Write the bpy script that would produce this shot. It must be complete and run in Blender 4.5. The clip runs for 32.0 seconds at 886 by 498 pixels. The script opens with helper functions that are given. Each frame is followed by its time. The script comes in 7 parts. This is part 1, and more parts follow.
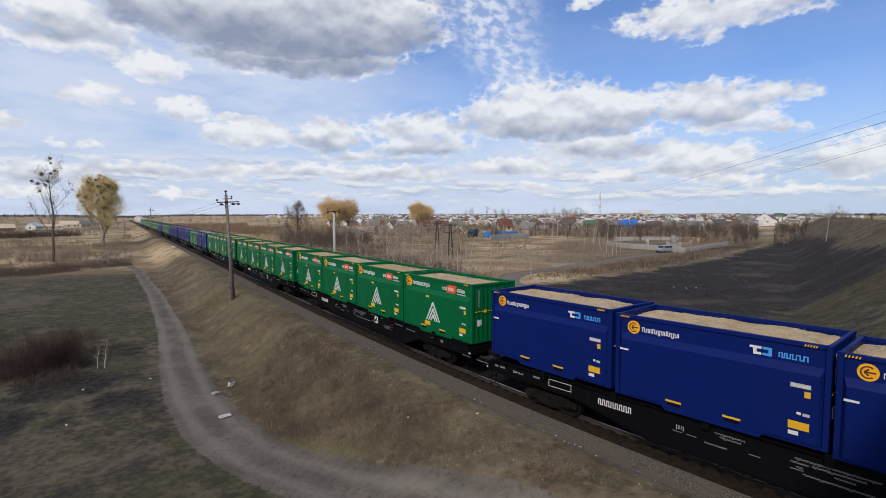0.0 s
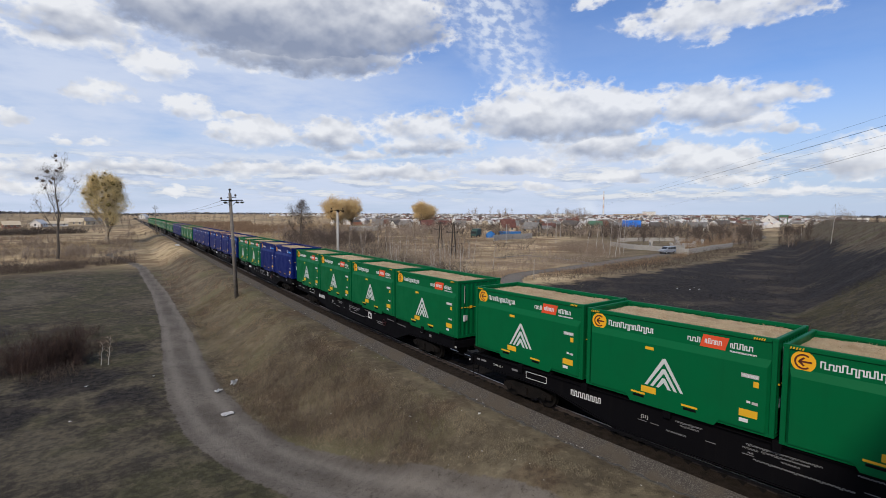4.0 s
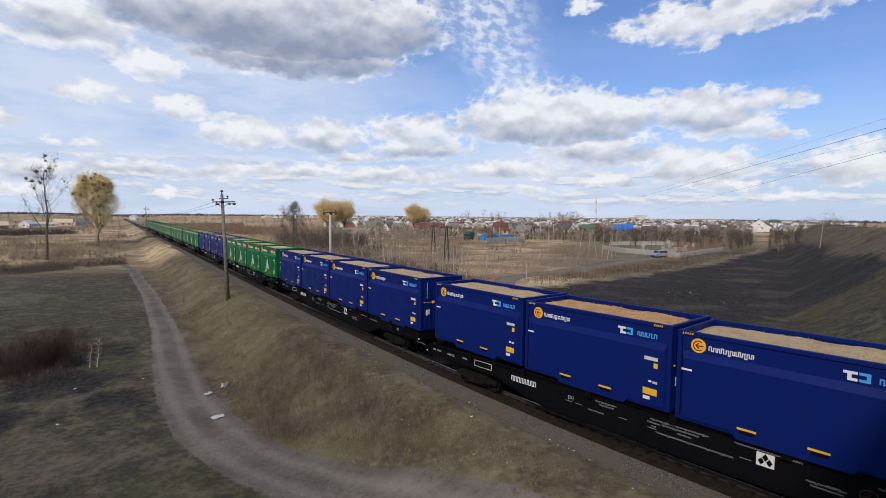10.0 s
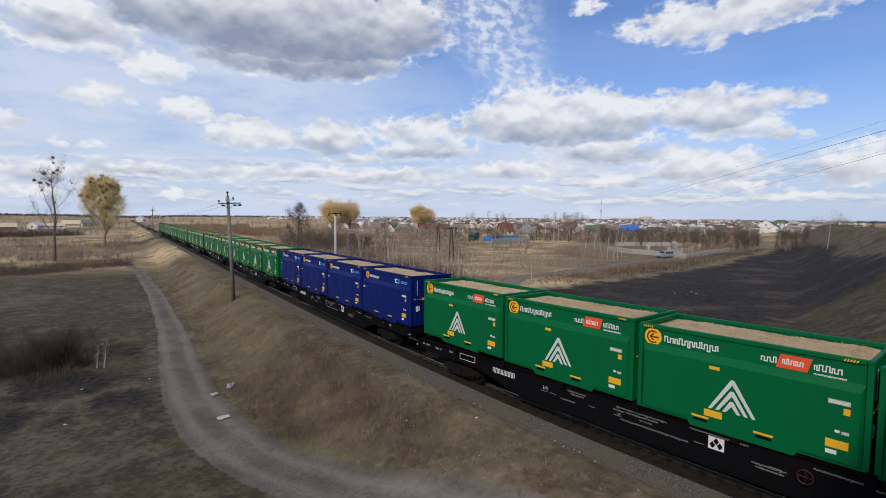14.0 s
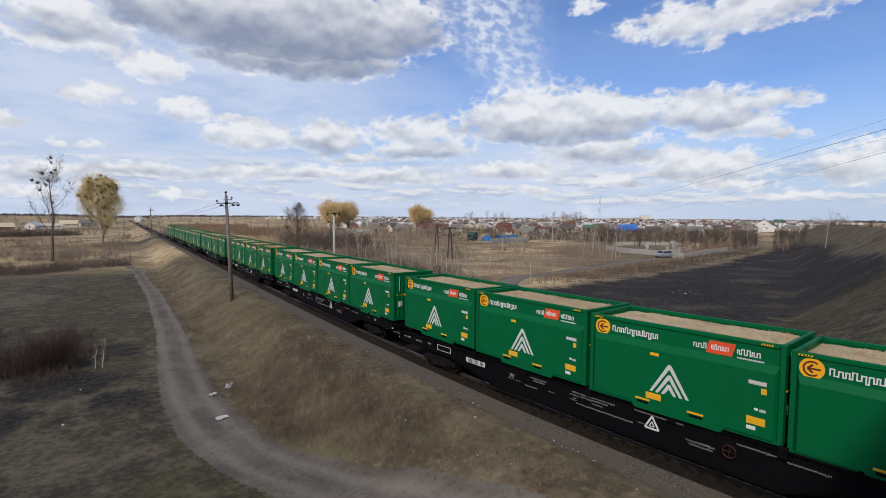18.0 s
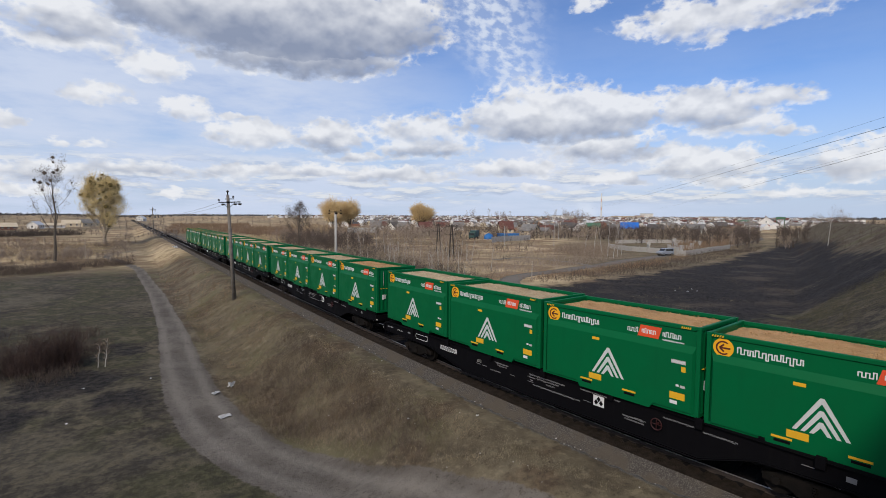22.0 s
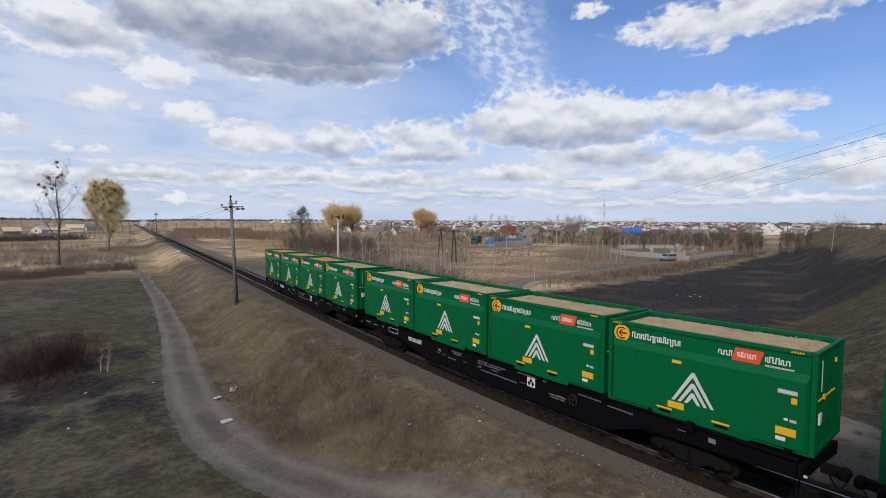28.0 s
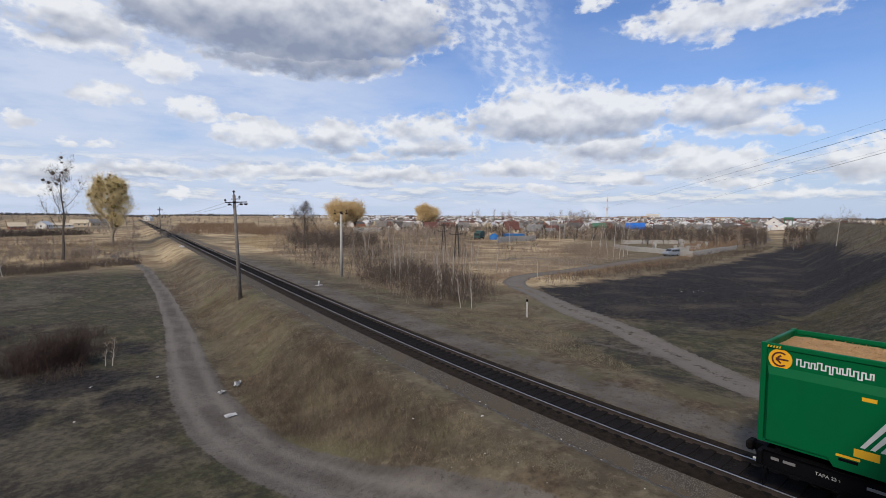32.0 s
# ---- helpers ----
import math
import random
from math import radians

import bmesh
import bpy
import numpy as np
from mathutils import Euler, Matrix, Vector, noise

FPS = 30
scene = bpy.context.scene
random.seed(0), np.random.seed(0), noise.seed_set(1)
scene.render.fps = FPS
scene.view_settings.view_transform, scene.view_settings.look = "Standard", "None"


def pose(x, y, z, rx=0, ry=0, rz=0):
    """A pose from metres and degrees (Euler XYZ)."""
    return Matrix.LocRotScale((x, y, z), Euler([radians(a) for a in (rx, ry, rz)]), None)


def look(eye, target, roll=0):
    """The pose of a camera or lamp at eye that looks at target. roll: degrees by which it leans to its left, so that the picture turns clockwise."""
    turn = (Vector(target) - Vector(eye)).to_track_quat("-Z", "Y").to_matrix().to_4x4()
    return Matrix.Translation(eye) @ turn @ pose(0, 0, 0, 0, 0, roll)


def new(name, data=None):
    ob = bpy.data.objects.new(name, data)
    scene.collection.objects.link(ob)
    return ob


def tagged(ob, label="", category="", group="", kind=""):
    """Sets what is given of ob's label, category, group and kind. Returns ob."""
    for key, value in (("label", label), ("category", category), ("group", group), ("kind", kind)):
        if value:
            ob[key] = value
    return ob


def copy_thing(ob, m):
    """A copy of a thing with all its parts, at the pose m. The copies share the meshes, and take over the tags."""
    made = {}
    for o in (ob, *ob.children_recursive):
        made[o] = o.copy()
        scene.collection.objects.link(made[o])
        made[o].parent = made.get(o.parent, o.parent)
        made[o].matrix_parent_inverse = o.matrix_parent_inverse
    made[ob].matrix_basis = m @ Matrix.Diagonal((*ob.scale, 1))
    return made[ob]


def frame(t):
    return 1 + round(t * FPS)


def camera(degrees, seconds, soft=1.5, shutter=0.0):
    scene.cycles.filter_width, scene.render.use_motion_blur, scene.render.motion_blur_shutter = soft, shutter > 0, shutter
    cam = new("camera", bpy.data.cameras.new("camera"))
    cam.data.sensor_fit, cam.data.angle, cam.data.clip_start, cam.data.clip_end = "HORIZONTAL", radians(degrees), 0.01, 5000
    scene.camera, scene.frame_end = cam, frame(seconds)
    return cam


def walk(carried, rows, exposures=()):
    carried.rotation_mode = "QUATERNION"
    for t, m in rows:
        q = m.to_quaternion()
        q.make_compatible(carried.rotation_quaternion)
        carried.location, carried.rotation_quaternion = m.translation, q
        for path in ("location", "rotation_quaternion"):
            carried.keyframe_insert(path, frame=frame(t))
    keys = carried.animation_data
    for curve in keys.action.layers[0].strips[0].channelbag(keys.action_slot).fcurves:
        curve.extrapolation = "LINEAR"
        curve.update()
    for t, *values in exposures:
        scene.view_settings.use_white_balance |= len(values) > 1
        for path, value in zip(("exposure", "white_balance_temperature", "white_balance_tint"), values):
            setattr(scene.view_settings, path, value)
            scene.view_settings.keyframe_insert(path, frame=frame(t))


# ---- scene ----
# The eye stands on a road bridge beside the railway, 7.8 m over the rails.
EYE = (-17.254, 0.0, 7.806)
cam = camera(82.372, 32.0, soft=0.75)


def gaze(yaw, pitch, roll):
    a, b = radians(yaw), radians(pitch)
    way = Vector((math.sin(a) * math.cos(b), math.cos(a) * math.cos(b), -math.sin(b)))
    return look(EYE, Vector(EYE) + 10 * way, roll)


# seconds, degrees to the right of the railway, degrees down, roll
GAZE = [
    (0, 41.162, 3.869, -0.059), (0.5, 41.028, 4.253, 0.552), (1, 40.807, 4.266, 0.051),
    (1.5, 40.744, 4.113, 0.022), (2, 40.730, 4.159, -0.183), (2.5, 40.615, 4.152, 0.132),
    (3, 40.661, 4.027, 0.224), (3.5, 40.799, 3.898, 0.354), (5.5, 40.883, 4.002, 0.035),
    (6, 41.032, 3.834, 0.244), (6.5, 40.954, 3.714, 0.683), (7, 41.061, 3.737, 0.794),
    (7.5, 41.056, 3.850, 0.689), (8, 41.141, 3.821, 0.848), (8.5, 41.344, 3.853, 0.752),
    (9, 41.367, 3.759, 0.626), (9.5, 41.541, 3.444, 0.729), (10, 41.615, 3.590, 0.625),
    (10.5, 41.546, 3.543, 0.620), (11, 41.519, 3.642, 0.680), (11.5, 41.372, 3.559, 0.611),
    (12, 41.396, 3.527, 0.494), (12.5, 41.195, 3.629, 0.627), (13, 41.194, 3.597, 0.527),
    (13.5, 41.116, 3.611, 0.554), (14, 41.062, 3.493, 0.538), (14.5, 41.067, 3.423, 0.581),
    (16.5, 41.280, 3.279, 0.487), (17, 41.400, 3.362, 0.464), (17.5, 41.269, 3.410, 0.550),
    (18, 41.215, 3.519, 0.500), (18.5, 41.311, 3.653, 0.243), (19, 41.186, 3.729, 0.270),
    (19.5, 40.978, 3.709, 0.120), (20, 41.044, 3.624, 0.378), (20.5, 41.109, 3.631, 0.394),
    (21, 41.181, 3.597, 0.520), (21.5, 41.267, 3.824, 0.402), (22, 41.031, 3.700, 0.323),
    (22.5, 41.215, 3.564, 0.238), (23, 41.402, 3.632, 0.201), (23.5, 41.438, 3.551, 0.423),
    (24, 41.432, 3.622, 0.435), (24.5, 40.937, 2.996, 0.284), (25, 40.817, 3.352, 0.100),
    (25.5, 40.944, 3.430, 0.065), (27.5, 40.832, 3.651, 0.217), (28, 40.768, 3.139, 0.378),
    (28.5, 40.623, 3.526, 0.627), (29, 40.622, 3.778, 0.822), (29.5, 40.558, 3.673, 0.536),
    (30, 40.779, 3.515, 0.291), (30.5, 40.771, 3.452, 0.402), (31, 40.762, 3.584, 0.481),
    (31.5, 40.774, 3.557, 0.403), (32, 40.437, 3.683, 0.382),
]
walk(cam, [(t, gaze(yaw, pitch, roll)) for t, yaw, pitch, roll in GAZE], [(0, 0.0), (6, -0.02), (9, 0.02), (11, 0.07), (12, 0.08), (13, 0.03), (14, -0.02), (22, -0.03), (32, -0.03)])


# The railway's line: it runs along y, bends slowly to the right and climbs a little.
def track_x(y):
    y = max(y - 6.45, 0.0)
    return 0.347 + 0.1508 * (y - 13.58 * (1 - math.exp(-y / 13.58)))


def track_slope(y):
    return 0.1508 * (1 - math.exp(-max(y - 6.45, 0.0) / 13.58))


def track_z(y):
    return -0.230 + 0.375 * (1 - math.exp(-max(y, -5.0) / 20.0))


# ---- sky and sun ----
SUN_AZ, SUN_EL = -115.0, 38.0  # degrees from +y to the right, degrees up

# the larger clouds: azimuth, elevation, half width, half height (degrees), greyness of the underside, density
HIGH_CLOUDS = [
    (23.8, 19.4, 15.1, 4.1, 1, 1.25), (26.0, 16.4, 9.3, 2.5, 1, 1.1), (35.7, 20.8, 4.6, 2.4, 0.15, 0.9), (6.0, 16.9, 4.8, 2.1, 0.7, 0.75), (4.7, 15.0, 3.6, 1.2, 0.05, 0.8),
    (37.4, 18.6, 1.6, 0.9, 0.4, 0.5), (11.7, 13.9, 2.3, 1.5, 0.12, 0.9), (6.8, 10.9, 2.5, 0.8, 0.05, 0.6), (14.6, 10.3, 2.5, 1.2, 0.18, 1), (0.7, 7.7, 1.1, 0.6, 0.1, 0.8),
    (4.1, 6.4, 0.8, 0.4, 0.08, 0.8), (6.8, 6.5, 1.1, 0.4, 0.1, 0.4), (70.2, 19.0, 8.8, 1.6, 0.4, 0.9), (66.0, 18.6, 3.6, 2.0, 0.25, 0.8), (68.2, 17.0, 0.8, 0.9, 0.1, 0.6),
    (56.4, 21.5, 1.7, 0.7, 0.15, 0.8),
]
MID_CLOUDS = [
    (20.9, 8.2, 3.8, 1.6, 0.35, 1), (23.9, 8.5, 1.0, 0.6, 0.2, 0.7), (28.2, 8.4, 3.7, 1.7, 0.75, 1), (38.5, 9.3, 5.3, 1.8, 0.35, 0.7), (39.0, 7.7, 4.5, 1.5, 0.85, 0.8),
    (18.7, 9.9, 0.9, 0.5, 0.1, 0.7), (54.0, 10.5, 10.1, 3.0, 0.75, 1.2), (49.8, 10.1, 5.2, 2.4, 0.25, 1), (57.9, 7.4, 5.5, 1.9, 0.85, 0.8), (68.3, 10.6, 4.6, 2.2, 0.6, 1.2),
    (70.6, 9.1, 3.7, 1.4, 0.3, 0.8), (73.5, 11.1, 3.8, 1.1, 0.35, 0.9), (60.3, 18.8, 1.2, 0.9, 0.1, 0.5), (74.9, 8.1, 1.7, 0.5, 0.1, 0.5), (51.3, 13.0, 4.2, 1.5, 0.02, 0.5),
]
LOW_CLOUDS = [
    (68.0, 5.3, 4.6, 1.7, 0.5, 1.1), (63.8, 6.4, 2.2, 0.9, 0.1, 0.8), (48.6, 5.1, 5.3, 1.0, 0.45, 1), (60.0, 4.0, 3.1, 0.7, 0.4, 1), (70.3, 3.4, 2.9, 0.6, 0.25, 1),
    (51.7, 3.0, 1.6, 0.5, 0.1, 0.9), (80.5, 4.8, 3.2, 1.9, 0.45, 0.9), (75.8, 2.5, 2.6, 0.5, 0.25, 0.6), (19.6, 4.7, 4.1, 0.8, 0.45, 0.9), (28.0, 4.9, 3.0, 0.8, 0.5, 0.8),
    (35.1, 4.4, 6.6, 0.9, 0.45, 1), (31.9, 6.5, 3.7, 0.6, 0.4, 0.6), (1.5, 2.2, 2.5, 0.6, 0.25, 0.9), (10.4, 4.2, 7.5, 0.7, 0.55, 0.5), (2.3, 3.7, 4.3, 1.0, 0.6, 0.5),
    (12.9, 2.1, 0.9, 0.4, 0.1, 0.8),
]


def build_world():
    world = bpy.data.worlds.new("sky")
    scene.world = world
    world.use_nodes = True
    nt = world.node_tree
    nt.nodes.clear()

    def node(kind, **values):
        n = nt.nodes.new(kind)
        for key, value in values.items():
            if key == "op":
                n.operation = value
            elif key == "clamp":
                n.use_clamp = value
        return n

    def math_(op, a, b=None, c=None, clamp=False):
        n = node("ShaderNodeMath", op=op, clamp=clamp)
        for i, v in enumerate((a, b, c)):
            if v is None:
                continue
            if isinstance(v, (int, float)):
                n.inputs[i].default_value = v
            else:
                nt.links.new(v, n.inputs[i])
        return n.outputs[0]

    def smooth(v, lo, hi):
        n = nt.nodes.new("ShaderNodeMapRange")
        n.interpolation_type = "SMOOTHSTEP"
        nt.links.new(v, n.inputs[0])
        n.inputs[1].default_value, n.inputs[2].default_value = lo, hi
        return n.outputs[0]

    def vec(x, y, z):
        n = nt.nodes.new("ShaderNodeCombineXYZ")
        for i, v in enumerate((x, y, z)):
            if isinstance(v, (int, float)):
                n.inputs[i].default_value = v
            else:
                nt.links.new(v, n.inputs[i])
        return n.outputs[0]

    def fractal(v, scale, detail, rough=0.55):
        n = nt.nodes.new("ShaderNodeTexNoise")
        nt.links.new(v, n.inputs["Vector"])
        n.inputs["Scale"].default_value, n.inputs["Detail"].default_value = scale, detail
        n.inputs["Roughness"].default_value = rough
        return n.outputs[0]

    def mix(f, a, b):
        n = nt.nodes.new("ShaderNodeMix")
        n.data_type = "RGBA"
        for i, v in ((0, f), (6, a), (7, b)):
            if isinstance(v, (int, float)):
                n.inputs[i].default_value = v
            elif isinstance(v, tuple):
                n.inputs[i].default_value = (*v, 1)
            else:
                nt.links.new(v, n.inputs[i])
        return n.outputs[2]

    coord = nt.nodes.new("ShaderNodeTexCoord").outputs["Generated"]
    split = nt.nodes.new("ShaderNodeSeparateXYZ")
    nt.links.new(coord, split.inputs[0])
    x, y, z = split.outputs
    az = math_("MULTIPLY", math_("ARCTAN2", x, y), 57.2958)
    el = math_("MULTIPLY", math_("ARCSINE", z), 57.2958)

    # clear air
    sky = nt.nodes.new("ShaderNodeTexSky")
    sky.sky_type, sky.sun_disc = "NISHITA", False
    sky.sun_elevation, sky.sun_rotation = radians(SUN_EL), radians(SUN_AZ)
    sky.air_density, sky.dust_density, sky.ozone_density = 1.0, 0.6, 2.0
    scaled = nt.nodes.new("ShaderNodeVectorMath")
    scaled.operation = "SCALE"
    nt.links.new(sky.outputs[0], scaled.inputs[0])
    scaled.inputs["Scale"].default_value = 0.105
    tint = nt.nodes.new("ShaderNodeVectorMath")
    tint.operation = "MULTIPLY"
    nt.links.new(scaled.outputs[0], tint.inputs[0])
    tint.inputs[1].default_value = (0.72, 0.91, 1.27)
    colour = tint.outputs[0]

    # pale band of far haze and cloud over the horizon
    band = math_("MULTIPLY", smooth(el, 13.0, 0.5), 0.92)
    colour = mix(band, colour, (0.50, 0.60, 0.78))

    # high thin veil, projected on a flat layer
    lift = math_("ADD", math_("MAXIMUM", z, 0.0), 0.09)
    flat = vec(math_("DIVIDE", x, lift), math_("DIVIDE", y, lift), 0.0)
    wisp = math_("ADD", math_("MULTIPLY", fractal(flat, 0.42, 6.0, 0.6), 0.6), math_("MULTIPLY", fractal(vec(math_("MULTIPLY", az, 0.07), math_("MULTIPLY", el, 0.26), 4.0), 1.0, 6.0, 0.62), 0.4))
    veil = smooth(wisp, 0.30, 0.58)
    side = smooth(math_("ADD", az, math_("MULTIPLY", el, 1.1)), 66.0, 34.0)
    deep = smooth(el, 12.5, 6.0)
    veil = math_("MULTIPLY", veil, math_("MAXIMUM", math_("ADD", math_("MULTIPLY", side, 0.82), 0.14), math_("MULTIPLY", deep, smooth(az, 80.0, 58.0))))
    colour = mix(veil, colour, (0.61, 0.69, 0.86))
    # a mackerel patch of small puffs
    ripple = fractal(vec(math_("MULTIPLY", az, 0.85), math_("ADD", math_("MULTIPLY", el, 1.30), math_("MULTIPLY", az, 0.22)), 2.0), 1.0, 3.0, 0.5)
    puff = math_("ADD", math_("MULTIPLY", smooth(ripple, 0.38, 0.66), 0.74), 0.26)
    da = math_("DIVIDE", math_("SUBTRACT", az, math_("ADD", 49.0, math_("MULTIPLY", math_("SUBTRACT", el, 15.0), -0.55))), math_("ADD", 1.6, math_("MULTIPLY", el, 0.22)))
    patch = math_("MULTIPLY", smooth(math_("ADD", math_("ABSOLUTE", da), math_("MULTIPLY", math_("SUBTRACT", wisp, 0.5), 1.6)), 1.25, 0.1), smooth(el, 9.0, 11.0))
    core = math_("MULTIPLY", smooth(math_("ABSOLUTE", da), 0.75, 0.1), smooth(el, 19.0, 13.0))
    puffed = math_("MAXIMUM", math_("MULTIPLY", puff, patch), math_("MULTIPLY", core, 0.62))
    colour = mix(math_("MULTIPLY", puffed, 0.80), colour, (0.74, 0.80, 0.91))

    # rows of small cumulus towards the horizon, all round: lit tops over blue-grey undersides
    def row_noise(shift):
        return fractal(vec(math_("MULTIPLY", az, 0.15), math_("MULTIPLY", math_("ADD", el, shift), 0.80), 0.0), 1.0, 7.0, 0.62)
    small = row_noise(0.0)
    gate = math_("MULTIPLY", smooth(el, 0.9, 2.2), smooth(el, 7.5, 4.0))
    low = math_("MULTIPLY", smooth(small, 0.45, 0.58), gate)
    lowshade = smooth(math_("SUBTRACT", small, row_noise(0.40)), -0.07, 0.11)
    colour = mix(math_("MULTIPLY", low, 0.86), colour, mix(lowshade, (0.43, 0.51, 0.67), (0.77, 0.79, 0.82)))
    # the same, larger and higher, in the rest of the sky
    big = smooth(fractal(flat, 0.9, 6.0, 0.55), 0.52, 0.62)
    rest = math_("SUBTRACT", 1.0, math_("MULTIPLY", smooth(az, -14.0, -4.0), smooth(az, 100.0, 90.0)))
    rest = math_("MAXIMUM", rest, smooth(el, 27.0, 33.0))
    colour = mix(math_("MULTIPLY", big, math_("MULTIPLY", rest, smooth(el, 6.0, 14.0))), colour, (0.62, 0.66, 0.72))

    # cumulus: warped ellipses, flat below and billowing above, crisp at the top and frayed at the base
    def swell(scale, stretch, level, shift=0.0, detail=6.0, rough=0.58):
        return math_("SUBTRACT", fractal(vec(math_("MULTIPLY", az, 0.16), math_("MULTIPLY", math_("ADD", el, shift), stretch), level), scale, detail, rough), 0.5)
    wx = math_("MULTIPLY", swell(1.3, 0.30, 0.0), 4.4)
    wy = math_("MULTIPLY", swell(1.6, 0.30, 7.3), 2.4)
    fine = swell(4.0, 0.22, 3.1, 0.0, 6.0, 0.50)
    billow = math_("SUBTRACT", 0.25, math_("ABSOLUTE", swell(3.6, 0.24, 9.4, 0.0, 4.0, 0.5)))
    edge_noise = math_("ADD", math_("MULTIPLY", fine, 1.0), math_("MULTIPLY", math_("SUBTRACT", billow, 0.13), 1.9))
    soft = swell(1.9, 0.22, 5.7, 0.0, 3.0, 0.45)
    relief = math_("SUBTRACT", swell(1.9, 0.22, 5.7, 0.75, 3.0, 0.45), soft)
    waz, wel = math_("ADD", az, wx), math_("ADD", el, wy)
    field, grey, base = None, None, None
    for a, e, w, h, g, dense in HIGH_CLOUDS + MID_CLOUDS + LOW_CLOUDS:
        u = math_("DIVIDE", math_("SUBTRACT", waz, a), w * 1.2)
        v = math_("DIVIDE", math_("SUBTRACT", wel, e), h * 1.2)
        under = math_("MULTIPLY", math_("MINIMUM", v, 0.0), 0.35)
        vv = math_("ADD", v, under)
        r = math_("SQRT", math_("ADD", math_("MULTIPLY", u, u), math_("MULTIPLY", vv, vv)))
        d = math_("MULTIPLY", math_("SUBTRACT", 1.0, r), dense * max(0.9, min(h / 2.2, 1.8)))
        inside_ = smooth(d, -0.12, 0.30)
        dark = math_("MULTIPLY", math_("MULTIPLY", inside_, smooth(v, 0.45 if g < 0.95 else 1.0, -0.55)), g)
        foot = math_("MULTIPLY", inside_, smooth(v, 0.15, -0.6))
        field = d if field is None else math_("MAXIMUM", field, d)
        grey = dark if grey is None else math_("MAXIMUM", grey, dark)
        base = foot if base is None else math_("MAXIMUM", base, foot)
    edge = math_("ADD", field, math_("MULTIPLY", edge_noise, smooth(field, -0.5, 0.05)))
    crisp, frayed = smooth(edge, -0.08, 0.42), smooth(edge, -0.45, 0.85)
    body = math_("ADD", math_("MULTIPLY", crisp, math_("SUBTRACT", 1.0, base)), math_("MULTIPLY", frayed, base))
    shade = math_("MULTIPLY", grey, math_("ADD", math_("MULTIPLY", soft, -0.9), 0.90))
    light = math_("MULTIPLY", math_("MULTIPLY", relief, math_("SUBTRACT", 1.1, grey)), 1.9)
    tone = math_("ADD", math_("ADD", shade, light), math_("ADD", math_("MULTIPLY", math_("MULTIPLY", fine, -0.25), math_("SUBTRACT", 1.0, grey)), 0.06), clamp=True)
    cloud = mix(tone, (0.85, 0.865, 0.90), (0.26, 0.305, 0.42))
    colour = mix(math_("MULTIPLY", body, 0.93), colour, cloud)

    back = nt.nodes.new("ShaderNodeBackground")
    nt.links.new(colour, back.inputs[0])
    back.inputs[1].default_value = 1.0
    out = nt.nodes.new("ShaderNodeOutputWorld")
    nt.links.new(back.outputs[0], out.inputs[0])


build_world()
sun = new("sun", bpy.data.lights.new("sun", "SUN"))
sun.data.energy, sun.data.angle, sun.data.color = 2.7, radians(7), (1.0, 0.87, 0.72)
a, e = radians(SUN_AZ), radians(SUN_EL)
sun.matrix_basis = look((math.sin(a) * math.cos(e) * 50, math.cos(a) * math.cos(e) * 50, math.sin(e) * 50), (0, 0, 0))


# ---- materials ----
def rgb(c):
    return (*c, 1.0)


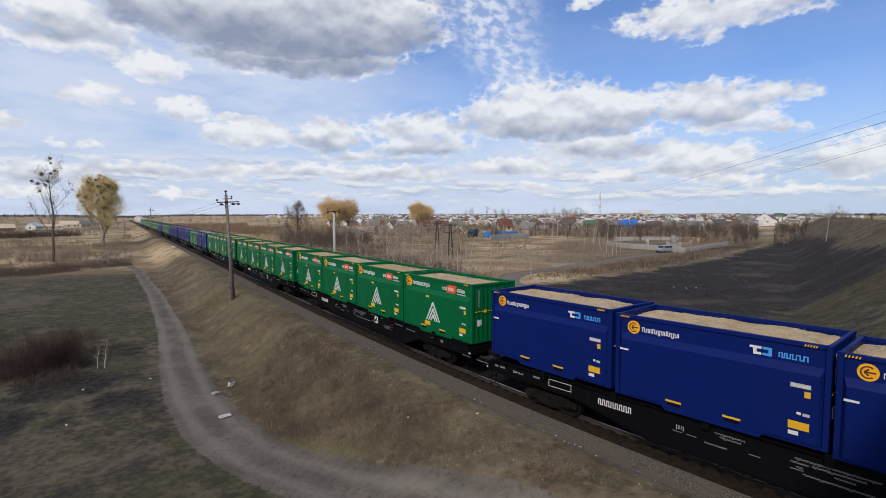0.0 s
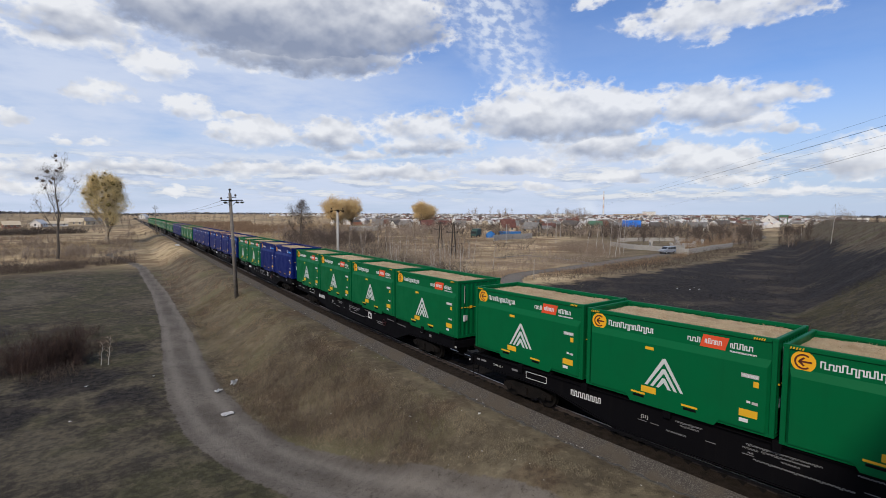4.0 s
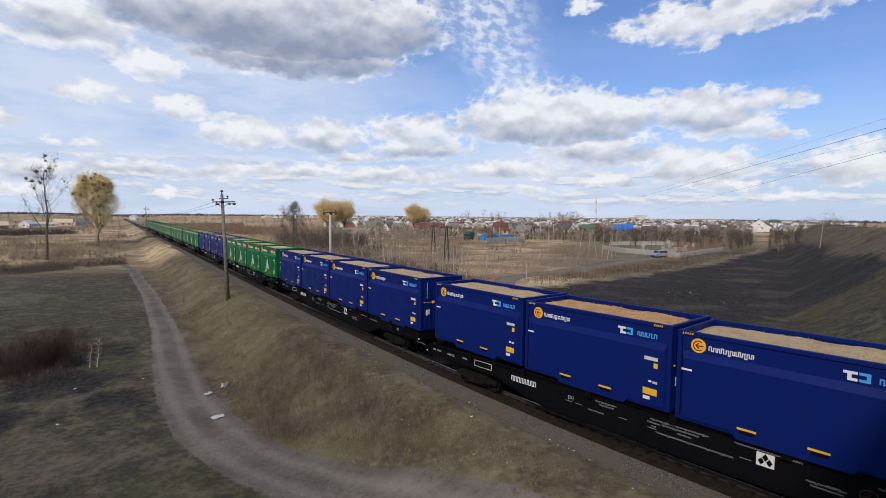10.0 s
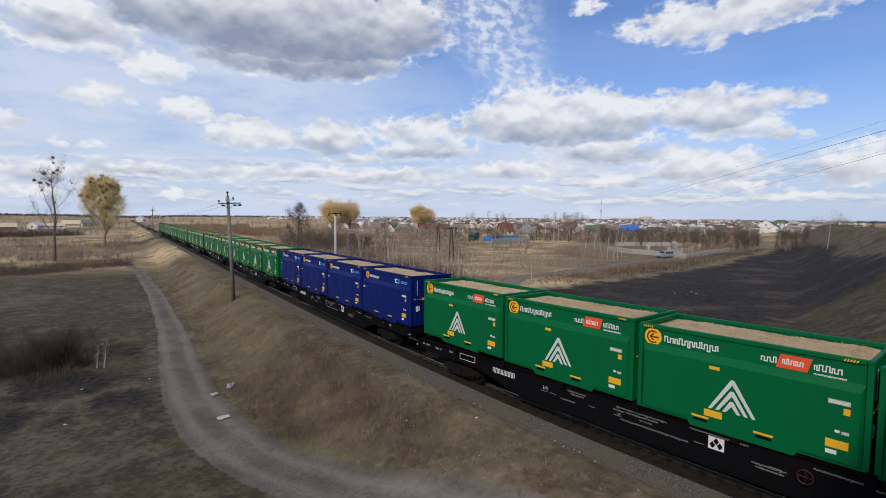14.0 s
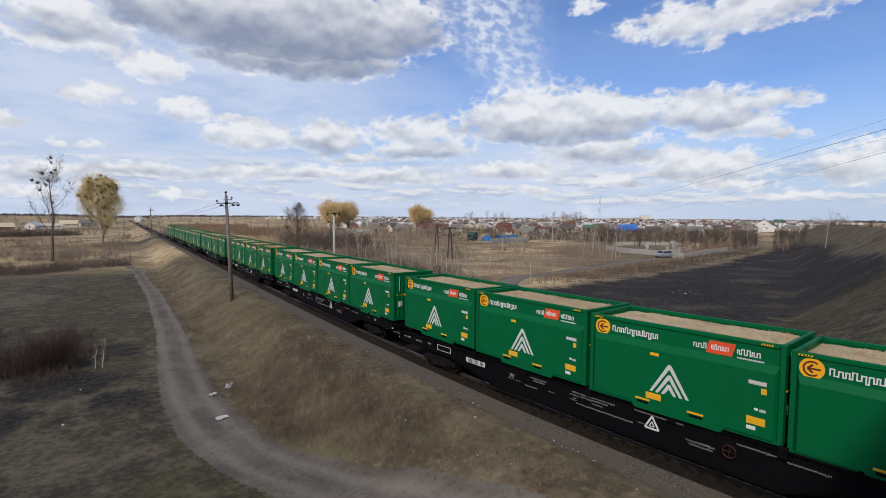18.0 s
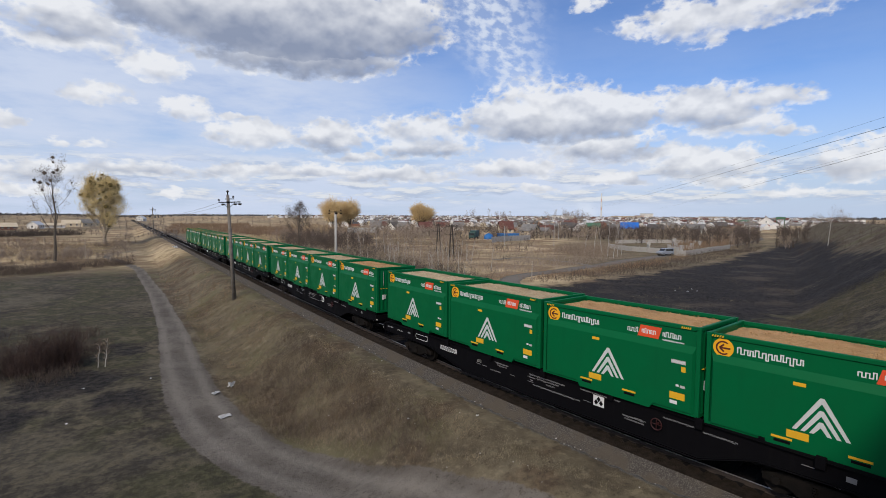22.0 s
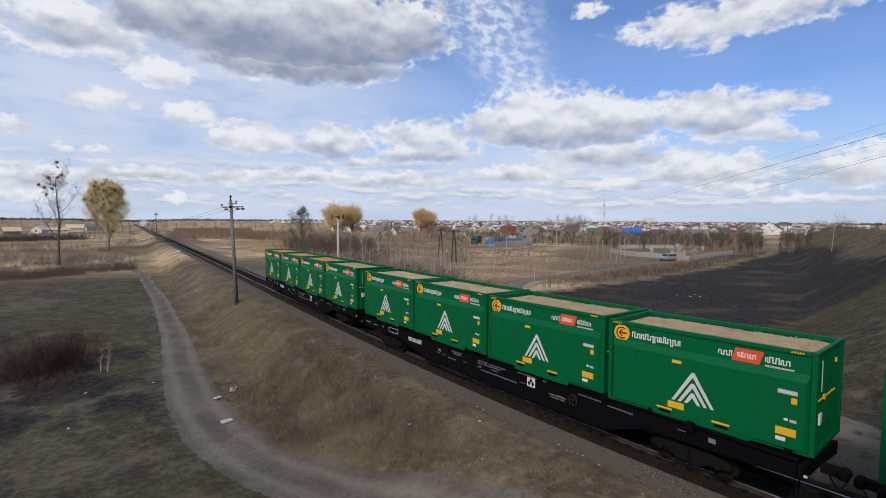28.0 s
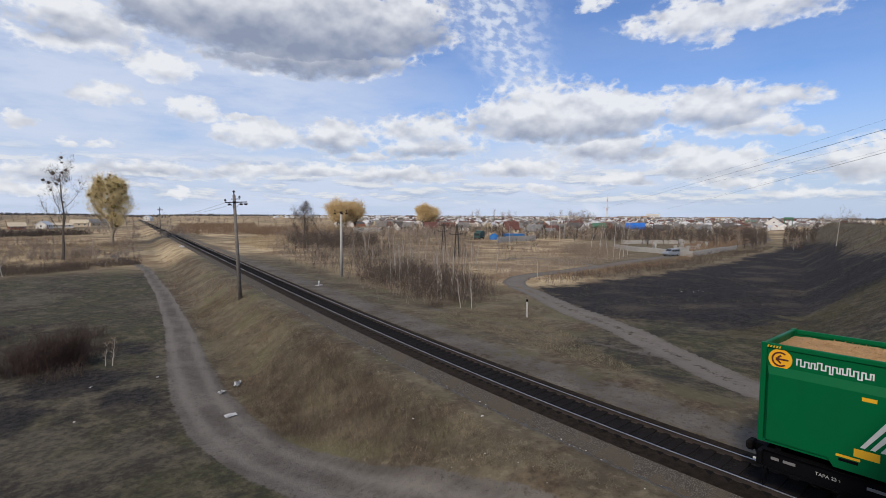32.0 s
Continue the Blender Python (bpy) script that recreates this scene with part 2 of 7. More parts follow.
class Shader:
    """A node material with a few short ways to add nodes."""

    def __init__(self, name):
        self.m = bpy.data.materials.new(name)
        self.m.use_nodes = True
        self.nt = self.m.node_tree
        self.nt.nodes.clear()
        self.out = self.nt.nodes.new("ShaderNodeOutputMaterial")
        self.b = self.nt.nodes.new("ShaderNodeBsdfPrincipled")
        self.nt.links.new(self.b.outputs[0], self.out.inputs[0])
        self.tc = self.nt.nodes.new("ShaderNodeTexCoord")
        self.object = self.tc.outputs["Object"]

    def put(self, value, socket):
        if isinstance(value, (int, float)):
            socket.default_value = value
        elif isinstance(value, tuple):
            socket.default_value = rgb(value) if len(value) == 3 and socket.type == "RGBA" else value
        else:
            self.nt.links.new(value, socket)

    def scaled(self, sx, sy, sz):
        n = self.nt.nodes.new("ShaderNodeMapping")
        self.nt.links.new(self.object, n.inputs[0])
        n.inputs["Scale"].default_value = (sx, sy, sz)
        return n.outputs[0]

    def noise(self, scale, detail=4.0, rough=0.55, vector=None):
        n = self.nt.nodes.new("ShaderNodeTexNoise")
        self.nt.links.new(vector or self.object, n.inputs["Vector"])
        n.inputs["Scale"].default_value, n.inputs["Detail"].default_value, n.inputs["Roughness"].default_value = scale, detail, rough
        return n.outputs[0]

    def cells(self, scale, vector=None):
        n = self.nt.nodes.new("ShaderNodeTexVoronoi")
        self.nt.links.new(vector or self.object, n.inputs["Vector"])
        n.inputs["Scale"].default_value = scale
        return n.outputs["Distance"], n.outputs["Color"]

    def attr(self, name):
        n = self.nt.nodes.new("ShaderNodeAttribute")
        n.attribute_name = name
        return n.outputs["Fac"]

    def random(self):
        return self.nt.nodes.new("ShaderNodeObjectInfo").outputs["Random"]

    def island(self):
        return self.nt.nodes.new("ShaderNodeNewGeometry").outputs["Random Per Island"]

    def smooth(self, v, lo, hi, a=0.0, b=1.0):
        n = self.nt.nodes.new("ShaderNodeMapRange")
        n.interpolation_type = "SMOOTHSTEP"
        self.nt.links.new(v, n.inputs[0])
        for i, x in enumerate((lo, hi, a, b)):
            n.inputs[i + 1].default_value = x
        return n.outputs[0]

    def math(self, op, a, b=0.0, clamp=False):
        n = self.nt.nodes.new("ShaderNodeMath")
        n.operation, n.use_clamp = op, clamp
        self.put(a, n.inputs[0])
        self.put(b, n.inputs[1])
        return n.outputs[0]

    def mix(self, f, a, b, kind="MIX"):
        n = self.nt.nodes.new("ShaderNodeMix")
        n.data_type, n.blend_type = "RGBA", kind
        self.put(f, n.inputs[0])
        self.put(a, n.inputs[6])
        self.put(b, n.inputs[7])
        return n.outputs[2]

    def bump(self, height, strength=0.3, distance=0.02):
        n = self.nt.nodes.new("ShaderNodeBump")
        self.put(height, n.inputs["Height"])
        n.inputs["Strength"].default_value, n.inputs["Distance"].default_value = strength, distance
        self.nt.links.new(n.outputs[0], self.b.inputs["Normal"])

    def done(self, colour, rough=0.6, metal=0.0, specular=0.5):
        self.put(colour, self.b.inputs["Base Color"])
        self.put(rough, self.b.inputs["Roughness"])
        self.put(metal, self.b.inputs["Metallic"])
        self.b.inputs["Specular IOR Level"].default_value = specular
        return self.m


def paint(name, colour, dirt=(0.10, 0.085, 0.07), rough=0.42, amount=0.35, scale=1.0, specular=0.4):
    """Painted steel: faint mottling, dirt streaks running down, rubbed patches."""
    s = Shader(name)
    large = s.noise(0.9 * scale, 5)
    streak = s.noise(1.0, 5, 0.6, s.scaled(5 * scale, 5 * scale, 0.35 * scale))
    fine = s.noise(28 * scale, 3)
    c = s.mix(s.smooth(large, 0.35, 0.7, 0.0, 0.22), colour, tuple(v * 0.72 for v in colour))
    c = s.mix(s.smooth(streak, 0.52, 0.78, 0.0, amount), c, dirt)
    c = s.mix(s.smooth(fine, 0.60, 0.75, 0.0, 0.12), c, dirt)
    s.bump(s.noise(3.5 * scale, 2), 0.12, 0.02)
    return s.done(c, s.smooth(large, 0.3, 0.7, rough, rough + 0.18), 0.0, specular)


def rough_stuff(name, a, b, c, scale=1.0, rough=0.9, bump=0.5, depth=0.03, metal=0.0, specular=0.3):
    """A mottled dull surface in three tones."""
    s = Shader(name)
    large, fine = s.noise(0.6 * scale, 6, 0.6), s.noise(9 * scale, 5, 0.65)
    col = s.mix(s.smooth(large, 0.35, 0.65), a, b)
    col = s.mix(s.smooth(fine, 0.48, 0.72, 0.0, 0.8), col, c)
    s.bump(s.math("ADD", fine, s.noise(30 * scale, 3)), bump, depth)
    return s.done(col, rough, metal, specular)


def leafy(name, a, b, rough=0.8):
    """Twigs, stalks or leaves: the tone changes from piece to piece."""
    s = Shader(name)
    c = s.mix(s.island(), a, b)
    c = s.mix(s.smooth(s.noise(0.8, 4), 0.4, 0.65, 0, 0.5), c, tuple(v * 0.6 for v in a))
    return s.done(c, rough, 0.0, 0.2)


def ground_material():
    s = Shader("open_ground")
    big, mid, fine, grain = s.noise(0.035, 6, 0.6), s.noise(0.35, 6, 0.62), s.noise(2.6, 6, 0.66), s.noise(16, 4, 0.7)
    streak = s.noise(0.22, 7, 0.66)
    # dry winter grass over soil, with some green showing through
    # near tones are held dark, which puts the cloud shade into the colour
    dry = s.mix(s.smooth(mid, 0.36, 0.66), (0.080, 0.065, 0.045), (0.152, 0.127, 0.084))
    dry = s.mix(s.smooth(fine, 0.50, 0.72, 0, 0.75), dry, (0.215, 0.178, 0.118))
    dry = s.mix(s.smooth(fine, 0.47, 0.30, 0, 0.7), dry, (0.038, 0.029, 0.022))
    dark = s.mix(s.smooth(fine, 0.4, 0.66), (0.036, 0.031, 0.025), (0.086, 0.074, 0.053))
    green = s.mix(s.smooth(fine, 0.4, 0.68), (0.044, 0.042, 0.025), (0.082, 0.076, 0.044))
    dry = s.mix(s.smooth(s.noise(0.24, 5, 0.6), 0.50, 0.62, 0, 0.85), dry, s.mix(s.smooth(fine, 0.4, 0.65), (0.058, 0.041, 0.028), (0.122, 0.088, 0.056)))
    dry = s.mix(s.smooth(s.noise(0.19, 5, 0.6, s.scaled(1.3, 0.8, 1)), 0.52, 0.62, 0, 0.65), dry, (0.112, 0.104, 0.056))
    bare = s.smooth(s.noise(0.10, 6, 0.62), 0.48, 0.62)
    dark = s.mix(bare, dark, s.mix(s.smooth(fine, 0.36, 0.64), (0.064, 0.055, 0.042), (0.118, 0.104, 0.073)))
    turf = s.mix(s.smooth(s.noise(0.16, 6, 0.6), 0.44, 0.58), dark, green)
    clump = s.noise(0.85, 7, 0.68, s.scaled(1.0, 0.8, 1.0))
    turf = s.mix(s.smooth(clump, 0.50, 0.64, 0, 0.85), turf, s.mix(s.smooth(grain, 0.35, 0.65), (0.082, 0.070, 0.047), (0.150, 0.128, 0.086)))
    turf = s.mix(s.smooth(clump, 0.46, 0.32, 0, 0.7), turf, (0.028, 0.025, 0.021))
    turf = s.mix(s.smooth(s.noise(0.36, 6, 0.66), 0.56, 0.66, 0, 0.75), turf, (0.030, 0.027, 0.024))
    c = s.mix(s.smooth(s.attr("meadow"), 0.2, 0.8), dry, turf)
    # far straw: its own yellow, raised in colour to stand for sunlight
    pale = s.mix(s.smooth(streak, 0.38, 0.62), (0.36, 0.27, 0.155), (0.66, 0.52, 0.32))
    pale = s.mix(s.smooth(s.noise(0.11, 5), 0.47, 0.58, 0, 0.85), pale, (0.20, 0.125, 0.072))
    c = s.mix(s.attr("straw"), c, pale)
    # burnt black, with ash and unburnt tufts
    burnt = s.mix(s.smooth(fine, 0.36, 0.66), (0.0095, 0.009, 0.0098), (0.041, 0.036, 0.033))
    burnt = s.mix(s.smooth(s.noise(0.9, 7, 0.68), 0.57, 0.70, 0, 0.45), burnt, (0.078, 0.072, 0.066))
    burnt = s.mix(s.smooth(s.noise(0.13, 7, 0.66), 0.50, 0.66, 0, 0.75), burnt, (0.074, 0.060, 0.047))
    edge = s.math("ADD", s.attr("burnt"), s.math("MULTIPLY", s.math("SUBTRACT", s.noise(0.35, 7, 0.68), 0.5), 1.35))
    c = s.mix(s.smooth(edge, 0.38, 0.62), c, burnt)
    # trodden earth and gravel
    earth = s.mix(s.smooth(mid, 0.3, 0.7), (0.088, 0.077, 0.066), (0.150, 0.134, 0.116))
    earth = s.mix(s.smooth(fine, 0.52, 0.70, 0, 0.6), earth, (0.078, 0.067, 0.058))
    earth = s.mix(s.smooth(s.noise(5.5, 6, 0.72), 0.46, 0.34, 0, 0.75), earth, (0.052, 0.045, 0.039))
    # wheel ruts of the path, and the road's grazing-angle brightness as colour
    earth = s.mix(s.math("MULTIPLY", s.attr("rut"), s.smooth(s.noise(1.1, 6, 0.66, s.scaled(1.0, 0.4, 1.0)), 0.26, 0.50)), earth, (0.182, 0.164, 0.144))
    earth = s.mix(s.smooth(s.noise(7.0, 6, 0.72, s.scaled(1.0, 0.55, 1.0)), 0.53, 0.66, 0, 0.5), earth, (0.098, 0.086, 0.074))
    edge = s.math("ADD", s.attr("earth"), s.math("MULTIPLY", s.math("SUBTRACT", s.math("ADD", s.math("MULTIPLY", fine, 0.6), s.math("MULTIPLY", mid, 0.4)), 0.5), 1.5))
    c = s.mix(s.smooth(edge, 0.36, 0.60), c, earth)
    dist, tint = s.cells(14)
    stones = s.mix(s.smooth(grain, 0.35, 0.65), (0.075, 0.072, 0.070), (0.150, 0.146, 0.141))
    edge = s.math("ADD", s.attr("gravel"), s.math("MULTIPLY", s.math("SUBTRACT", fine, 0.5), 0.8))
    c = s.mix(s.smooth(edge, 0.36, 0.66), c, stones)
    c = s.mix(s.smooth(grain, 0.60, 0.72, 0, 0.35), c, (0.24, 0.20, 0.145))
    s.bump(s.math("ADD", fine, s.math("MULTIPLY", grain, 0.5)), 0.75, 0.09)
    return s.done(c, 0.95, 0.0, 0.15)


def ballast_material():
    s = Shader("soiled_ballast")
    d, tint = s.cells(16)
    oily = s.smooth(s.noise(0.8, 4), 0.3, 0.7)
    c = s.mix(s.smooth(s.noise(22, 3), 0.35, 0.7), (0.009, 0.0082, 0.0084), (0.030, 0.027, 0.026))
    c = s.mix(s.math("MULTIPLY", oily, 0.6), c, (0.0095, 0.009, 0.0095))
    s.bump(d, 0.9, 0.04)
    return s.done(c, 0.95, 0.0, 0.05)


def gravel_material():
    """Crushed stone, each stone of its own tone, with soil between."""
    s = Shader("grey_gravel")
    d, tint = s.cells(24)
    c = s.mix(tint, (0.068, 0.061, 0.053), (0.138, 0.127, 0.114))
    c = s.mix(s.smooth(d, 0.30, 0.62), c, (0.050, 0.045, 0.040))
    c = s.mix(s.smooth(s.noise(0.9, 6, 0.65), 0.44, 0.62, 0, 0.8), c, (0.075, 0.063, 0.049))
    s.bump(d, -1.0, 0.05)
    return s.done(c, 0.95, 0.0, 0.1)


def chips_material(name, low, high, shade):
    """Wood chips: small cells of many tones, hollow shade put into the colour."""
    s = Shader(name)
    d, tint = s.cells(26)
    c = s.mix(s.smooth(s.noise(40, 2), 0.3, 0.7), low, high)
    c = s.mix(s.smooth(tint, 0.55, 0.95, 0, 0.5), c, tuple(min(1.0, v * 1.15) for v in high))
    c = s.mix(s.smooth(d, 0.10, 0.0, 0, 0.8), c, tuple(v * 0.4 for v in low))
    c = s.mix(s.smooth(s.noise(2.0, 4), 0.45, 0.68, 0, 0.55), c, shade)
    c = s.mix(s.smooth(s.noise(9.0, 5, 0.7), 0.56, 0.70, 0, 0.6), c, tuple(v * 0.55 for v in low))
    c = s.mix(s.smooth(s.random(), 0.3, 1.0, 0.0, 0.30), c, shade)
    s.bump(s.math("ADD", d, s.noise(60, 2)), 1.0, 0.03)
    return s.done(c, 0.9, 0.0, 0.2)


GREEN = paint("green_paint", (0.0004, 0.103, 0.034), (0.001, 0.068, 0.023), 0.40, 0.2, specular=0.10)
BLUE = paint("blue_paint", (0.0020, 0.0112, 0.110), (0.004, 0.011, 0.072), 0.42, 0.18, specular=0.11)
BLACK = paint("black_frame_paint", (0.0034, 0.0034, 0.0046), (0.0085, 0.0078, 0.0078), 0.62, 0.40, specular=0.06)
WHITE = paint("white_marking", (0.64, 0.65, 0.66), (0.38, 0.38, 0.37), 0.5, 0.15)
CHEVRON = paint("pale_chevron_marking", (0.52, 0.55, 0.55), (0.30, 0.31, 0.31), 0.5, 0.2)
YELLOW = paint("yellow_marking", (0.68, 0.38, 0.014), (0.34, 0.19, 0.03), 0.5, 0.2)
ORANGE = paint("orange_disc", (0.82, 0.40, 0.012), (0.5, 0.24, 0.03), 0.5, 0.1)
MAROON = paint("dark_arrow", (0.09, 0.018, 0.008), (0.05, 0.02, 0.01), 0.5, 0.1)
RED = paint("red_panel", (0.66, 0.075, 0.022), (0.4, 0.08, 0.03), 0.5, 0.15)
CYAN = paint("light_blue_marking", (0.055, 0.30, 0.72), (0.05, 0.2, 0.4), 0.5, 0.1)
PALE = paint("grey_label", (0.42, 0.43, 0.42), (0.2, 0.2, 0.2), 0.5, 0.2)
FADED = paint("faded_white_lettering", (0.17, 0.17, 0.18), (0.06, 0.06, 0.06), 0.6, 0.3)
WHEELRED = paint("red_hand_wheel", (0.030, 0.003, 0.003), (0.012, 0.008, 0.008), 0.5, 0.3)
STEEL = rough_stuff("dull_steel", (0.007, 0.0065, 0.0062), (0.013, 0.011, 0.010), (0.0045, 0.0042, 0.004), 3, 0.82, 0.2, 0.01, 0.0, 0.07)
RAILTOP = rough_stuff("polished_rail", (0.40, 0.375, 0.345), (0.46, 0.43, 0.40), (0.32, 0.30, 0.275), 2, 0.38, 0.05, 0.002, 1.0)
RUST = rough_stuff("rail_rust", (0.030, 0.024, 0.022), (0.045, 0.034, 0.028), (0.022, 0.018, 0.017), 3, 0.85, 0.3, 0.01)
CHIPS = chips_material("wood_chips", (0.37, 0.278, 0.160), (0.68, 0.545, 0.355), (0.31, 0.208, 0.108))
FRESH = chips_material("fresh_orange_wood_chips", (0.36, 0.205, 0.085), (0.66, 0.410, 0.195), (0.30, 0.165, 0.070))
GROUND = ground_material()
BALLAST = ballast_material()
CONCRETE = rough_stuff("weathered_concrete", (0.36, 0.35, 0.33), (0.44, 0.425, 0.40), (0.28, 0.27, 0.25), 1.5, 0.85, 0.3, 0.01)
SLEEPER = rough_stuff("oily_sleeper_concrete", (0.0120, 0.0115, 0.0120), (0.019, 0.017, 0.017), (0.008, 0.008, 0.008), 3, 0.95, 0.4, 0.01, 0.0, 0.03)
POLEWOOD = rough_stuff("grey_pole_wood", (0.135, 0.120, 0.105), (0.20, 0.18, 0.158), (0.085, 0.075, 0.066), 4, 0.9, 0.4, 0.01)
BARK = rough_stuff("grey_bark", (0.085, 0.072, 0.060), (0.13, 0.112, 0.092), (0.05, 0.042, 0.036), 4, 0.95, 0.6, 0.02)
TANBARK = rough_stuff("tan_bark", (0.24, 0.20, 0.15), (0.33, 0.28, 0.21), (0.15, 0.12, 0.09), 4, 0.95, 0.6, 0.02)
BIRCH = rough_stuff("birch_bark", (0.36, 0.34, 0.305), (0.48, 0.45, 0.41), (0.10, 0.085, 0.075), 1.4, 0.85, 0.3, 0.01)
TWIG = leafy("bare_twigs", (0.185, 0.143, 0.110), (0.345, 0.272, 0.208))
BROWNTWIG = leafy("red_brown_twigs", (0.18, 0.120, 0.080), (0.32, 0.225, 0.150))
SCRUBTWIG = leafy("brown_scrub_twigs", (0.215, 0.172, 0.138), (0.420, 0.342, 0.272))
BARETWIG = leafy("dark_bare_twigs", (0.085, 0.070, 0.060), (0.15, 0.125, 0.105))
GOLD = leafy("golden_willow_twigs", (0.54, 0.395, 0.195), (0.78, 0.595, 0.325))
OLIVE = leafy("yellow_green_leaves", (0.50, 0.40, 0.19), (0.84, 0.68, 0.36))
MISTLE = leafy("mistletoe", (0.120, 0.092, 0.034), (0.19, 0.150, 0.056))
# straw brighter than the near stalks, with sunlight put into its colour
STRAW = leafy("sun_tinted_straw", (0.34, 0.25, 0.14), (0.58, 0.45, 0.26))
STALK = leafy("dry_grass_stalks", (0.152, 0.128, 0.088), (0.296, 0.250, 0.172))
SPRING = leafy("yellow_green_spring_grass", (0.110, 0.102, 0.050), (0.215, 0.196, 0.096))
PALESTALK = leafy("pale_straw_stalks", (0.24, 0.19, 0.125), (0.40, 0.325, 0.215))
DARKSTALK = leafy("dead_weeds", (0.058, 0.043, 0.034), (0.115, 0.084, 0.062))
SHOULDER = rough_stuff("brown_ballast_shoulder", (0.022, 0.017, 0.013), (0.040, 0.031, 0.024), (0.010, 0.008, 0.007), 6, 0.95, 0.9, 0.04, 0.0, 0.08)
GRAVEL = gravel_material()
# distance haze is put into this colour as a pale blue-grey
FARWOOD = leafy("far_haze_tinted_woods", (0.085, 0.085, 0.095), (0.13, 0.125, 0.135))
DEADTWIG = leafy("dead_brown_twigs", (0.070, 0.052, 0.043), (0.130, 0.100, 0.082))
RUSSET = leafy("red_brown_dead_grass", (0.140, 0.110, 0.080), (0.262, 0.208, 0.152))
DUSK = leafy("dark_brown_brush", (0.060, 0.047, 0.040), (0.135, 0.108, 0.090))
BLACKTWIG = leafy("black_twigs", (0.045, 0.029, 0.025), (0.085, 0.056, 0.046))
DARKWOOD = rough_stuff("tarred_pole_wood", (0.045, 0.038, 0.033), (0.07, 0.06, 0.052), (0.03, 0.026, 0.022), 4, 0.9, 0.4, 0.01)
MEADOW = leafy("dull_meadow_grass", (0.056, 0.051, 0.032), (0.120, 0.109, 0.064))
CHAR = leafy("charred_stalks", (0.010, 0.009, 0.009), (0.040, 0.033, 0.028))
GLASS = rough_stuff("window_glass", (0.03, 0.035, 0.04), (0.05, 0.055, 0.06), (0.02, 0.022, 0.025), 0.3, 0.08, 0.0, 0.001, 0.0, 0.6)
RUBBER = rough_stuff("tyre_rubber", (0.018, 0.018, 0.018), (0.03, 0.03, 0.03), (0.012, 0.012, 0.012), 3, 0.8, 0.2, 0.005)
ASPHALT = rough_stuff("asphalt", (0.045, 0.044, 0.043), (0.06, 0.059, 0.057), (0.035, 0.034, 0.033), 3, 0.9, 0.3, 0.005)
PAPER = paint("white_litter", (0.72, 0.72, 0.72), (0.45, 0.43, 0.4), 0.7, 0.3, 3)
SILVER = paint("silver_car_paint", (0.24, 0.27, 0.32), (0.2, 0.19, 0.18), 0.3, 0.2)


# ---- building helpers ----
def mesh_of(name, bm, *materials, smooth=False):
    me = bpy.data.meshes.new(name)
    bm.to_mesh(me)
    bm.free()
    for m in materials:
        me.materials.append(m)
    if smooth:
        for p in me.polygons:
            p.use_smooth = True
    return me


def part(name, bm, material, parent, label="", smooth=False):
    """One mesh object under a thing or a part."""
    me = bm if isinstance(bm, bpy.types.Mesh) else mesh_of(name, bm, *(material if isinstance(material, tuple) else (material,)), smooth=smooth)
    ob = new(name, me)
    ob.parent = parent
    if label:
        ob["label"] = label
    return ob


def raw(name, verts, faces, *materials):
    me = bpy.data.meshes.new(name)
    me.from_pydata(verts, [], faces)
    for m in materials:
        me.materials.append(m)
    me.update()
    return me


def box(bm, x0, x1, y0, y1, z0, z1, bevel=0.0, mat=0):
    r = bmesh.ops.create_cube(bm, size=1.0)
    for v in r["verts"]:
        v.co = Vector(((x0 + x1) / 2 + v.co.x * (x1 - x0), (y0 + y1) / 2 + v.co.y * (y1 - y0), (z0 + z1) / 2 + v.co.z * (z1 - z0)))
    faces = {f for v in r["verts"] for f in v.link_faces}
    for f in faces:
        f.material_index = mat
    if bevel:
        edges = {e for f in faces for e in f.edges}
        bmesh.ops.bevel(bm, geom=list(edges), offset=bevel, segments=1, affect="EDGES")
    return bm


def boxed(*a, **k):
    return box(bmesh.new(), *a, **k)


def tube(bm, a, b, r0, r1=None, n=8, caps=True, mat=0):
    a, b = Vector(a), Vector(b)
    r1 = r0 if r1 is None else r1
    q = (b - a).to_track_quat("Z", "Y")
    lo = [bm.verts.new(a + q @ Vector((r0 * math.cos(i * math.tau / n), r0 * math.sin(i * math.tau / n), 0))) for i in range(n)]
    hi = [bm.verts.new(b + q @ Vector((r1 * math.cos(i * math.tau / n), r1 * math.sin(i * math.tau / n), 0))) for i in range(n)]
    for i in range(n):
        bm.faces.new((lo[i], lo[(i + 1) % n], hi[(i + 1) % n], hi[i])).material_index = mat
    if caps:
        bm.faces.new(lo[::-1]).material_index = mat
        bm.faces.new(hi).material_index = mat
    return bm


def prism(bm, outline, axis, lo, hi, mat=0):
    """A closed outline of (a, b) pairs drawn out along an axis: x takes (y, z), y takes (x, z), z takes (x, y)."""
    def at(a, b, c):
        return {"x": (c, a, b), "y": (a, c, b), "z": (a, b, c)}[axis]
    p = [bm.verts.new(at(a, b, lo)) for a, b in outline]
    q = [bm.verts.new(at(a, b, hi)) for a, b in outline]
    n = len(p)
    for i in range(n):
        bm.faces.new((p[i], p[(i + 1) % n], q[(i + 1) % n], q[i])).material_index = mat
    bm.faces.new(p[::-1]).material_index = mat
    bm.faces.new(q).material_index = mat
    bmesh.ops.recalc_face_normals(bm, faces=bm.faces)
    return bm


# ---- the lie of the land ----
def ramp(v, lo, hi):
    t = np.clip((v - lo) / (hi - lo), 0, 1)
    return t * t * (3 - 2 * t)


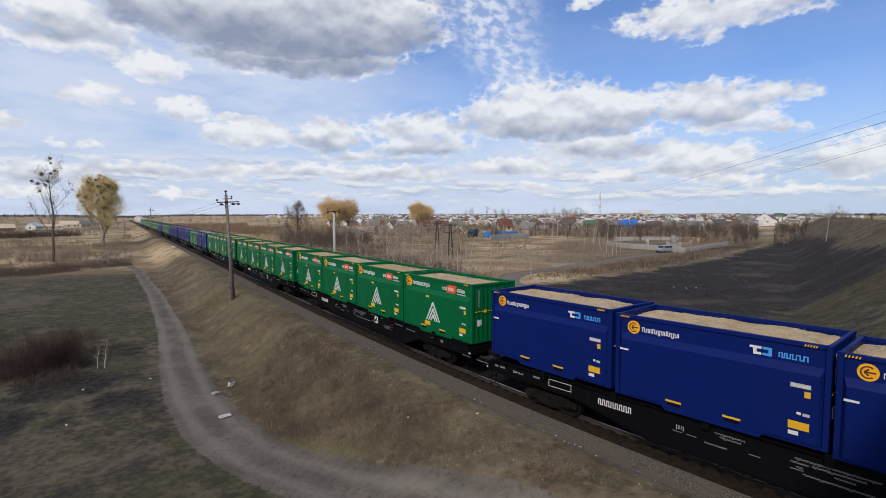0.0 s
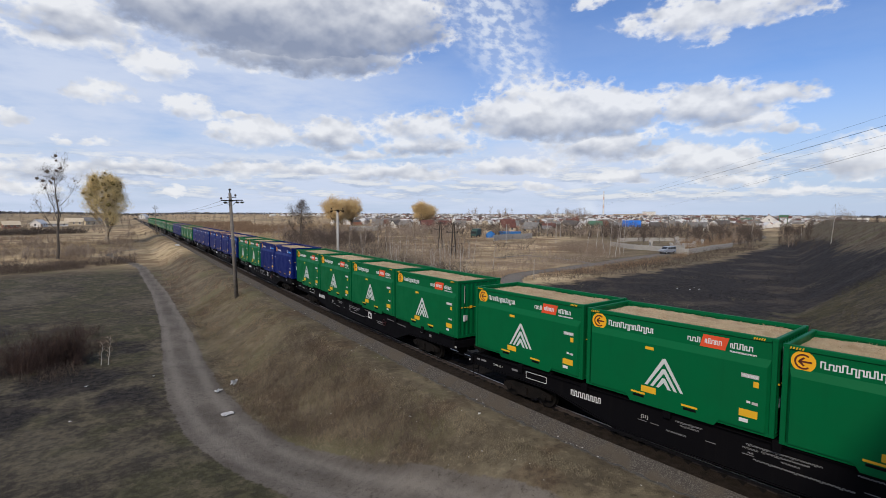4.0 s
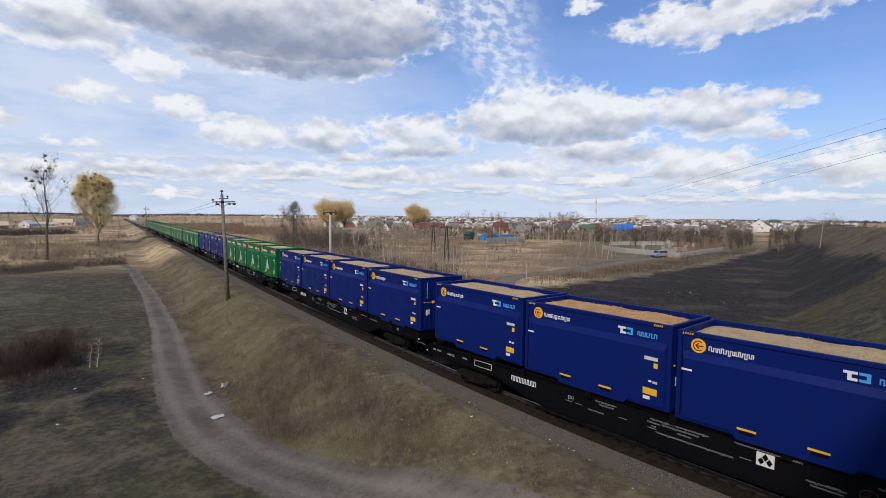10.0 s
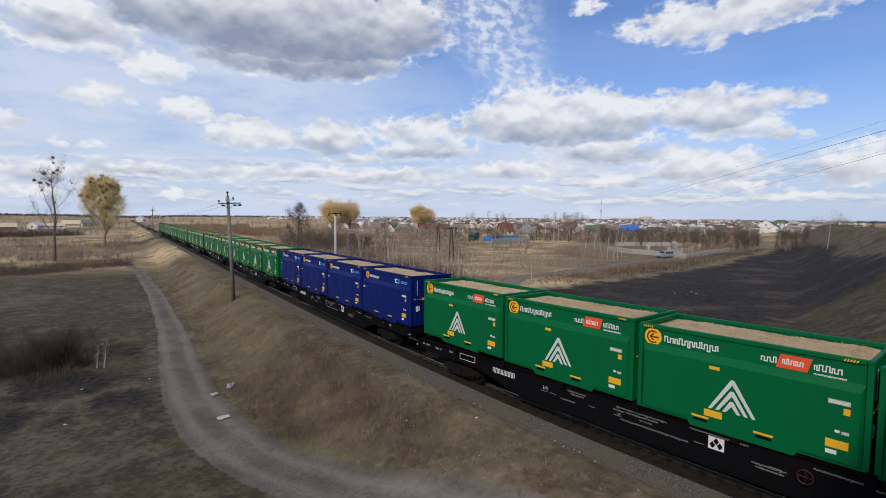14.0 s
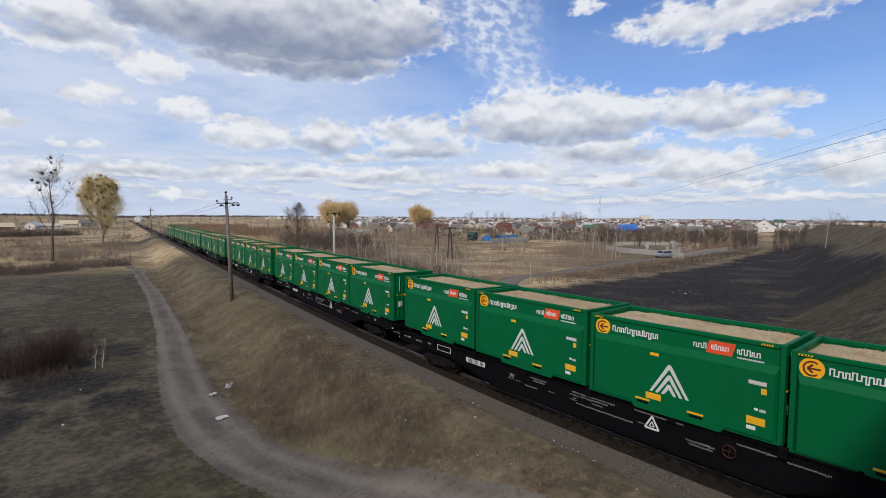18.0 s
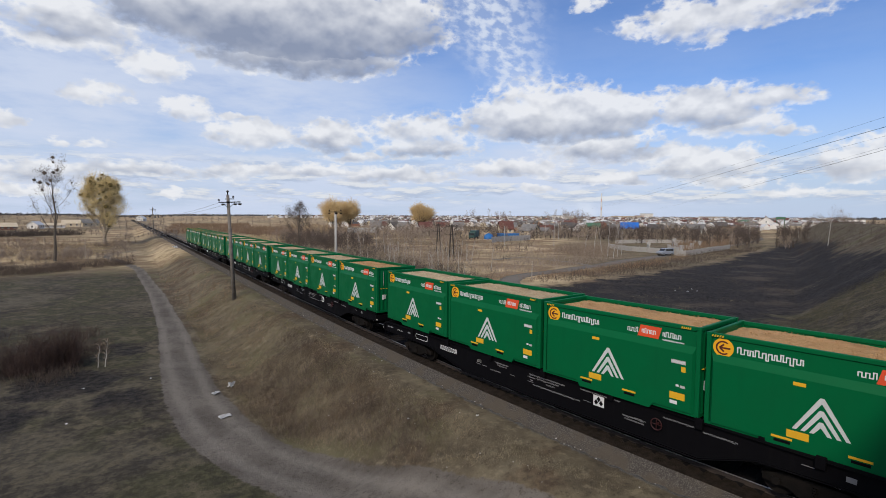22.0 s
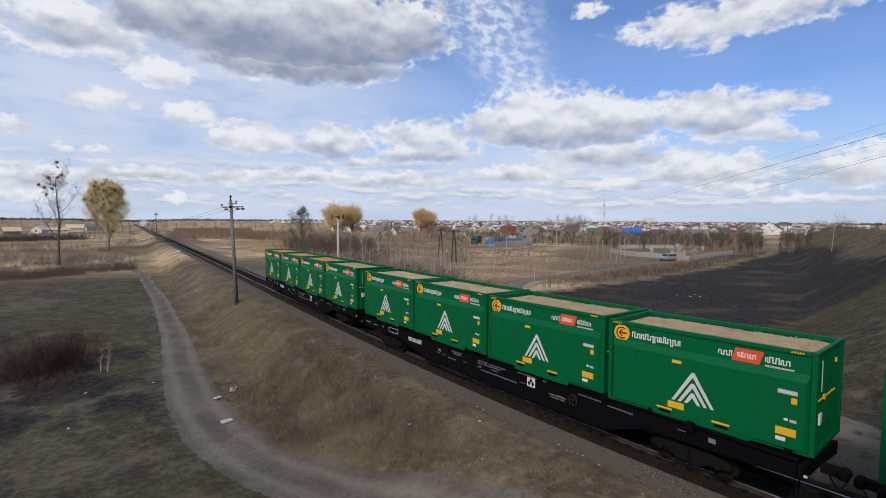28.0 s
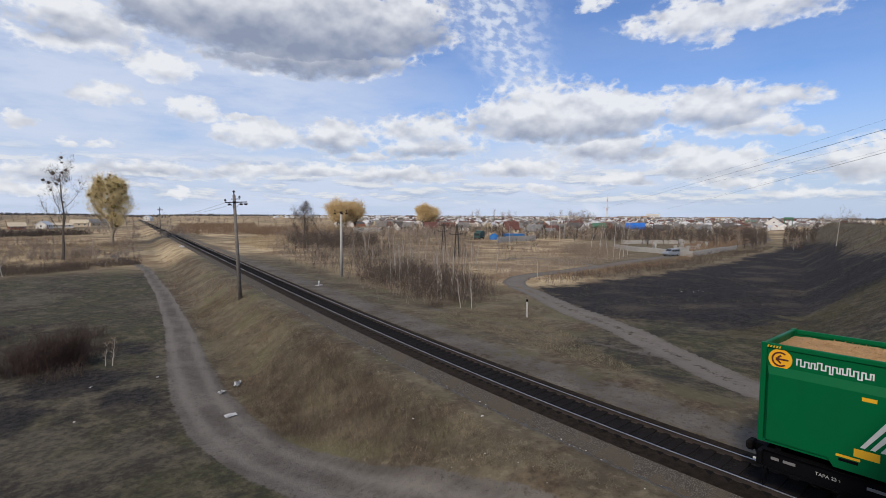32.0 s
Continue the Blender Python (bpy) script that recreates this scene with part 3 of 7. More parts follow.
def line_gap(x, y, points):
    """Distance to a line of points, and how far along it (0 to 1)."""
    best, along = np.full(np.shape(x), 1e9), np.zeros(np.shape(x))
    for i, ((ax, ay), (bx, by)) in enumerate(zip(points, points[1:])):
        dx, dy = bx - ax, by - ay
        t = np.clip(((x - ax) * dx + (y - ay) * dy) / (dx * dx + dy * dy), 0, 1)
        d = np.hypot(x - ax - t * dx, y - ay - t * dy)
        near = d < best
        best, along = np.where(near, d, best), np.where(near, (i + t) / (len(points) - 1), along)
    return best, along


def inside(x, y, points):
    """How far inside an outline, in metres; negative outside."""
    odd = np.zeros(np.shape(x), bool)
    for (ax, ay), (bx, by) in zip(points, points[1:] + points[:1]):
        if ay != by:
            odd ^= ((ay > y) != (by > y)) & (x < (bx - ax) * (y - ay) / (by - ay) + ax)
    d, _ = line_gap(x, y, points + points[:1])
    return np.where(odd, d, -d)


def wobble(x, y, s, seed=0.0):
    """Cheap smooth unevenness, about -1 to 1."""
    a, b = x / s + seed, y / s - 1.7 * seed
    return (np.sin(1.3 * a + 0.7 * np.sin(1.1 * b)) * np.cos(1.1 * b + 0.9 * np.sin(0.8 * a + seed)) + 0.5 * np.sin(2.9 * a - 1.7 * b + 1.3 * np.sin(1.9 * b)) * np.cos(2.3 * b + a)) / 1.3


def rails_x(y):
    p = np.maximum(y - 6.45, 0.0)
    return 0.347 + 0.1508 * (p - 13.58 * (1 - np.exp(-p / 13.58)))


CREST = [(26.0, -8.0), (48.0, -1.5), (110.0, 15.0), (220.0, 45.0), (420.0, 90.0)]  # the road embankment beyond the bridge


def land(x, y):
    u = x - rails_x(y)
    drop = 1.5 + 0.8 * ramp(y, 8, 26) - 1.0 * ramp(y, 110, 260)
    left = drop * ramp(-u, 3.4, 9.0)
    right = 0.55 * ramp(u, 4.0, 16.0)
    z = -0.5 - left - right + (-0.230 + 0.375 * (1 - np.exp(-np.maximum(y, -5.0) / 20.0))) * ramp(-np.abs(u), -9, -4)
    away = ramp(np.abs(u), 5, 12)
    z = z + 0.09 * wobble(x, y, 3.1) * ramp(np.abs(u), 3, 6) * ramp(-np.hypot(x + 17, y), -75, -40) + 0.22 * wobble(x, y, 13, 2.0) * away * (1 - 0.8 * ramp(y, 80, 150))
    # clods and hummocks on the bank between track and path
    bank = ramp(-u, 3.4, 5.0) * ramp(-u, 9.5, 8.0)
    bank = bank * ramp(-np.hypot(x + 17, y), -95, -45)
    z = z + 0.16 * bank * wobble(x, y, 1.3, 4.0) + 0.25 * bank * wobble(x, y, 5.5, 1.0)
    d, along = line_gap(x, y, CREST)
    top = 7.3 - 1.6 * along
    hill = top - np.maximum(d - 4.0, 0) / 1.65 + 0.25 * wobble(x, y, 6, 3.0) * ramp(d, 4, 7)
    # the town stands on slightly rising ground
    z = z + 5.5 * ramp(np.hypot(x, y), 350, 1500) * ramp(np.abs(u), 40, 160)
    # a shallow cut for the ballast, so that it lies on top
    return np.maximum(z, hill) - 0.2 * ramp(-np.abs(u), -2.25, -1.95)


# ---- ground mesh ----
PATH = [(10.4, 166.0), (4.6, 158.7), (1.6, 149.0), (2.0, 140.0), (2.7, 126.0), (2.4, 112.0), (-2.0, 75.9), (-5.8, 51.2), (-8.0, 39.1), (-9.2, 31.4), (-9.6, 25.6), (-9.2, 21.4), (-8.3, 17.4), (-7.3, 13.4), (-6.4, 9.0), (-5.9, 2.0), (-5.9, -40.0)]
ROAD = [(6.8, -6.0), (8.6, 4.0), (11.2, 9.5), (14.8, 14.5), (19.6, 22.1), (23.5, 29.4), (29.6, 38.6), (32.0, 42.8), (34.6, 46.0), (38.6, 48.2), (44.0, 49.2), (51.5, 49.8), (70.5, 52.0), (87.8, 54.2), (115.7, 55.8), (215.3, 70.5), (330.0, 110.0)]
TRAIL = [(59.3, 71.6), (69.0, 71.6), (67.9, 66.0), (67.1, 60.5), (66.6, 56.2), (62.3, 49.3)]
SPUR = [(14.0, 13.0), (13.6, 16.8), (12.9, 21.6), (12.0, 28.7), (12.5, 36.9)]
BURNT = [(34.0, 40.5), (38.2, 39.8), (49.1, 38.0), (55.7, 37.2), (79.6, 39.7), (95.9, 39.7), (125.6, 44.4), (183.5, 53.2), (195.0, 54.0), (134.5, 33.0), (108.0, 24.0), (88.0, 20.5), (66.0, 13.0), (52.0, 7.5), (44.5, 7.0), (41.5, 8.3), (39.9, 9.1), (39.1, 10.4), (39.0, 12.4), (37.3, 13.2), (31.1, 12.9), (23.9, 17.3), (21.8, 24.6), (25.8, 33.6)]

SCORCHED = [(-15.5, 42.0, 5.0, 6.5, 0.58), (-10.2, 46.0, 2.4, 6.0, 0.5), (-13.0, 38.0, 4.5, 4.5, 0.5), (-19.0, 37.0, 4.5, 4.0, 0.5), (-11.6, 31.0, 2.2, 4.5, 0.48), (-16.5, 32.0, 3.4, 3.2, 0.46), (-19.5, 60.0, 5.0, 8.0, 0.5), (-14.5, 37.5, 5.5, 4.5, 0.72), (-18.0, 34.0, 4.5, 3.6, 0.66), (-12.6, 33.5, 2.4, 4.0, 0.66), (-15.2, 46.0, 4.5, 4.0, 0.62)]  # dark patches on the meadow


def build_ground():
    """One sheet of land out to the horizon, finest where one stands nearest."""
    fine = np.arange(-12.0, 96.01, 0.3)
    coarse = np.arange(96.0, 348.0, 6.0)[1:]
    ang = np.radians(np.concatenate([fine, coarse]))
    rad = np.concatenate([[0.001, 1.0, 3.0, 5.0, 7.0], 8.0 * 1.0205 ** np.arange(0, 215), 640 * 1.2 ** np.arange(0, 20)])
    rr, aa = np.meshgrid(rad, ang, indexing="ij")
    x, y = -17.25 + rr * np.sin(aa), rr * np.cos(aa)
    z = land(x, y)
    n, m = len(rad), len(ang)
    verts = np.stack([x, y, z], -1).reshape(-1, 3)
    i, j = np.meshgrid(np.arange(n - 1), np.arange(m), indexing="ij")
    k = (j + 1) % m
    quads = np.stack([i * m + j, i * m + k, (i + 1) * m + k, (i + 1) * m + j], -1).reshape(-1, 4)
    me = bpy.data.meshes.new("ground")
    me.vertices.add(len(verts))
    me.vertices.foreach_set("co", verts.ravel())
    me.loops.add(quads.size)
    me.loops.foreach_set("vertex_index", quads.ravel().astype(np.int32))
    me.polygons.add(len(quads))
    me.polygons.foreach_set("loop_start", np.arange(0, quads.size, 4, dtype=np.int32))
    me.polygons.foreach_set("loop_total", np.full(len(quads), 4, dtype=np.int32))
    me.update(calc_edges=True)
    me.validate()
    x, y = verts[:, 0], verts[:, 1]
    u = x - rails_x(y)
    far = np.hypot(x + 17, y)

    def store(name, values):
        a = me.attributes.new(name, "FLOAT", "POINT")
        a.data.foreach_set("value", np.clip(values, 0, 1).astype(np.float32))

    d, along = line_gap(x, y, PATH)
    wide = 0.75 + 0.75 * ramp(along, 0.31, 0.63)
    grassy = 0.35 * ramp(-d, -0.35, 0.0) * ramp(along, 0.756, 0.51)
    earth = ramp(-d, -wide - 0.5, -wide + 0.35) - grassy
    d, along = line_gap(x, y, ROAD)
    tracks = np.maximum(ramp(-np.abs(d - 0.85), -0.75, -0.2), 0.5 * ramp(-d, -1.6, -0.6))
    earth = np.maximum(earth, np.where(y > 52, ramp(-d, -2.0, -1.1), np.maximum(tracks, 0.9 * ramp(along, 0.42, 0.5) * ramp(-d, -2.0, -1.1))))
    d, along = line_gap(x, y, SPUR)
    earth = np.maximum(earth, 0.62 * ramp(-d, -0.9, -0.2))
    d, along = line_gap(x, y, TRAIL)
    trail = ramp(-d, -1.1, -0.5)
    earth = np.maximum(earth, 0.85 * trail)
    earth = np.maximum(earth, 0.56 * ramp(u, 2.0, 2.6) * ramp(-u, -7.5, -4.0))
    store("earth", earth)
    d, along = line_gap(x, y, PATH)
    rut = ramp(-np.abs(d - 0.78), -0.46, -0.10)
    # the road takes this tone across its width, painting its grazing-angle brightness
    d, along = line_gap(x, y, ROAD)
    store("rut", np.maximum(np.maximum(0.8 * rut, trail), 0.75 * ramp(-d, -1.6, -0.9)))
    store("gravel", np.maximum(0.72 * ramp(-np.abs(u + 2.1), -0.75, -0.1), 0.36 * ramp(-np.abs(u - 3.2), -2.4, -0.8)))
    scorched = np.zeros(len(x))
    for cx, cy, rx, ry, k in SCORCHED:
        scorched = np.maximum(scorched, k * ramp(-np.hypot((x - cx) / rx, (y - cy) / ry), -1.0, -0.3))
    upslope = ramp(-line_gap(x, y, CREST)[0], -11, -4)
    store("burnt", np.maximum(np.clip(0.5 + inside(x, y, BURNT) / 9.5, 0, 1) - 0.36 * upslope, scorched))
    store("meadow", np.maximum(ramp(-u, 8.5, 12.5) * ramp(-far, -122, -92), 0.8 * ramp(u, 6, 9) * ramp(-u, -60, -40) * ramp(-y, -26, -18)))
    # straw sets in with distance and brings the painted sunlight of the far fields
    straw = np.where(u < 0, ramp(far, 104, 132), ramp(far, 88, 150)) * (0.62 + 0.45 * wobble(x, y, 37, 5.0)) * np.where(u < 0, 1.0, 0.28 + 0.54 * ramp(-np.degrees(np.arctan2(x + 17, y)), -60, -52) + 0.18 * ramp(-np.degrees(np.arctan2(x + 17, y)), -32, -24))
    straw = np.maximum(straw, 0.68 * ramp(u, 9, 16) * ramp(far, 45, 80) * (1 + 0.7 * wobble(x, y, 17, 8.0)))
    straw = straw * (1 - 0.72 * ramp(np.degrees(np.arctan2(x + 17, y)), 50, 60) * ramp(-far, -330, -230))
    store("straw", straw * ramp(line_gap(x, y, CREST)[0], 8, 22))
    me.materials.append(GROUND)
    for p in me.polygons:
        p.use_smooth = True
    ob = new("ground", me)
    return tagged(ob, "dry winter grassland with brown bank, burnt slope and earth paths", "ground", kind="structure")


build_ground()


# ---- railway ----
def along_track(outline, y0, y1, step):
    """A closed outline of (offset, height) pairs drawn along the railway."""
    ys = np.arange(y0, y1 + 0.01, step)
    verts, faces, n = [], [], len(outline)
    for yy in ys:
        s = track_slope(yy)
        k = 1 / math.hypot(1, s)
        for o, h in outline:
            verts.append((track_x(yy) + o * k, yy - o * s * k, h + track_z(yy)))
    for i in range(len(ys) - 1):
        for j in range(n):
            a, b = i * n + j, i * n + (j + 1) % n
            faces.append((a, b, b + n, a + n))
    faces.append(tuple(range(n))[::-1])
    faces.append(tuple(range((len(ys) - 1) * n, len(ys) * n)))
    return verts, faces


def build_railway():
    verts, faces = along_track([(-0.92, -0.72), (-0.92, -0.155), (-0.6, -0.20), (0.6, -0.20), (0.92, -0.155), (0.92, -0.72)], -40, 900, 2.0)
    bed = tagged(new("ballast_bed", raw("ballast_bed", verts, faces, BALLAST)), "dark oily crushed-stone bed under the rails", "ballast", kind="structure")
    for s in (-1, 1):
        verts, faces = along_track([(s * o, h) for o, h in ((0.924, -0.72), (0.924, -0.150), (1.64, -0.165), (1.64, -0.74))][::s], -40, 900, 2.0)
        tagged(new("ballast_shoulder", raw("ballast_shoulder", verts, faces, SHOULDER)), "brown crushed-stone shoulder beside the rails", "ballast", kind="structure")
        verts, faces = along_track([(s * o, h) for o, h in ((1.644, -0.74), (1.644, -0.175), (1.80, -0.27), (2.08, -0.47), (2.55, -0.76))][::s], -40, 900, 2.0)
        tagged(new("gravel_slope", raw("gravel_slope", verts, faces, GRAVEL)), "grey gravel slope beside the track bed", "gravel", kind="structure")
    line = tagged(new("railway_track"), "single railway track with polished rails on dark sleepers", "railway track", kind="structure")
    for side in (-0.797, 0.797):
        verts, faces = along_track([(side + o, h) for o, h in ((-0.075, -0.185), (0.075, -0.185), (0.075, -0.172), (0.010, -0.15), (0.010, -0.042), (0.036, -0.034), (0.036, -0.006), (-0.036, -0.006), (-0.036, -0.034), (-0.010, -0.042), (-0.010, -0.15), (-0.075, -0.172))], -40, 900, 2.0)
        part("rail", raw("rail", verts, faces, RUST), RUST, line)
        verts, faces = along_track([(side + o, h) for o, h in ((-0.032, -0.006), (0.032, -0.006), (0.028, 0.0), (-0.028, 0.0))], -40, 900, 2.0)
        part("rail_head", raw("rail_head", verts, faces, RAILTOP), RAILTOP, line, "bright worn running surface")
    sleeper = bmesh.new()
    prism(sleeper, [(-1.35, -0.36), (1.35, -0.36), (1.35, -0.165), (0.95, -0.150), (0.62, -0.150), (0.4, -0.185), (-0.4, -0.185), (-0.62, -0.150), (-0.95, -0.150), (-1.35, -0.165)], "y", -0.13, 0.13)
    sleeper = mesh_of("sleeper", sleeper, SLEEPER)
    for i in range(230):
        y = -6 + 0.54 * i
        o = part("sleeper", sleeper, SLEEPER, line)
        o.matrix_basis = pose(track_x(y), y, track_z(y), 0, 0, -math.degrees(math.atan(track_slope(y))))
    verts, faces = [], []
    for i in range(500):
        y = -6 + 0.54 * (230 + i)
        n, s = len(verts), track_slope(y)
        k = 1 / math.hypot(1, s)
        for z in (-0.30, -0.16):
            for o, q in ((-1.35, -0.13), (1.35, -0.13), (1.35, 0.13), (-1.35, 0.13)):
                verts.append((track_x(y) + (o + q * s) * k, y + (q - o * s) * k, z + track_z(y)))
        faces += [(n + 4, n + 5, n + 6, n + 7), (n, n + 1, n + 5, n + 4), (n + 1, n + 2, n + 6, n + 5), (n + 2, n + 3, n + 7, n + 6), (n + 3, n, n + 4, n + 7)]
    tagged(part("far_sleepers", raw("far_sleepers", verts, faces, SLEEPER), SLEEPER, line), kind="stuff")
    return line


build_railway()


# ---- poles, posts and wires beside the railway ----
def at(x, y, sink=0.0, turn=0.0):
    return pose(x, y, float(land(np.array(x), np.array(y))) - sink, 0, 0, turn)


def insulator(bm, x, y, z, up=True, r=0.09):
    s = 1 if up else -1
    tube(bm, (x, y, z), (x, y, z + s * 0.10), 0.018, n=6)
    tube(bm, (x, y, z + s * 0.10), (x, y, z + s * 0.20), r, r * 0.6, 10)
    tube(bm, (x, y, z + s * 0.20), (x, y, z + s * 0.27), r * 0.75, r * 0.4, 10)


def build_line_pole(x, y, height, turn, lean=1.0):
    p = new("line_pole")
    part("pole", tube(bmesh.new(), (0, 0, -0.4), (0, 0, height), 0.21, 0.145, 14), POLEWOOD, p, smooth=True)
    part("crossarm", boxed(-0.95, 1.18, -0.23, -0.13, height - 0.78, height - 0.68, 0.015), STEEL, p, "dark steel crossarm")
    part("crossarm", boxed(-0.25, 0.62, 0.13, 0.22, height - 0.44, height - 0.36, 0.015), STEEL, p, "short upper steel crossarm")
    part("strap", tube(bmesh.new(), (0, 0, height - 0.82), (0, 0, height - 0.64), 0.175, n=12), STEEL, p)
    part("top_bracket", boxed(-0.05, 0.05, -0.05, 0.05, height, height + 0.30), STEEL, p)
    for dx, dy, dz, up, r in ((-0.90, -0.18, -0.68, 1, 0.13), (-0.52, -0.18, -0.78, 0, 0.24), (0.62, -0.18, -0.78, 0, 0.24), (1.08, -0.18, -0.78, 0, 0.24), (0.55, 0.18, -0.36, 1, 0.13), (0, 0, 0.20, 1, 0.17)):
        bm = bmesh.new()
        insulator(bm, dx, dy, height + dz, bool(up), r)
        part("insulator", bm, RUST, p, "brown insulator")
    for s in (-1, 1):
        part("brace", tube(bmesh.new(), (s * 0.62, -0.18, height - 0.77), (s * 0.12, -0.18, height - 1.25), 0.022, n=6), STEEL, p)
    p.matrix_basis = at(x, y, 0, turn) @ Matrix.Rotation(radians(-lean), 4, "Y")
    return tagged(p, "tall grey weathered line pole with a crossarm and insulators", "utility pole")


def build_concrete_post(x, y, height, turn):
    p = new("concrete_mast")
    part("mast", tube(bmesh.new(), (0, 0, -0.3), (0, 0, height), 0.20, 0.15, 14), CONCRETE, p, smooth=True)
    part("crossarm", boxed(-1.10, 0.85, -0.22, -0.13, height - 0.12, height - 0.03), STEEL, p, "dark steel crossarm")
    part("strap", tube(bmesh.new(), (0, 0, height - 0.16), (0, 0, height + 0.004), 0.165, n=12), STEEL, p)
    for dx, up in ((-0.98, 0), (-0.98, 1), (0.06, 0), (0.72, 0), (0.72, 1)):
        bm = bmesh.new()
        insulator(bm, dx, -0.175, height - (0.03 if up else 0.12), bool(up), 0.12 if up else 0.22)
        part("insulator", bm, RUST, p, "brown insulator")
    p.matrix_basis = at(x, y, 0, turn)
    return tagged(p, "pale concrete mast with hanging insulators beside the track", "utility pole")


def build_a_pole(x, y, height, turn):
    p = new("a_frame_pole")
    for s in (-1, 1):
        part("leg", tube(bmesh.new(), (s * 0.55, 0, -0.3), (s * 0.10, 0, height), 0.16, 0.12, 10), DARKWOOD, p)
    part("crossarm", boxed(-1.2, 1.2, -0.12, 0.02, height - 0.42, height - 0.28), DARKWOOD, p)
    part("crossarm", boxed(-1.5, 0.9, -0.1, 0.0, height - 1.9, height - 1.8), DARKWOOD, p)
    part("spreader", boxed(-0.42, 0.42, -0.05, 0.05, height * 0.35, height * 0.35 + 0.12), DARKWOOD, p)
    for dx, z in ((-1.05, -0.28), (-0.45, -0.28), (0.45, -0.28), (1.05, -0.28), (-1.35, -1.8), (0.75, -1.8), (0.0, 0.0)):
        bm = bmesh.new()
        insulator(bm, dx, -0.05, height + z, True, 0.20)
        part("insulator", bm, RUST, p)
    p.matrix_basis = at(x, y, 0, turn)
    return tagged(p, "dark timber A-frame power pole with crossarms", "utility pole", "timber power poles")


def build_thin_pole(x, y, height, r=0.09, material=None, label="thin pale service pole among the houses", arm=True):
    p = new("service_pole")
    part("pole", tube(bmesh.new(), (0, 0, -0.3), (0, 0, height), r, r * 0.8, 8), material or CONCRETE, p)
    if arm:
        part("crossarm", boxed(-0.6, 0.6, -0.05, 0.05, height - 0.5, height - 0.4), STEEL, p)
    p.matrix_basis = at(x, y, 0, 20)
    return tagged(p, label, "utility pole", "service poles")


def build_stub(x, y, height):
    p = new("marker_post")
    part("post", boxed(-0.075, 0.075, -0.075, 0.075, -0.2, height - 0.22, 0.015), CONCRETE, p)
    part("cap", boxed(-0.08, 0.08, -0.08, 0.08, height - 0.216, height, 0.015), BLACK, p, "black painted top")
    p.matrix_basis = at(x, y, 0, 25)
    return tagged(p, "short white concrete marker post with a dark top", "marker post")


def build_trackside_cabinet(x, y):
    p = new("track_signal_box")
    part("slab", boxed(-0.55, 0.55, -0.3, 0.3, -0.1, 0.10, 0.03), CONCRETE, p)
    part("stand", boxed(-0.08, 0.08, -0.08, 0.08, 0.10, 0.45, 0.02), PALE, p)
    part("box", boxed(-0.12, 0.12, -0.10, 0.10, 0.45, 0.70, 0.03), WHITE, p)
    p.matrix_basis = at(x, y, 0, 30) @ Matrix.Scale(0.8, 4)
    return tagged(p, "small white trackside box on a concrete slab", "signal box")


def wire(points, r, sag, label="thin dark overhead wire"):
    """A hanging wire between supports, as one thin tube."""
    bm = bmesh.new()
    for a, b in zip(points, points[1:]):
        a, b = Vector(a), Vector(b)
        run = [a.lerp(b, t) - Vector((0, 0, sag * 4 * t * (1 - t))) for t in np.linspace(0, 1, 15)]
        rings = [[bm.verts.new(p + Vector((math.cos(k), math.sin(k) * 0.3, math.sin(k))) * r) for k in np.arange(4) * math.tau / 4] for p in run]
        for lo, hi in zip(rings, rings[1:]):
            for k in range(4):
                bm.faces.new((lo[k], lo[(k + 1) % 4], hi[(k + 1) % 4], hi[k]))
    return tagged(new("overhead_wire", mesh_of("overhead_wire", bm, BLACK)), label, "wire", "overhead wires")


build_line_pole(0.62, 53.5, 10.75, -8, 2.2)
build_line_pole(30.6, 240.0, 11.0, -8)
build_concrete_post(18.3, 64.0, 9.3, -8)
build_a_pole(64.0, 95.1, 7.0, -38)
build_a_pole(51.1, 75.9, 7.3, -38)
build_stub(17.3, 29.0, 1.6)
build_trackside_cabinet(10.0, 54.4)
build_thin_pole(37.7, 44.4, 2.7, 0.05, BIRCH, "thin pale stake at the roadside", False)
for o in (-0.75, 0.45):
    wire([(0.20 + o, 53.4, 9.1), (30.6 + o, 240.0, 9.4)], 0.012, 1.6)
# power line that crosses high over the fields towards the town
for x0, y0, x1, y1, z, r in ((-20.2, -30.0, 320.0, 216.1, 14.8, 0.014), (-23.7, -29.5, 343.0, 175.5, 14.7, 0.014), (-18.6, -32.3, 321.6, 213.8, 14.9, 0.006), (-22.7, -31.2, 344.0, 173.8, 15.6, 0.006), (-19.4, -31.2, 320.8, 215.0, 16.0, 0.006)):
    wire([(x0, y0, z), (x1, y1, z - 0.6)], r, 0.6)


# ---- litter ----
def build_litter(x, y, w, d, h, turn, seed):
    rnd = random.Random(seed)
    bm = bmesh.new()
    grid = [[bm.verts.new((w * (i / 4 - 0.5), d * (j / 4 - 0.5) * (1 + rnd.uniform(-0.3, 0.3)), h * rnd.random() + 0.04)) for j in range(5)] for i in range(5)]
    for i in range(4):
        for j in range(4):
            bm.faces.new((grid[i][j], grid[i + 1][j], grid[i + 1][j + 1], grid[i][j + 1]))
    bmesh.ops.solidify(bm, geom=bm.faces[:], thickness=0.012)
    ob = tagged(new("litter", mesh_of("litter", bm, PAPER)), "crumpled white scrap lying on the ground", "litter", "scraps of litter")
    ob.matrix_basis = at(x, y, 0, turn)


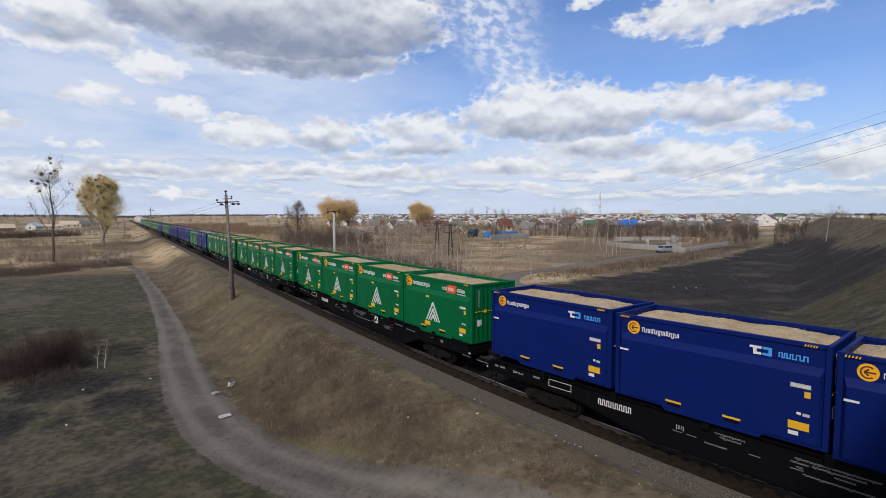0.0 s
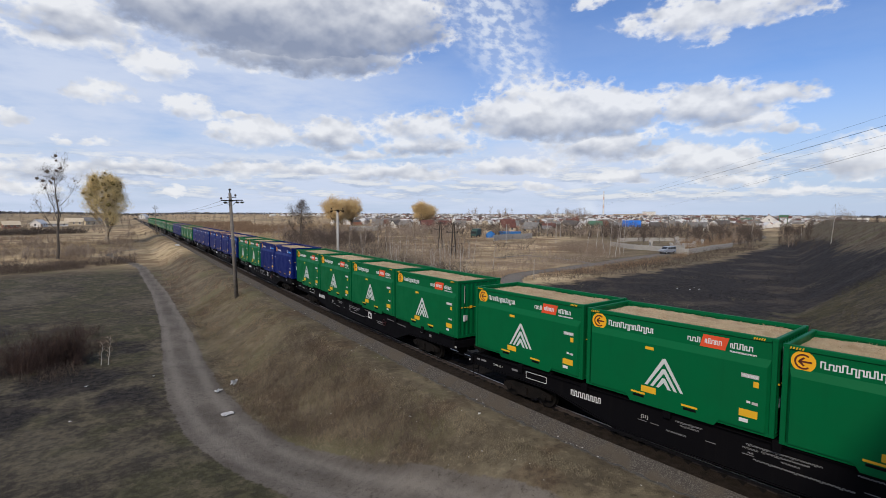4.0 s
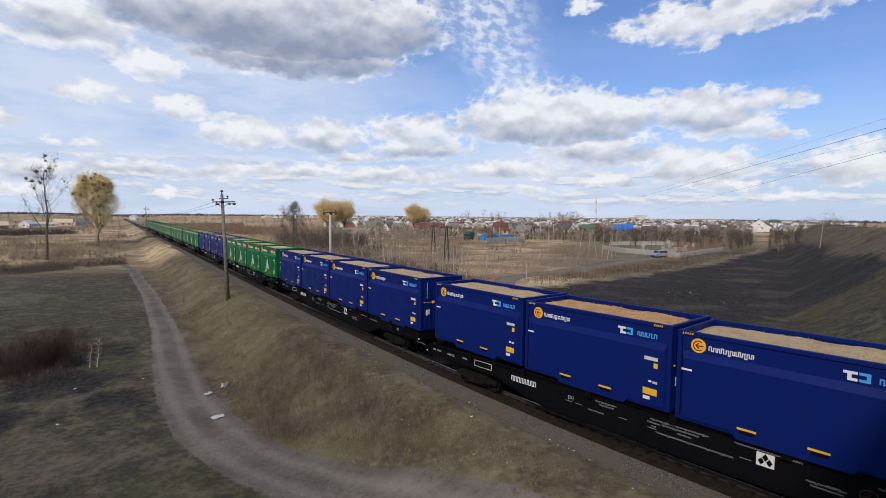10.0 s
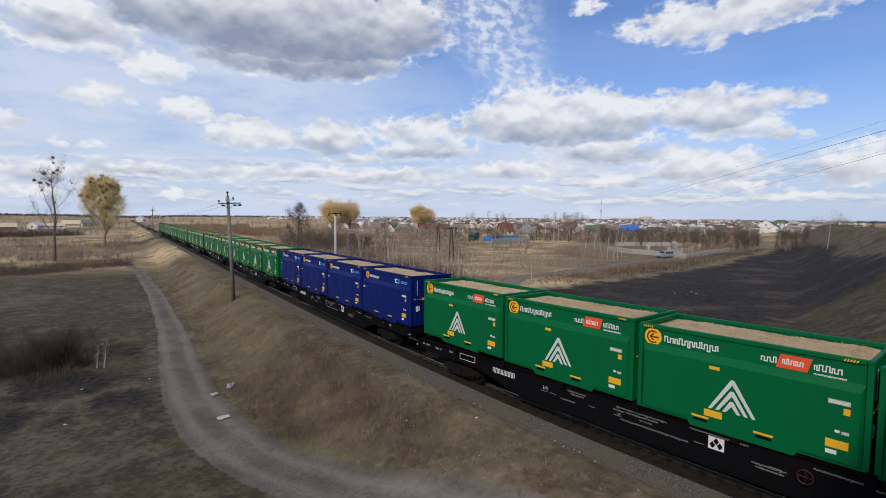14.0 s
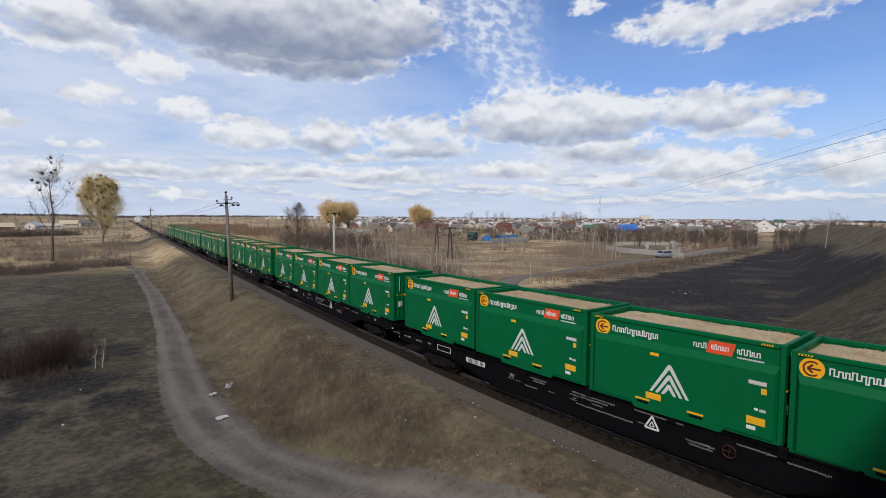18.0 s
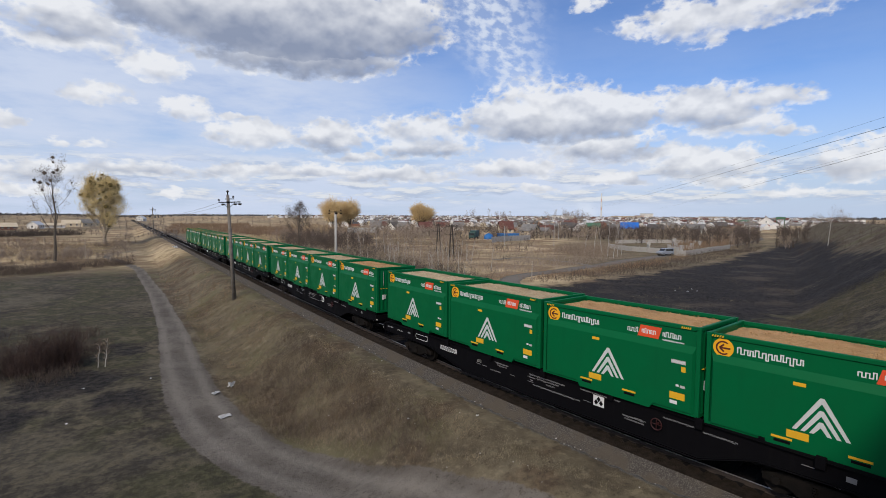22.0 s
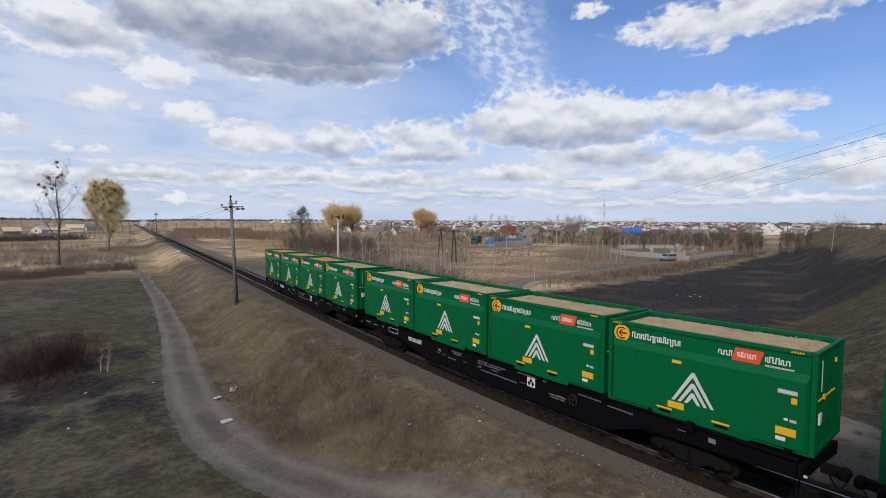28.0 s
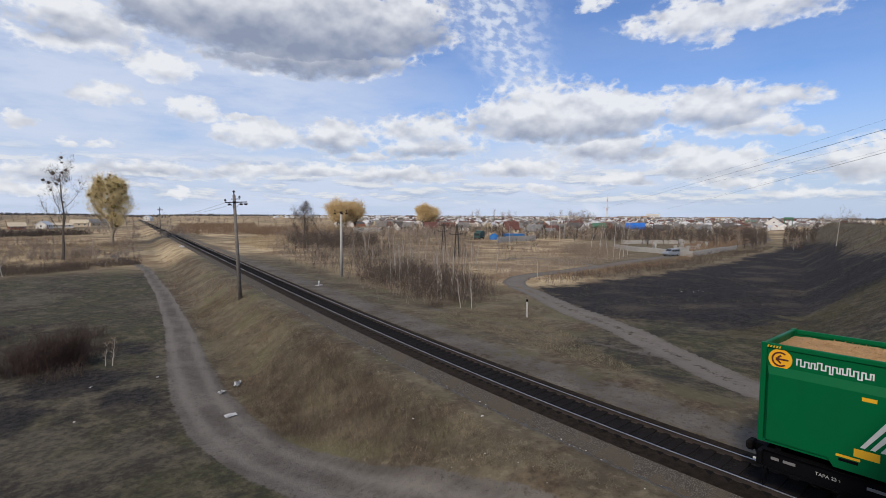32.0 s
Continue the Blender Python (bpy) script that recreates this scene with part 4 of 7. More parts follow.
for k, (x, y, w, d, h) in enumerate(((-8.8, 27.1, 0.62, 0.4, 0.05), (-8.1, 31.0, 0.45, 0.3, 0.16), (-6.9, 31.9, 0.75, 0.35, 0.2), (14.5, 136.5, 1.8, 0.9, 0.6), (-15.2, 31.1, 0.14, 0.1, 0.05), (-10.5, 36.0, 0.16, 0.12, 0.05), (1.6, 39.6, 0.25, 0.2, 0.1), (-14.0, 36.2, 0.18, 0.14, 0.06), (3.3, 23.0, 0.3, 0.2, 0.08), (44.0, 26.0, 0.22, 0.16, 0.06), (45.2, 25.4, 0.2, 0.15, 0.06), (43.4, 27.2, 0.18, 0.12, 0.05), (46.1, 26.4, 0.2, 0.14, 0.06), (-2.6, 14.6, 0.14, 0.1, 0.05), (-4.4, 17.0, 0.12, 0.1, 0.05))):
    build_litter(x, y, w, d, h, 31 * k, k)


# ---- the road bridge over the railway: never in view, added to shade the near track ----
def build_bridge():
    b = new("road_bridge")
    part("deck", boxed(-60, 34, -11.0, -0.30, 5.05, 6.20, 0.05), CONCRETE, b)
    part("carriageway", boxed(-60, 34, -9.6, -1.7, 6.204, 6.26), ASPHALT, b, "dark asphalt carriageway")
    for y in (-10.9, -0.55):
        part("parapet", boxed(-60, 34, y, y + 0.22, 6.204, 7.2, 0.03), CONCRETE, b)
    for x in (-9.0, 9.0):
        part("pier_cap", boxed(x - 0.6, x + 0.6, -10.6, -0.8, 4.2, 5.046, 0.05), CONCRETE, b)
        for y in (-9.3, -5.7, -2.1):
            z = float(land(np.array(x), np.array(y)))
            part("pier", tube(bmesh.new(), (x, y, z - 0.5), (x, y, 4.196), 0.45, n=16), CONCRETE, b, smooth=True)
    part("abutment", boxed(-60, -19, -10.6, -1.2, -3.5, 5.046), CONCRETE, b)
    part("abutment", boxed(19, 34, -10.6, -1.2, -1.5, 5.046), CONCRETE, b)
    return tagged(b, "unseen grey concrete road bridge with parapets and round piers, added for its shade", "bridge", kind="structure")


build_bridge()
# ---- plants ----
def sprigs(name, root, tip, width, *materials, slot=None):
    """Thin tapering blades from root to tip, one triangle pair each, in one mesh."""
    n = len(root)
    side = np.cross(tip - root, np.random.normal(size=(n, 3)))
    side /= np.linalg.norm(side, axis=1)[:, None] + 1e-9
    w = np.asarray(width).reshape(-1, 1) / 2
    v = np.stack([root - side * w, root + side * w, tip + side * w * 0.25, tip - side * w * 0.25], 1).reshape(-1, 3)
    me = bpy.data.meshes.new(name)
    me.vertices.add(len(v))
    me.vertices.foreach_set("co", v.ravel())
    me.loops.add(4 * n)
    me.loops.foreach_set("vertex_index", np.arange(4 * n, dtype=np.int32))
    me.polygons.add(n)
    me.polygons.foreach_set("loop_start", np.arange(0, 4 * n, 4, dtype=np.int32))
    me.polygons.foreach_set("loop_total", np.full(n, 4, dtype=np.int32))
    for m in materials:
        me.materials.append(m)
    if slot is not None:
        me.polygons.foreach_set("material_index", np.asarray(slot, np.int32))
    me.update(calc_edges=True)
    return me


def scatter(outline, count, seed):
    """Random places inside an outline."""
    rng = np.random.default_rng(seed)
    xs, ys = [p[0] for p in outline], [p[1] for p in outline]
    out = np.zeros((0, 2))
    while len(out) < count:
        q = np.stack([rng.uniform(min(xs), max(xs), count * 2), rng.uniform(min(ys), max(ys), count * 2)], 1)
        out = np.concatenate([out, q[inside(q[:, 0], q[:, 1], outline) > 0]])
    return out[:count]


def grow(xy, low, high, lean, seed):
    """Roots on the ground and tips above them."""
    rng = np.random.default_rng(seed)
    n = len(xy)
    h = low + (high - low) * rng.random(n) ** 1.7
    root = np.stack([xy[:, 0], xy[:, 1], land(xy[:, 0], xy[:, 1]) - 0.03], 1)
    tip = root + np.stack([rng.normal(0, lean, n) * h, rng.normal(0, lean, n) * h, h], 1)
    return root, tip


def clumped(centres, per, spread, seed):
    rng = np.random.default_rng(seed)
    return np.repeat(centres, per, axis=0) + rng.normal(0, 1, (len(centres) * per, 2)) * np.repeat(np.broadcast_to(np.asarray(spread), (len(centres),)), per)[:, None]


def grass(name, label, outline, count, per, spread, low, high, width, material, seed, lean=0.45, thin=None):
    c = scatter(outline, count, seed)
    if thin is not None:
        c = c[thin(c[:, 0], c[:, 1])]
    xy = clumped(c, per, spread, seed + 1)
    root, tip = grow(xy, low, high, lean, seed + 2)
    rng = np.random.default_rng(seed + 3)
    me = sprigs(name, root, tip, width * rng.uniform(0.6, 1.5, len(root)), material)
    return tagged(new(name, me), label, "grass", kind="stuff")


def thicket(name, label, outline, count, low, high, material, seed, twigs=5, width=0.03, centres=None, lean=0.34):
    """Bare shrubs: upright stems, each with side twigs."""
    c = scatter(outline, int(count * 1.5), seed) if centres is None else centres
    if centres is None:
        c = c[wobble(c[:, 0], c[:, 1], 5.0, seed * 0.7) + 0.4 * wobble(c[:, 0], c[:, 1], 1.7, seed) > -0.55]
    root, tip = grow(c, low, high, lean, seed + 1)
    rng = np.random.default_rng(seed + 2)
    w = width * rng.uniform(0.7, 1.4, len(root))
    roots, tips, ws = [root], [tip], [w]
    for k in range(twigs):
        f = rng.uniform(0.25, 0.95, (len(root), 1))
        a = root + (tip - root) * f
        ln = np.linalg.norm(tip - root, axis=1)[:, None] * rng.uniform(0.18, 0.42, (len(root), 1))
        d = rng.normal(0, 0.6, (len(root), 3)) + np.array([0, 0, 0.75])
        d /= np.linalg.norm(d, axis=1)[:, None]
        roots.append(a)
        tips.append(a + d * ln)
        ws.append(w * 0.6)
    me = sprigs(name, np.concatenate(roots), np.concatenate(tips), np.concatenate(ws), material)
    return tagged(new(name, me), label, "shrubs", kind="stuff")


def branch_out(bm, a, d, length, r, depth, rnd, ends, upward=0.25, fork=3, bend=0.35):
    """A limb in short bent pieces with smaller limbs on it."""
    p, steps = Vector(a), 4
    for i in range(steps):
        d = (d + Vector((rnd.uniform(-1, 1), rnd.uniform(-1, 1), rnd.uniform(-0.6, 1) + upward)) * bend * 0.35).normalized()
        q = p + d * length / steps
        r0, r1 = r * (1 - 0.55 * i / steps), r * (1 - 0.55 * (i + 1) / steps)
        tube(bm, p, q, r0, r1, 7 if r > 0.1 else 5 if r > 0.04 else 3, caps=False)
        if depth > 0 and i > 0:
            for _ in range(fork - 1 if i < steps - 1 else fork):
                side = Vector((rnd.uniform(-1, 1), rnd.uniform(-1, 1), rnd.uniform(-0.2, 0.7) + upward))
                branch_out(bm, q, (d * 0.6 + side).normalized(), length * rnd.uniform(0.42, 0.66), r1 * rnd.uniform(0.4, 0.6), depth - 1, rnd, ends, upward, fork, bend)
        p = q
        if depth == 0:
            ends.append((p.copy(), d.copy()))
    ends.append((p.copy(), d.copy()))


def crown(name, ends, per, length, width, material, seed, droop=0.0):
    """Fine twigs or leaves at the ends of the limbs."""
    rng = np.random.default_rng(seed)
    base = np.array([p[:] for p, d in ends])
    way = np.array([d[:] for p, d in ends])
    base, way = np.repeat(base, per, 0), np.repeat(way, per, 0)
    n = len(base)
    base = base + rng.normal(0, length * 0.35, (n, 3))
    d = way * 0.6 + rng.normal(0, 0.6, (n, 3)) + np.array([0, 0, 0.3 - droop])
    d /= np.linalg.norm(d, axis=1)[:, None]
    return sprigs(name, base, base + d * length * rng.uniform(0.5, 1.2, (n, 1)), width * rng.uniform(0.6, 1.4, n), material)


def ball(name, centre, r, material, seed):
    """A ragged round clump of evergreen twigs, in one piece."""
    bm = bmesh.new()
    bmesh.ops.create_icosphere(bm, subdivisions=3, radius=1.0)
    for v in bm.verts:
        q = v.co.copy()
        v.co = Vector(centre) + q * r * (0.85 + 0.30 * noise.noise(q * 2.3 + Vector((seed, 0, 0))) + 0.55 * noise.noise(q * 7.0 + Vector((0, seed, 0))))
    return mesh_of(name, bm, material)


def build_tree(x, y, height, trunk, seed, label, limbs=7, depth=2, spread=0.42, twig=None, twig_len=0.9, per=3, twig_w=0.03, start=0.3, bark=None, mistletoe=0, droop=0.0, fork=2, upward=0.25, ball_r=0.55, group="", rise=(0.35, 0.9), clump=None):
    """Tapered bent trunk with limbs and a crown of fine twigs."""
    rnd = random.Random(seed)
    t = new("tree")
    bm, ends = bmesh.new(), []
    n = 9
    pts = [Vector((0, 0, -0.3))]
    for i in range(1, n + 1):
        pts.append(Vector((pts[-1].x + rnd.uniform(-1, 1) * height * 0.012, pts[-1].y + rnd.uniform(-1, 1) * height * 0.012, height * 0.92 * i / n)))
    for i in range(n):
        tube(bm, pts[i], pts[i + 1], trunk * (1 - 0.85 * i / n) * (1.25 if i == 0 else 1), trunk * (1 - 0.85 * (i + 1) / n), 9, caps=False)
    for k in range(limbs):
        f = start + (0.95 - start) * (k + rnd.random()) / limbs
        i = min(int(f * n), n - 1)
        p = pts[i].lerp(pts[i + 1], f * n - i)
        a = k * 2.4 + rnd.uniform(-0.5, 0.5)
        out = Vector((math.cos(a), math.sin(a), rnd.uniform(*rise)))
        reach = height * spread * (1.1 - 0.75 * abs(f - 0.5)) * rnd.uniform(0.75, 1.1) * (1.15 - f * 0.6)
        branch_out(bm, p, out.normalized(), reach, trunk * 0.42 * (1.1 - f), depth, rnd, ends, upward, fork)
    ends.append((pts[-1], Vector((0, 0, 1))))
    part("trunk", bm, bark or BARK, t)
    part("crown", crown("crown", ends, per, twig_len, twig_w, twig or TWIG, seed, droop), None, t)
    for k in range(mistletoe):
        p, d = max((rnd.choice(ends) for _ in range(1 + k % 3)), key=lambda q: q[0].z)
        part("mistletoe", ball("mistletoe", p[:], ball_r * rnd.uniform(0.5, 1.25), clump or MISTLE, seed * 50 + k), None, t, "dark green-brown mistletoe ball")
    t.matrix_basis = at(x, y, 0.05, rnd.uniform(0, 360))
    return tagged(t, label, "tree", group)


def build_birch(x, y, height, seed):
    rnd = random.Random(seed)
    t = new("birch")
    bm, ends = bmesh.new(), []
    lx, ly = rnd.uniform(-0.13, 0.13), rnd.uniform(-0.13, 0.13)
    n, r = 6, 0.026 + 0.009 * height
    pts = [Vector((lx * i * height / n + rnd.uniform(-0.014, 0.014) * height * (i > 0), ly * i * height / n + rnd.uniform(-0.014, 0.014) * height, -0.2 + (height + 0.2) * i / n)) for i in range(n + 1)]
    rings = [[bm.verts.new(p + Vector((math.cos(a), math.sin(a), 0)) * r * (1 - 0.8 * i / n)) for a in np.arange(6) * math.tau / 6] for i, p in enumerate(pts)]
    for lo, hi in zip(rings, rings[1:]):
        for k in range(6):
            bm.faces.new((lo[k], lo[(k + 1) % 6], hi[(k + 1) % 6], hi[k]))
    bm.faces.new(rings[-1])
    roots, tips = [], []
    for i in range(2, n + 1):
        for k in range(3):
            a = rnd.uniform(0, 6.3)
            d = Vector((math.cos(a) * 0.6, math.sin(a) * 0.6, 0.9)).normalized()
            q = pts[i] + d * height * rnd.uniform(0.08, 0.2)
            roots.append(pts[i][:])
            tips.append(q[:])
            ends += [(q, d), (pts[i].lerp(q, 0.5), d)]
    part("trunk", bm, BIRCH, t)
    # limbs and fine twigs together make the crown
    rng = np.random.default_rng(seed)
    base = np.repeat(np.array([p[:] for p, d in ends]), 5, 0)
    way = np.repeat(np.array([d[:] for p, d in ends]), 5, 0) * 0.6 + rng.normal(0, 0.55, (len(ends) * 5, 3)) + np.array([0, 0, 0.3])
    fine = base + way / np.linalg.norm(way, axis=1)[:, None] * height * 0.14 * rng.uniform(0.4, 1.2, (len(base), 1))
    me = sprigs("crown", np.concatenate([np.array(roots), base]), np.concatenate([np.array(tips), fine]), np.concatenate([np.full(len(roots), 0.03), np.full(len(base), 0.018)]), BIRCH, TWIG, slot=[0] * len(roots) + [1] * len(base))
    part("crown", me, None, t)
    t.matrix_basis = at(x, y, 0.0, 0)
    return tagged(t, "slender young birch with a white trunk and bare twigs", "tree", "young birches")


# large trees past the meadow
build_tree(-8.6, 143.2, 21.0, 0.32, 3, "tall bare tree with a few mistletoe balls", 10, 2, 0.30, BARETWIG, 0.8, 2, 0.045, 0.30, BARK, 16, fork=2, upward=0.40, rise=(0.6, 1.5), ball_r=0.30, clump=BARETWIG)
build_tree(7.9, 200.0, 20.0, 0.62, 8, "broad yellow-green tree thick with mistletoe", 26, 2, 0.41, OLIVE, 1.4, 4, 0.045, 0.10, TANBARK, 120, fork=3, ball_r=0.62, upward=0.36, rise=(0.45, 1.5))
build_tree(42.4, 126.8, 11.8, 0.28, 5, "bare dark tree standing among scrub", 14, 2, 0.27, DUSK, 0.9, 3, 0.035, 0.22, BARK, 0, fork=2, upward=0.45)
# golden willows before the town
for k, (x, y, h, s) in enumerate(((147, 300, 11.5, 0.66), (158, 309, 12.5, 0.70), (168, 313, 11.5, 0.66), (243, 329, 12.0, 0.66), (252, 333, 10.5, 0.66))):
    build_tree(x, y, h, 0.5, 20 + k, "golden-twigged willow with a broad rounded crown", 16, 2, s * 1.1, GOLD, 2.4, 4, 0.08, 0.03, BARK, fork=3, droop=0.3, rise=(0.2, 1.7), group="golden willows")

BIRCHES = [(51.6, 100.4, 5.9), (47.6, 89.5, 4.6), (27.9, 57.9, 3.0), (26.7, 53.4, 3.8), (66.2, 97.3, 3.9), (51.7, 76.6, 6.0), (22.3, 42.5, 5.2), (21.4, 40.5, 3.7), (15.2, 35.4, 3.0), (15.9, 34.6, 2.6), (42.2, 56.5, 3.9), (52.8, 75.1, 4.0), (53.5, 74.0, 4.2), (89.3, 65.2, 6.4), (85.3, 61.5, 6.9), (81.8, 58.0, 6.6), (87.6, 60.3, 7.2), (94.3, 63.2, 7.4), (90.7, 68.5, 6.9), (88.4, 69.5, 6.2)]
BIRCHES += [(184.2, 64.8, 7.5), (197.7, 68.7, 7.4), (208.3, 55.7, 6.8), (108.8, 26.2, 6.6), (-12.3, 41.0, 1.7), (-12.7, 41.2, 1.4), (-2.8, 144.9, 4.2), (-18.7, 112.2, 6.4), (24.0, 47.0, 3.4), (30.0, 62.0, 3.2), (38.0, 78.0, 4.0), (33.0, 70.0, 3.6), (35.5, 60.5, 3.2)]
for x, y in scatter([(20, 38), (32, 50), (46, 60), (60, 84), (58, 110), (40, 104), (30, 84), (22, 60)], 26, 31).round(1).tolist():
    BIRCHES.append((x, y, round(2.6 + (x * 7.3 + y * 3.1) % 2.6, 1)))
for x, y in scatter([(16.5, 38), (21, 38), (28, 46), (32, 54), (27, 62), (19, 54)], 15, 33).round(1).tolist():
    BIRCHES.append((x, y, round(2.4 + (x * 5.3 + y * 2.7) % 2.4, 1)))
for k, (x, y, h) in enumerate(BIRCHES):
    build_birch(x, y, h, 100 + k)

# scrub between the railway and the road
SCRUB = [(14, 34), (20, 36), (30, 48), (40, 56), (58, 70), (66, 92), (62, 120), (50, 150), (32, 135), (26, 110), (22, 88), (18, 60), (14.5, 45)]
thicket("scrub", "grey-brown bare scrub between railway and road", None, 0, 0.5, 2.2, SCRUBTWIG, 11, 11, 0.02, clumped(scatter(SCRUB, 230, 11), 20, 1.5, 111))
thicket("scrub", "dark brown thickets between railway and road", None, 0, 0.8, 3.2, DUSK, 12, 13, 0.022, clumped(scatter([(17, 52), (27, 60), (46, 84), (64, 110), (58, 140), (44, 150), (30, 112), (22, 84)], 85, 12), 26, 1.5, 112))
thicket("scrub", "dense brown brush where the road bends", None, 0, 0.8, 3.0, DUSK, 45, 12, 0.018, clumped(scatter([(15.5, 37), (21, 37.5), (28, 45), (33, 54), (30, 66), (20, 60), (16, 46)], 110, 45), 24, 1.1, 115))
thicket("scrub", "dense dark brush where the road bends", None, 0, 0.6, 2.4, DEADTWIG, 46, 9, 0.022, clumped(scatter([(16, 40), (21, 39), (29, 48), (34, 60), (28, 74), (19, 62)], 60, 46), 24, 1.1, 116))
thicket("scrub", "low brown scrub across the fields", None, 0, 0.4, 1.5, BROWNTWIG, 13, 5, 0.05, clumped(scatter([(52, 66), (76, 64), (110, 92), (150, 150), (100, 190), (60, 130)], 120, 13), 16, 2.2, 113))
thicket("scrub", "dark bushes scattered over the fields", None, 0, 0.6, 2.4, DUSK, 41, 8, 0.05, clumped(scatter([(46, 62), (76, 60), (104, 84), (150, 150), (120, 190), (66, 150)], 44, 41), 22, 1.4, 114))
thicket("scrub", "brown brush along the fenced yards", [(74, 58), (96, 64), (108, 78), (100, 84), (80, 72)], 900, 1.0, 2.6, TWIG, 14, 5, 0.05)
thicket("scrub", "brown brush beside the burnt slope", [(112, 56), (150, 60), (240, 78), (280, 98), (200, 84), (130, 68)], 1800, 0.8, 2.4, BROWNTWIG, 15, 4, 0.08)
thicket("scrub", "brown brush on the road embankment", [(66, 8), (100, 16), (180, 42), (205, 52), (150, 44), (100, 27)], 420, 0.3, 1.1, DARKSTALK, 29, 6, 0.035)
# hedge rows far across the fields
thicket("hedge", "dark brown hedge across the meadow", [(-70, 262), (-12, 268), (10, 286), (14, 302), (-20, 306), (-80, 296)], 3200, 0.8, 3.0, DUSK, 16, 9, 0.12)
thicket("hedge", "tawny thickets across the meadow", None, 0, 0.4, 1.8, BROWNTWIG, 42, 8, 0.06, clumped(scatter([(-40, 165), (4, 172), (16, 215), (22, 250), (-40, 240)], 34, 43), 40, 2.6, 44))
thicket("hedge", "red-brown brush on the far field", [(34, 240), (72, 236), (165, 500), (98, 500)], 3800, 0.5, 2.2, BROWNTWIG, 17, 7, 0.2)
thicket("hedge", "brown brush beyond the railway", [(62, 215), (75, 200), (110, 250), (130, 330), (90, 330)], 1200, 1.0, 2.6, BROWNTWIG, 20, 7, 0.2)
thicket("hedge", "ochre brush on the far field", [(85, 210), (120, 250), (150, 300), (118, 305)], 700, 1.2, 3.6, STRAW, 18, 7, 0.10)
thicket("hedge", "dark brush along the meadow edge", [(-40, 113), (-14, 112), (-7, 115), (4, 124), (3, 129), (-7, 128), (-14, 128), (-40, 130)], 7000, 0.3, 1.6, DEADTWIG, 19, 9, 0.022)
# bushes on the meadow and the bank
for k, (x, y, r, n, lo, hi) in enumerate(((-14.6, 43.0, 1.5, 620, 0.6, 2.9), (-16.6, 42.4, 1.7, 480, 0.4, 2.3), (-18.9, 43.3, 1.8, 260, 0.3, 1.7), (-12.6, 46.5, 1.6, 150, 0.3, 1.1), (-12.4, 51.5, 1.4, 120, 0.3, 1.0), (-19.5, 56.0, 2.4, 200, 0.3, 1.3), (-15.5, 40.2, 2.2, 220, 0.2, 0.8))):
    rng = np.random.default_rng(60 + k)
    thicket("bush", "dark leafless bush on the meadow", None, 0, lo, hi, BLACKTWIG if k < 2 else DEADTWIG, 70 + k, 22, 0.013, np.array([[x, y]]) + rng.normal(0, r * 0.45, (n, 2)), 0.33)
thicket("bush", "dull brown shrubs round the trees past the meadow", None, 0, 0.5, 2.2, TWIG, 90, 7, 0.05, clumped(scatter([(-26, 140), (0, 142), (9, 165), (14, 205), (2, 215), (-30, 190)], 40, 91), 60, 1.5, 92), 0.5)
off_path = lambda x, y: (line_gap(x, y, PATH)[0] > 1.75) & (np.abs(x - rails_x(y)) > 3.0)
BANK = [(-3.2, 8), (-2.7, 20), (-0.6, 38), (2.0, 60), (-3.0, 60), (-7.2, 38), (-8.4, 27), (-7.8, 20), (-4.9, 12)]
BANKWEEDS = [(-3.6, 34), (-1.8, 34), (-3.2, 22), (-3.8, 15), (-5.4, 14.5), (-7.4, 20.5), (-7.9, 25), (-6.8, 32)]
thicket("weeds", "dead red-brown weeds on the railway bank", None, 0, 0.15, 0.75, DEADTWIG, 80, 8, 0.008, clumped(scatter(BANKWEEDS, 62, 79), 62, np.random.default_rng(78).uniform(0.2, 0.75, 62), 77), 0.35)
grass("grass", "tall red-brown dead grass on the railway bank", [(-4.2, 33), (-2.4, 30), (-3.4, 21), (-4.4, 16), (-6.2, 17), (-7.6, 24), (-7.0, 31)], 1700, 12, 0.22, 0.12, 0.5, 0.007, RUSSET, 290, 0.4, off_path)
thicket("weeds", "dead weeds along the railway bank", [(-5.8, 34), (-2.6, 36), (1.2, 52), (5.5, 80), (12.0, 130), (8.5, 132), (-0.2, 80), (-3.6, 54)], 900, 0.2, 0.8, BROWNTWIG, 81, 5, 0.022, lean=0.4)
thicket("weeds", "a dry weed bush beside the track", None, 0, 0.3, 0.9, DARKSTALK, 82, 6, 0.02, np.array([[13.2, 36.8]]) + np.random.default_rng(5).normal(0, 0.5, (70, 2)), 0.35)

# grass
grass("grass", "dry tufted grass on the railway bank", BANK, 17000, 8, 0.13, 0.05, 0.20, 0.008, STALK, 200, 0.55, off_path)
grass("grass", "yellow-green tufts coming up on the railway bank", BANK, 9000, 9, 0.10, 0.04, 0.16, 0.008, SPRING, 202, 0.6, lambda x, y: off_path(x, y) & (wobble(x, y, 3.4, 6.0) + 0.5 * wobble(x, y, 1.1, 2.0) > 0.25))
grass("grass", "pale straw tufts on the railway bank", BANK, 5200, 9, 0.08, 0.06, 0.26, 0.007, PALESTALK, 204, 0.6, lambda x, y: off_path(x, y) & (wobble(x, y, 2.3, 9.0) + 0.6 * wobble(x, y, 0.8, 3.0) > 0.5))
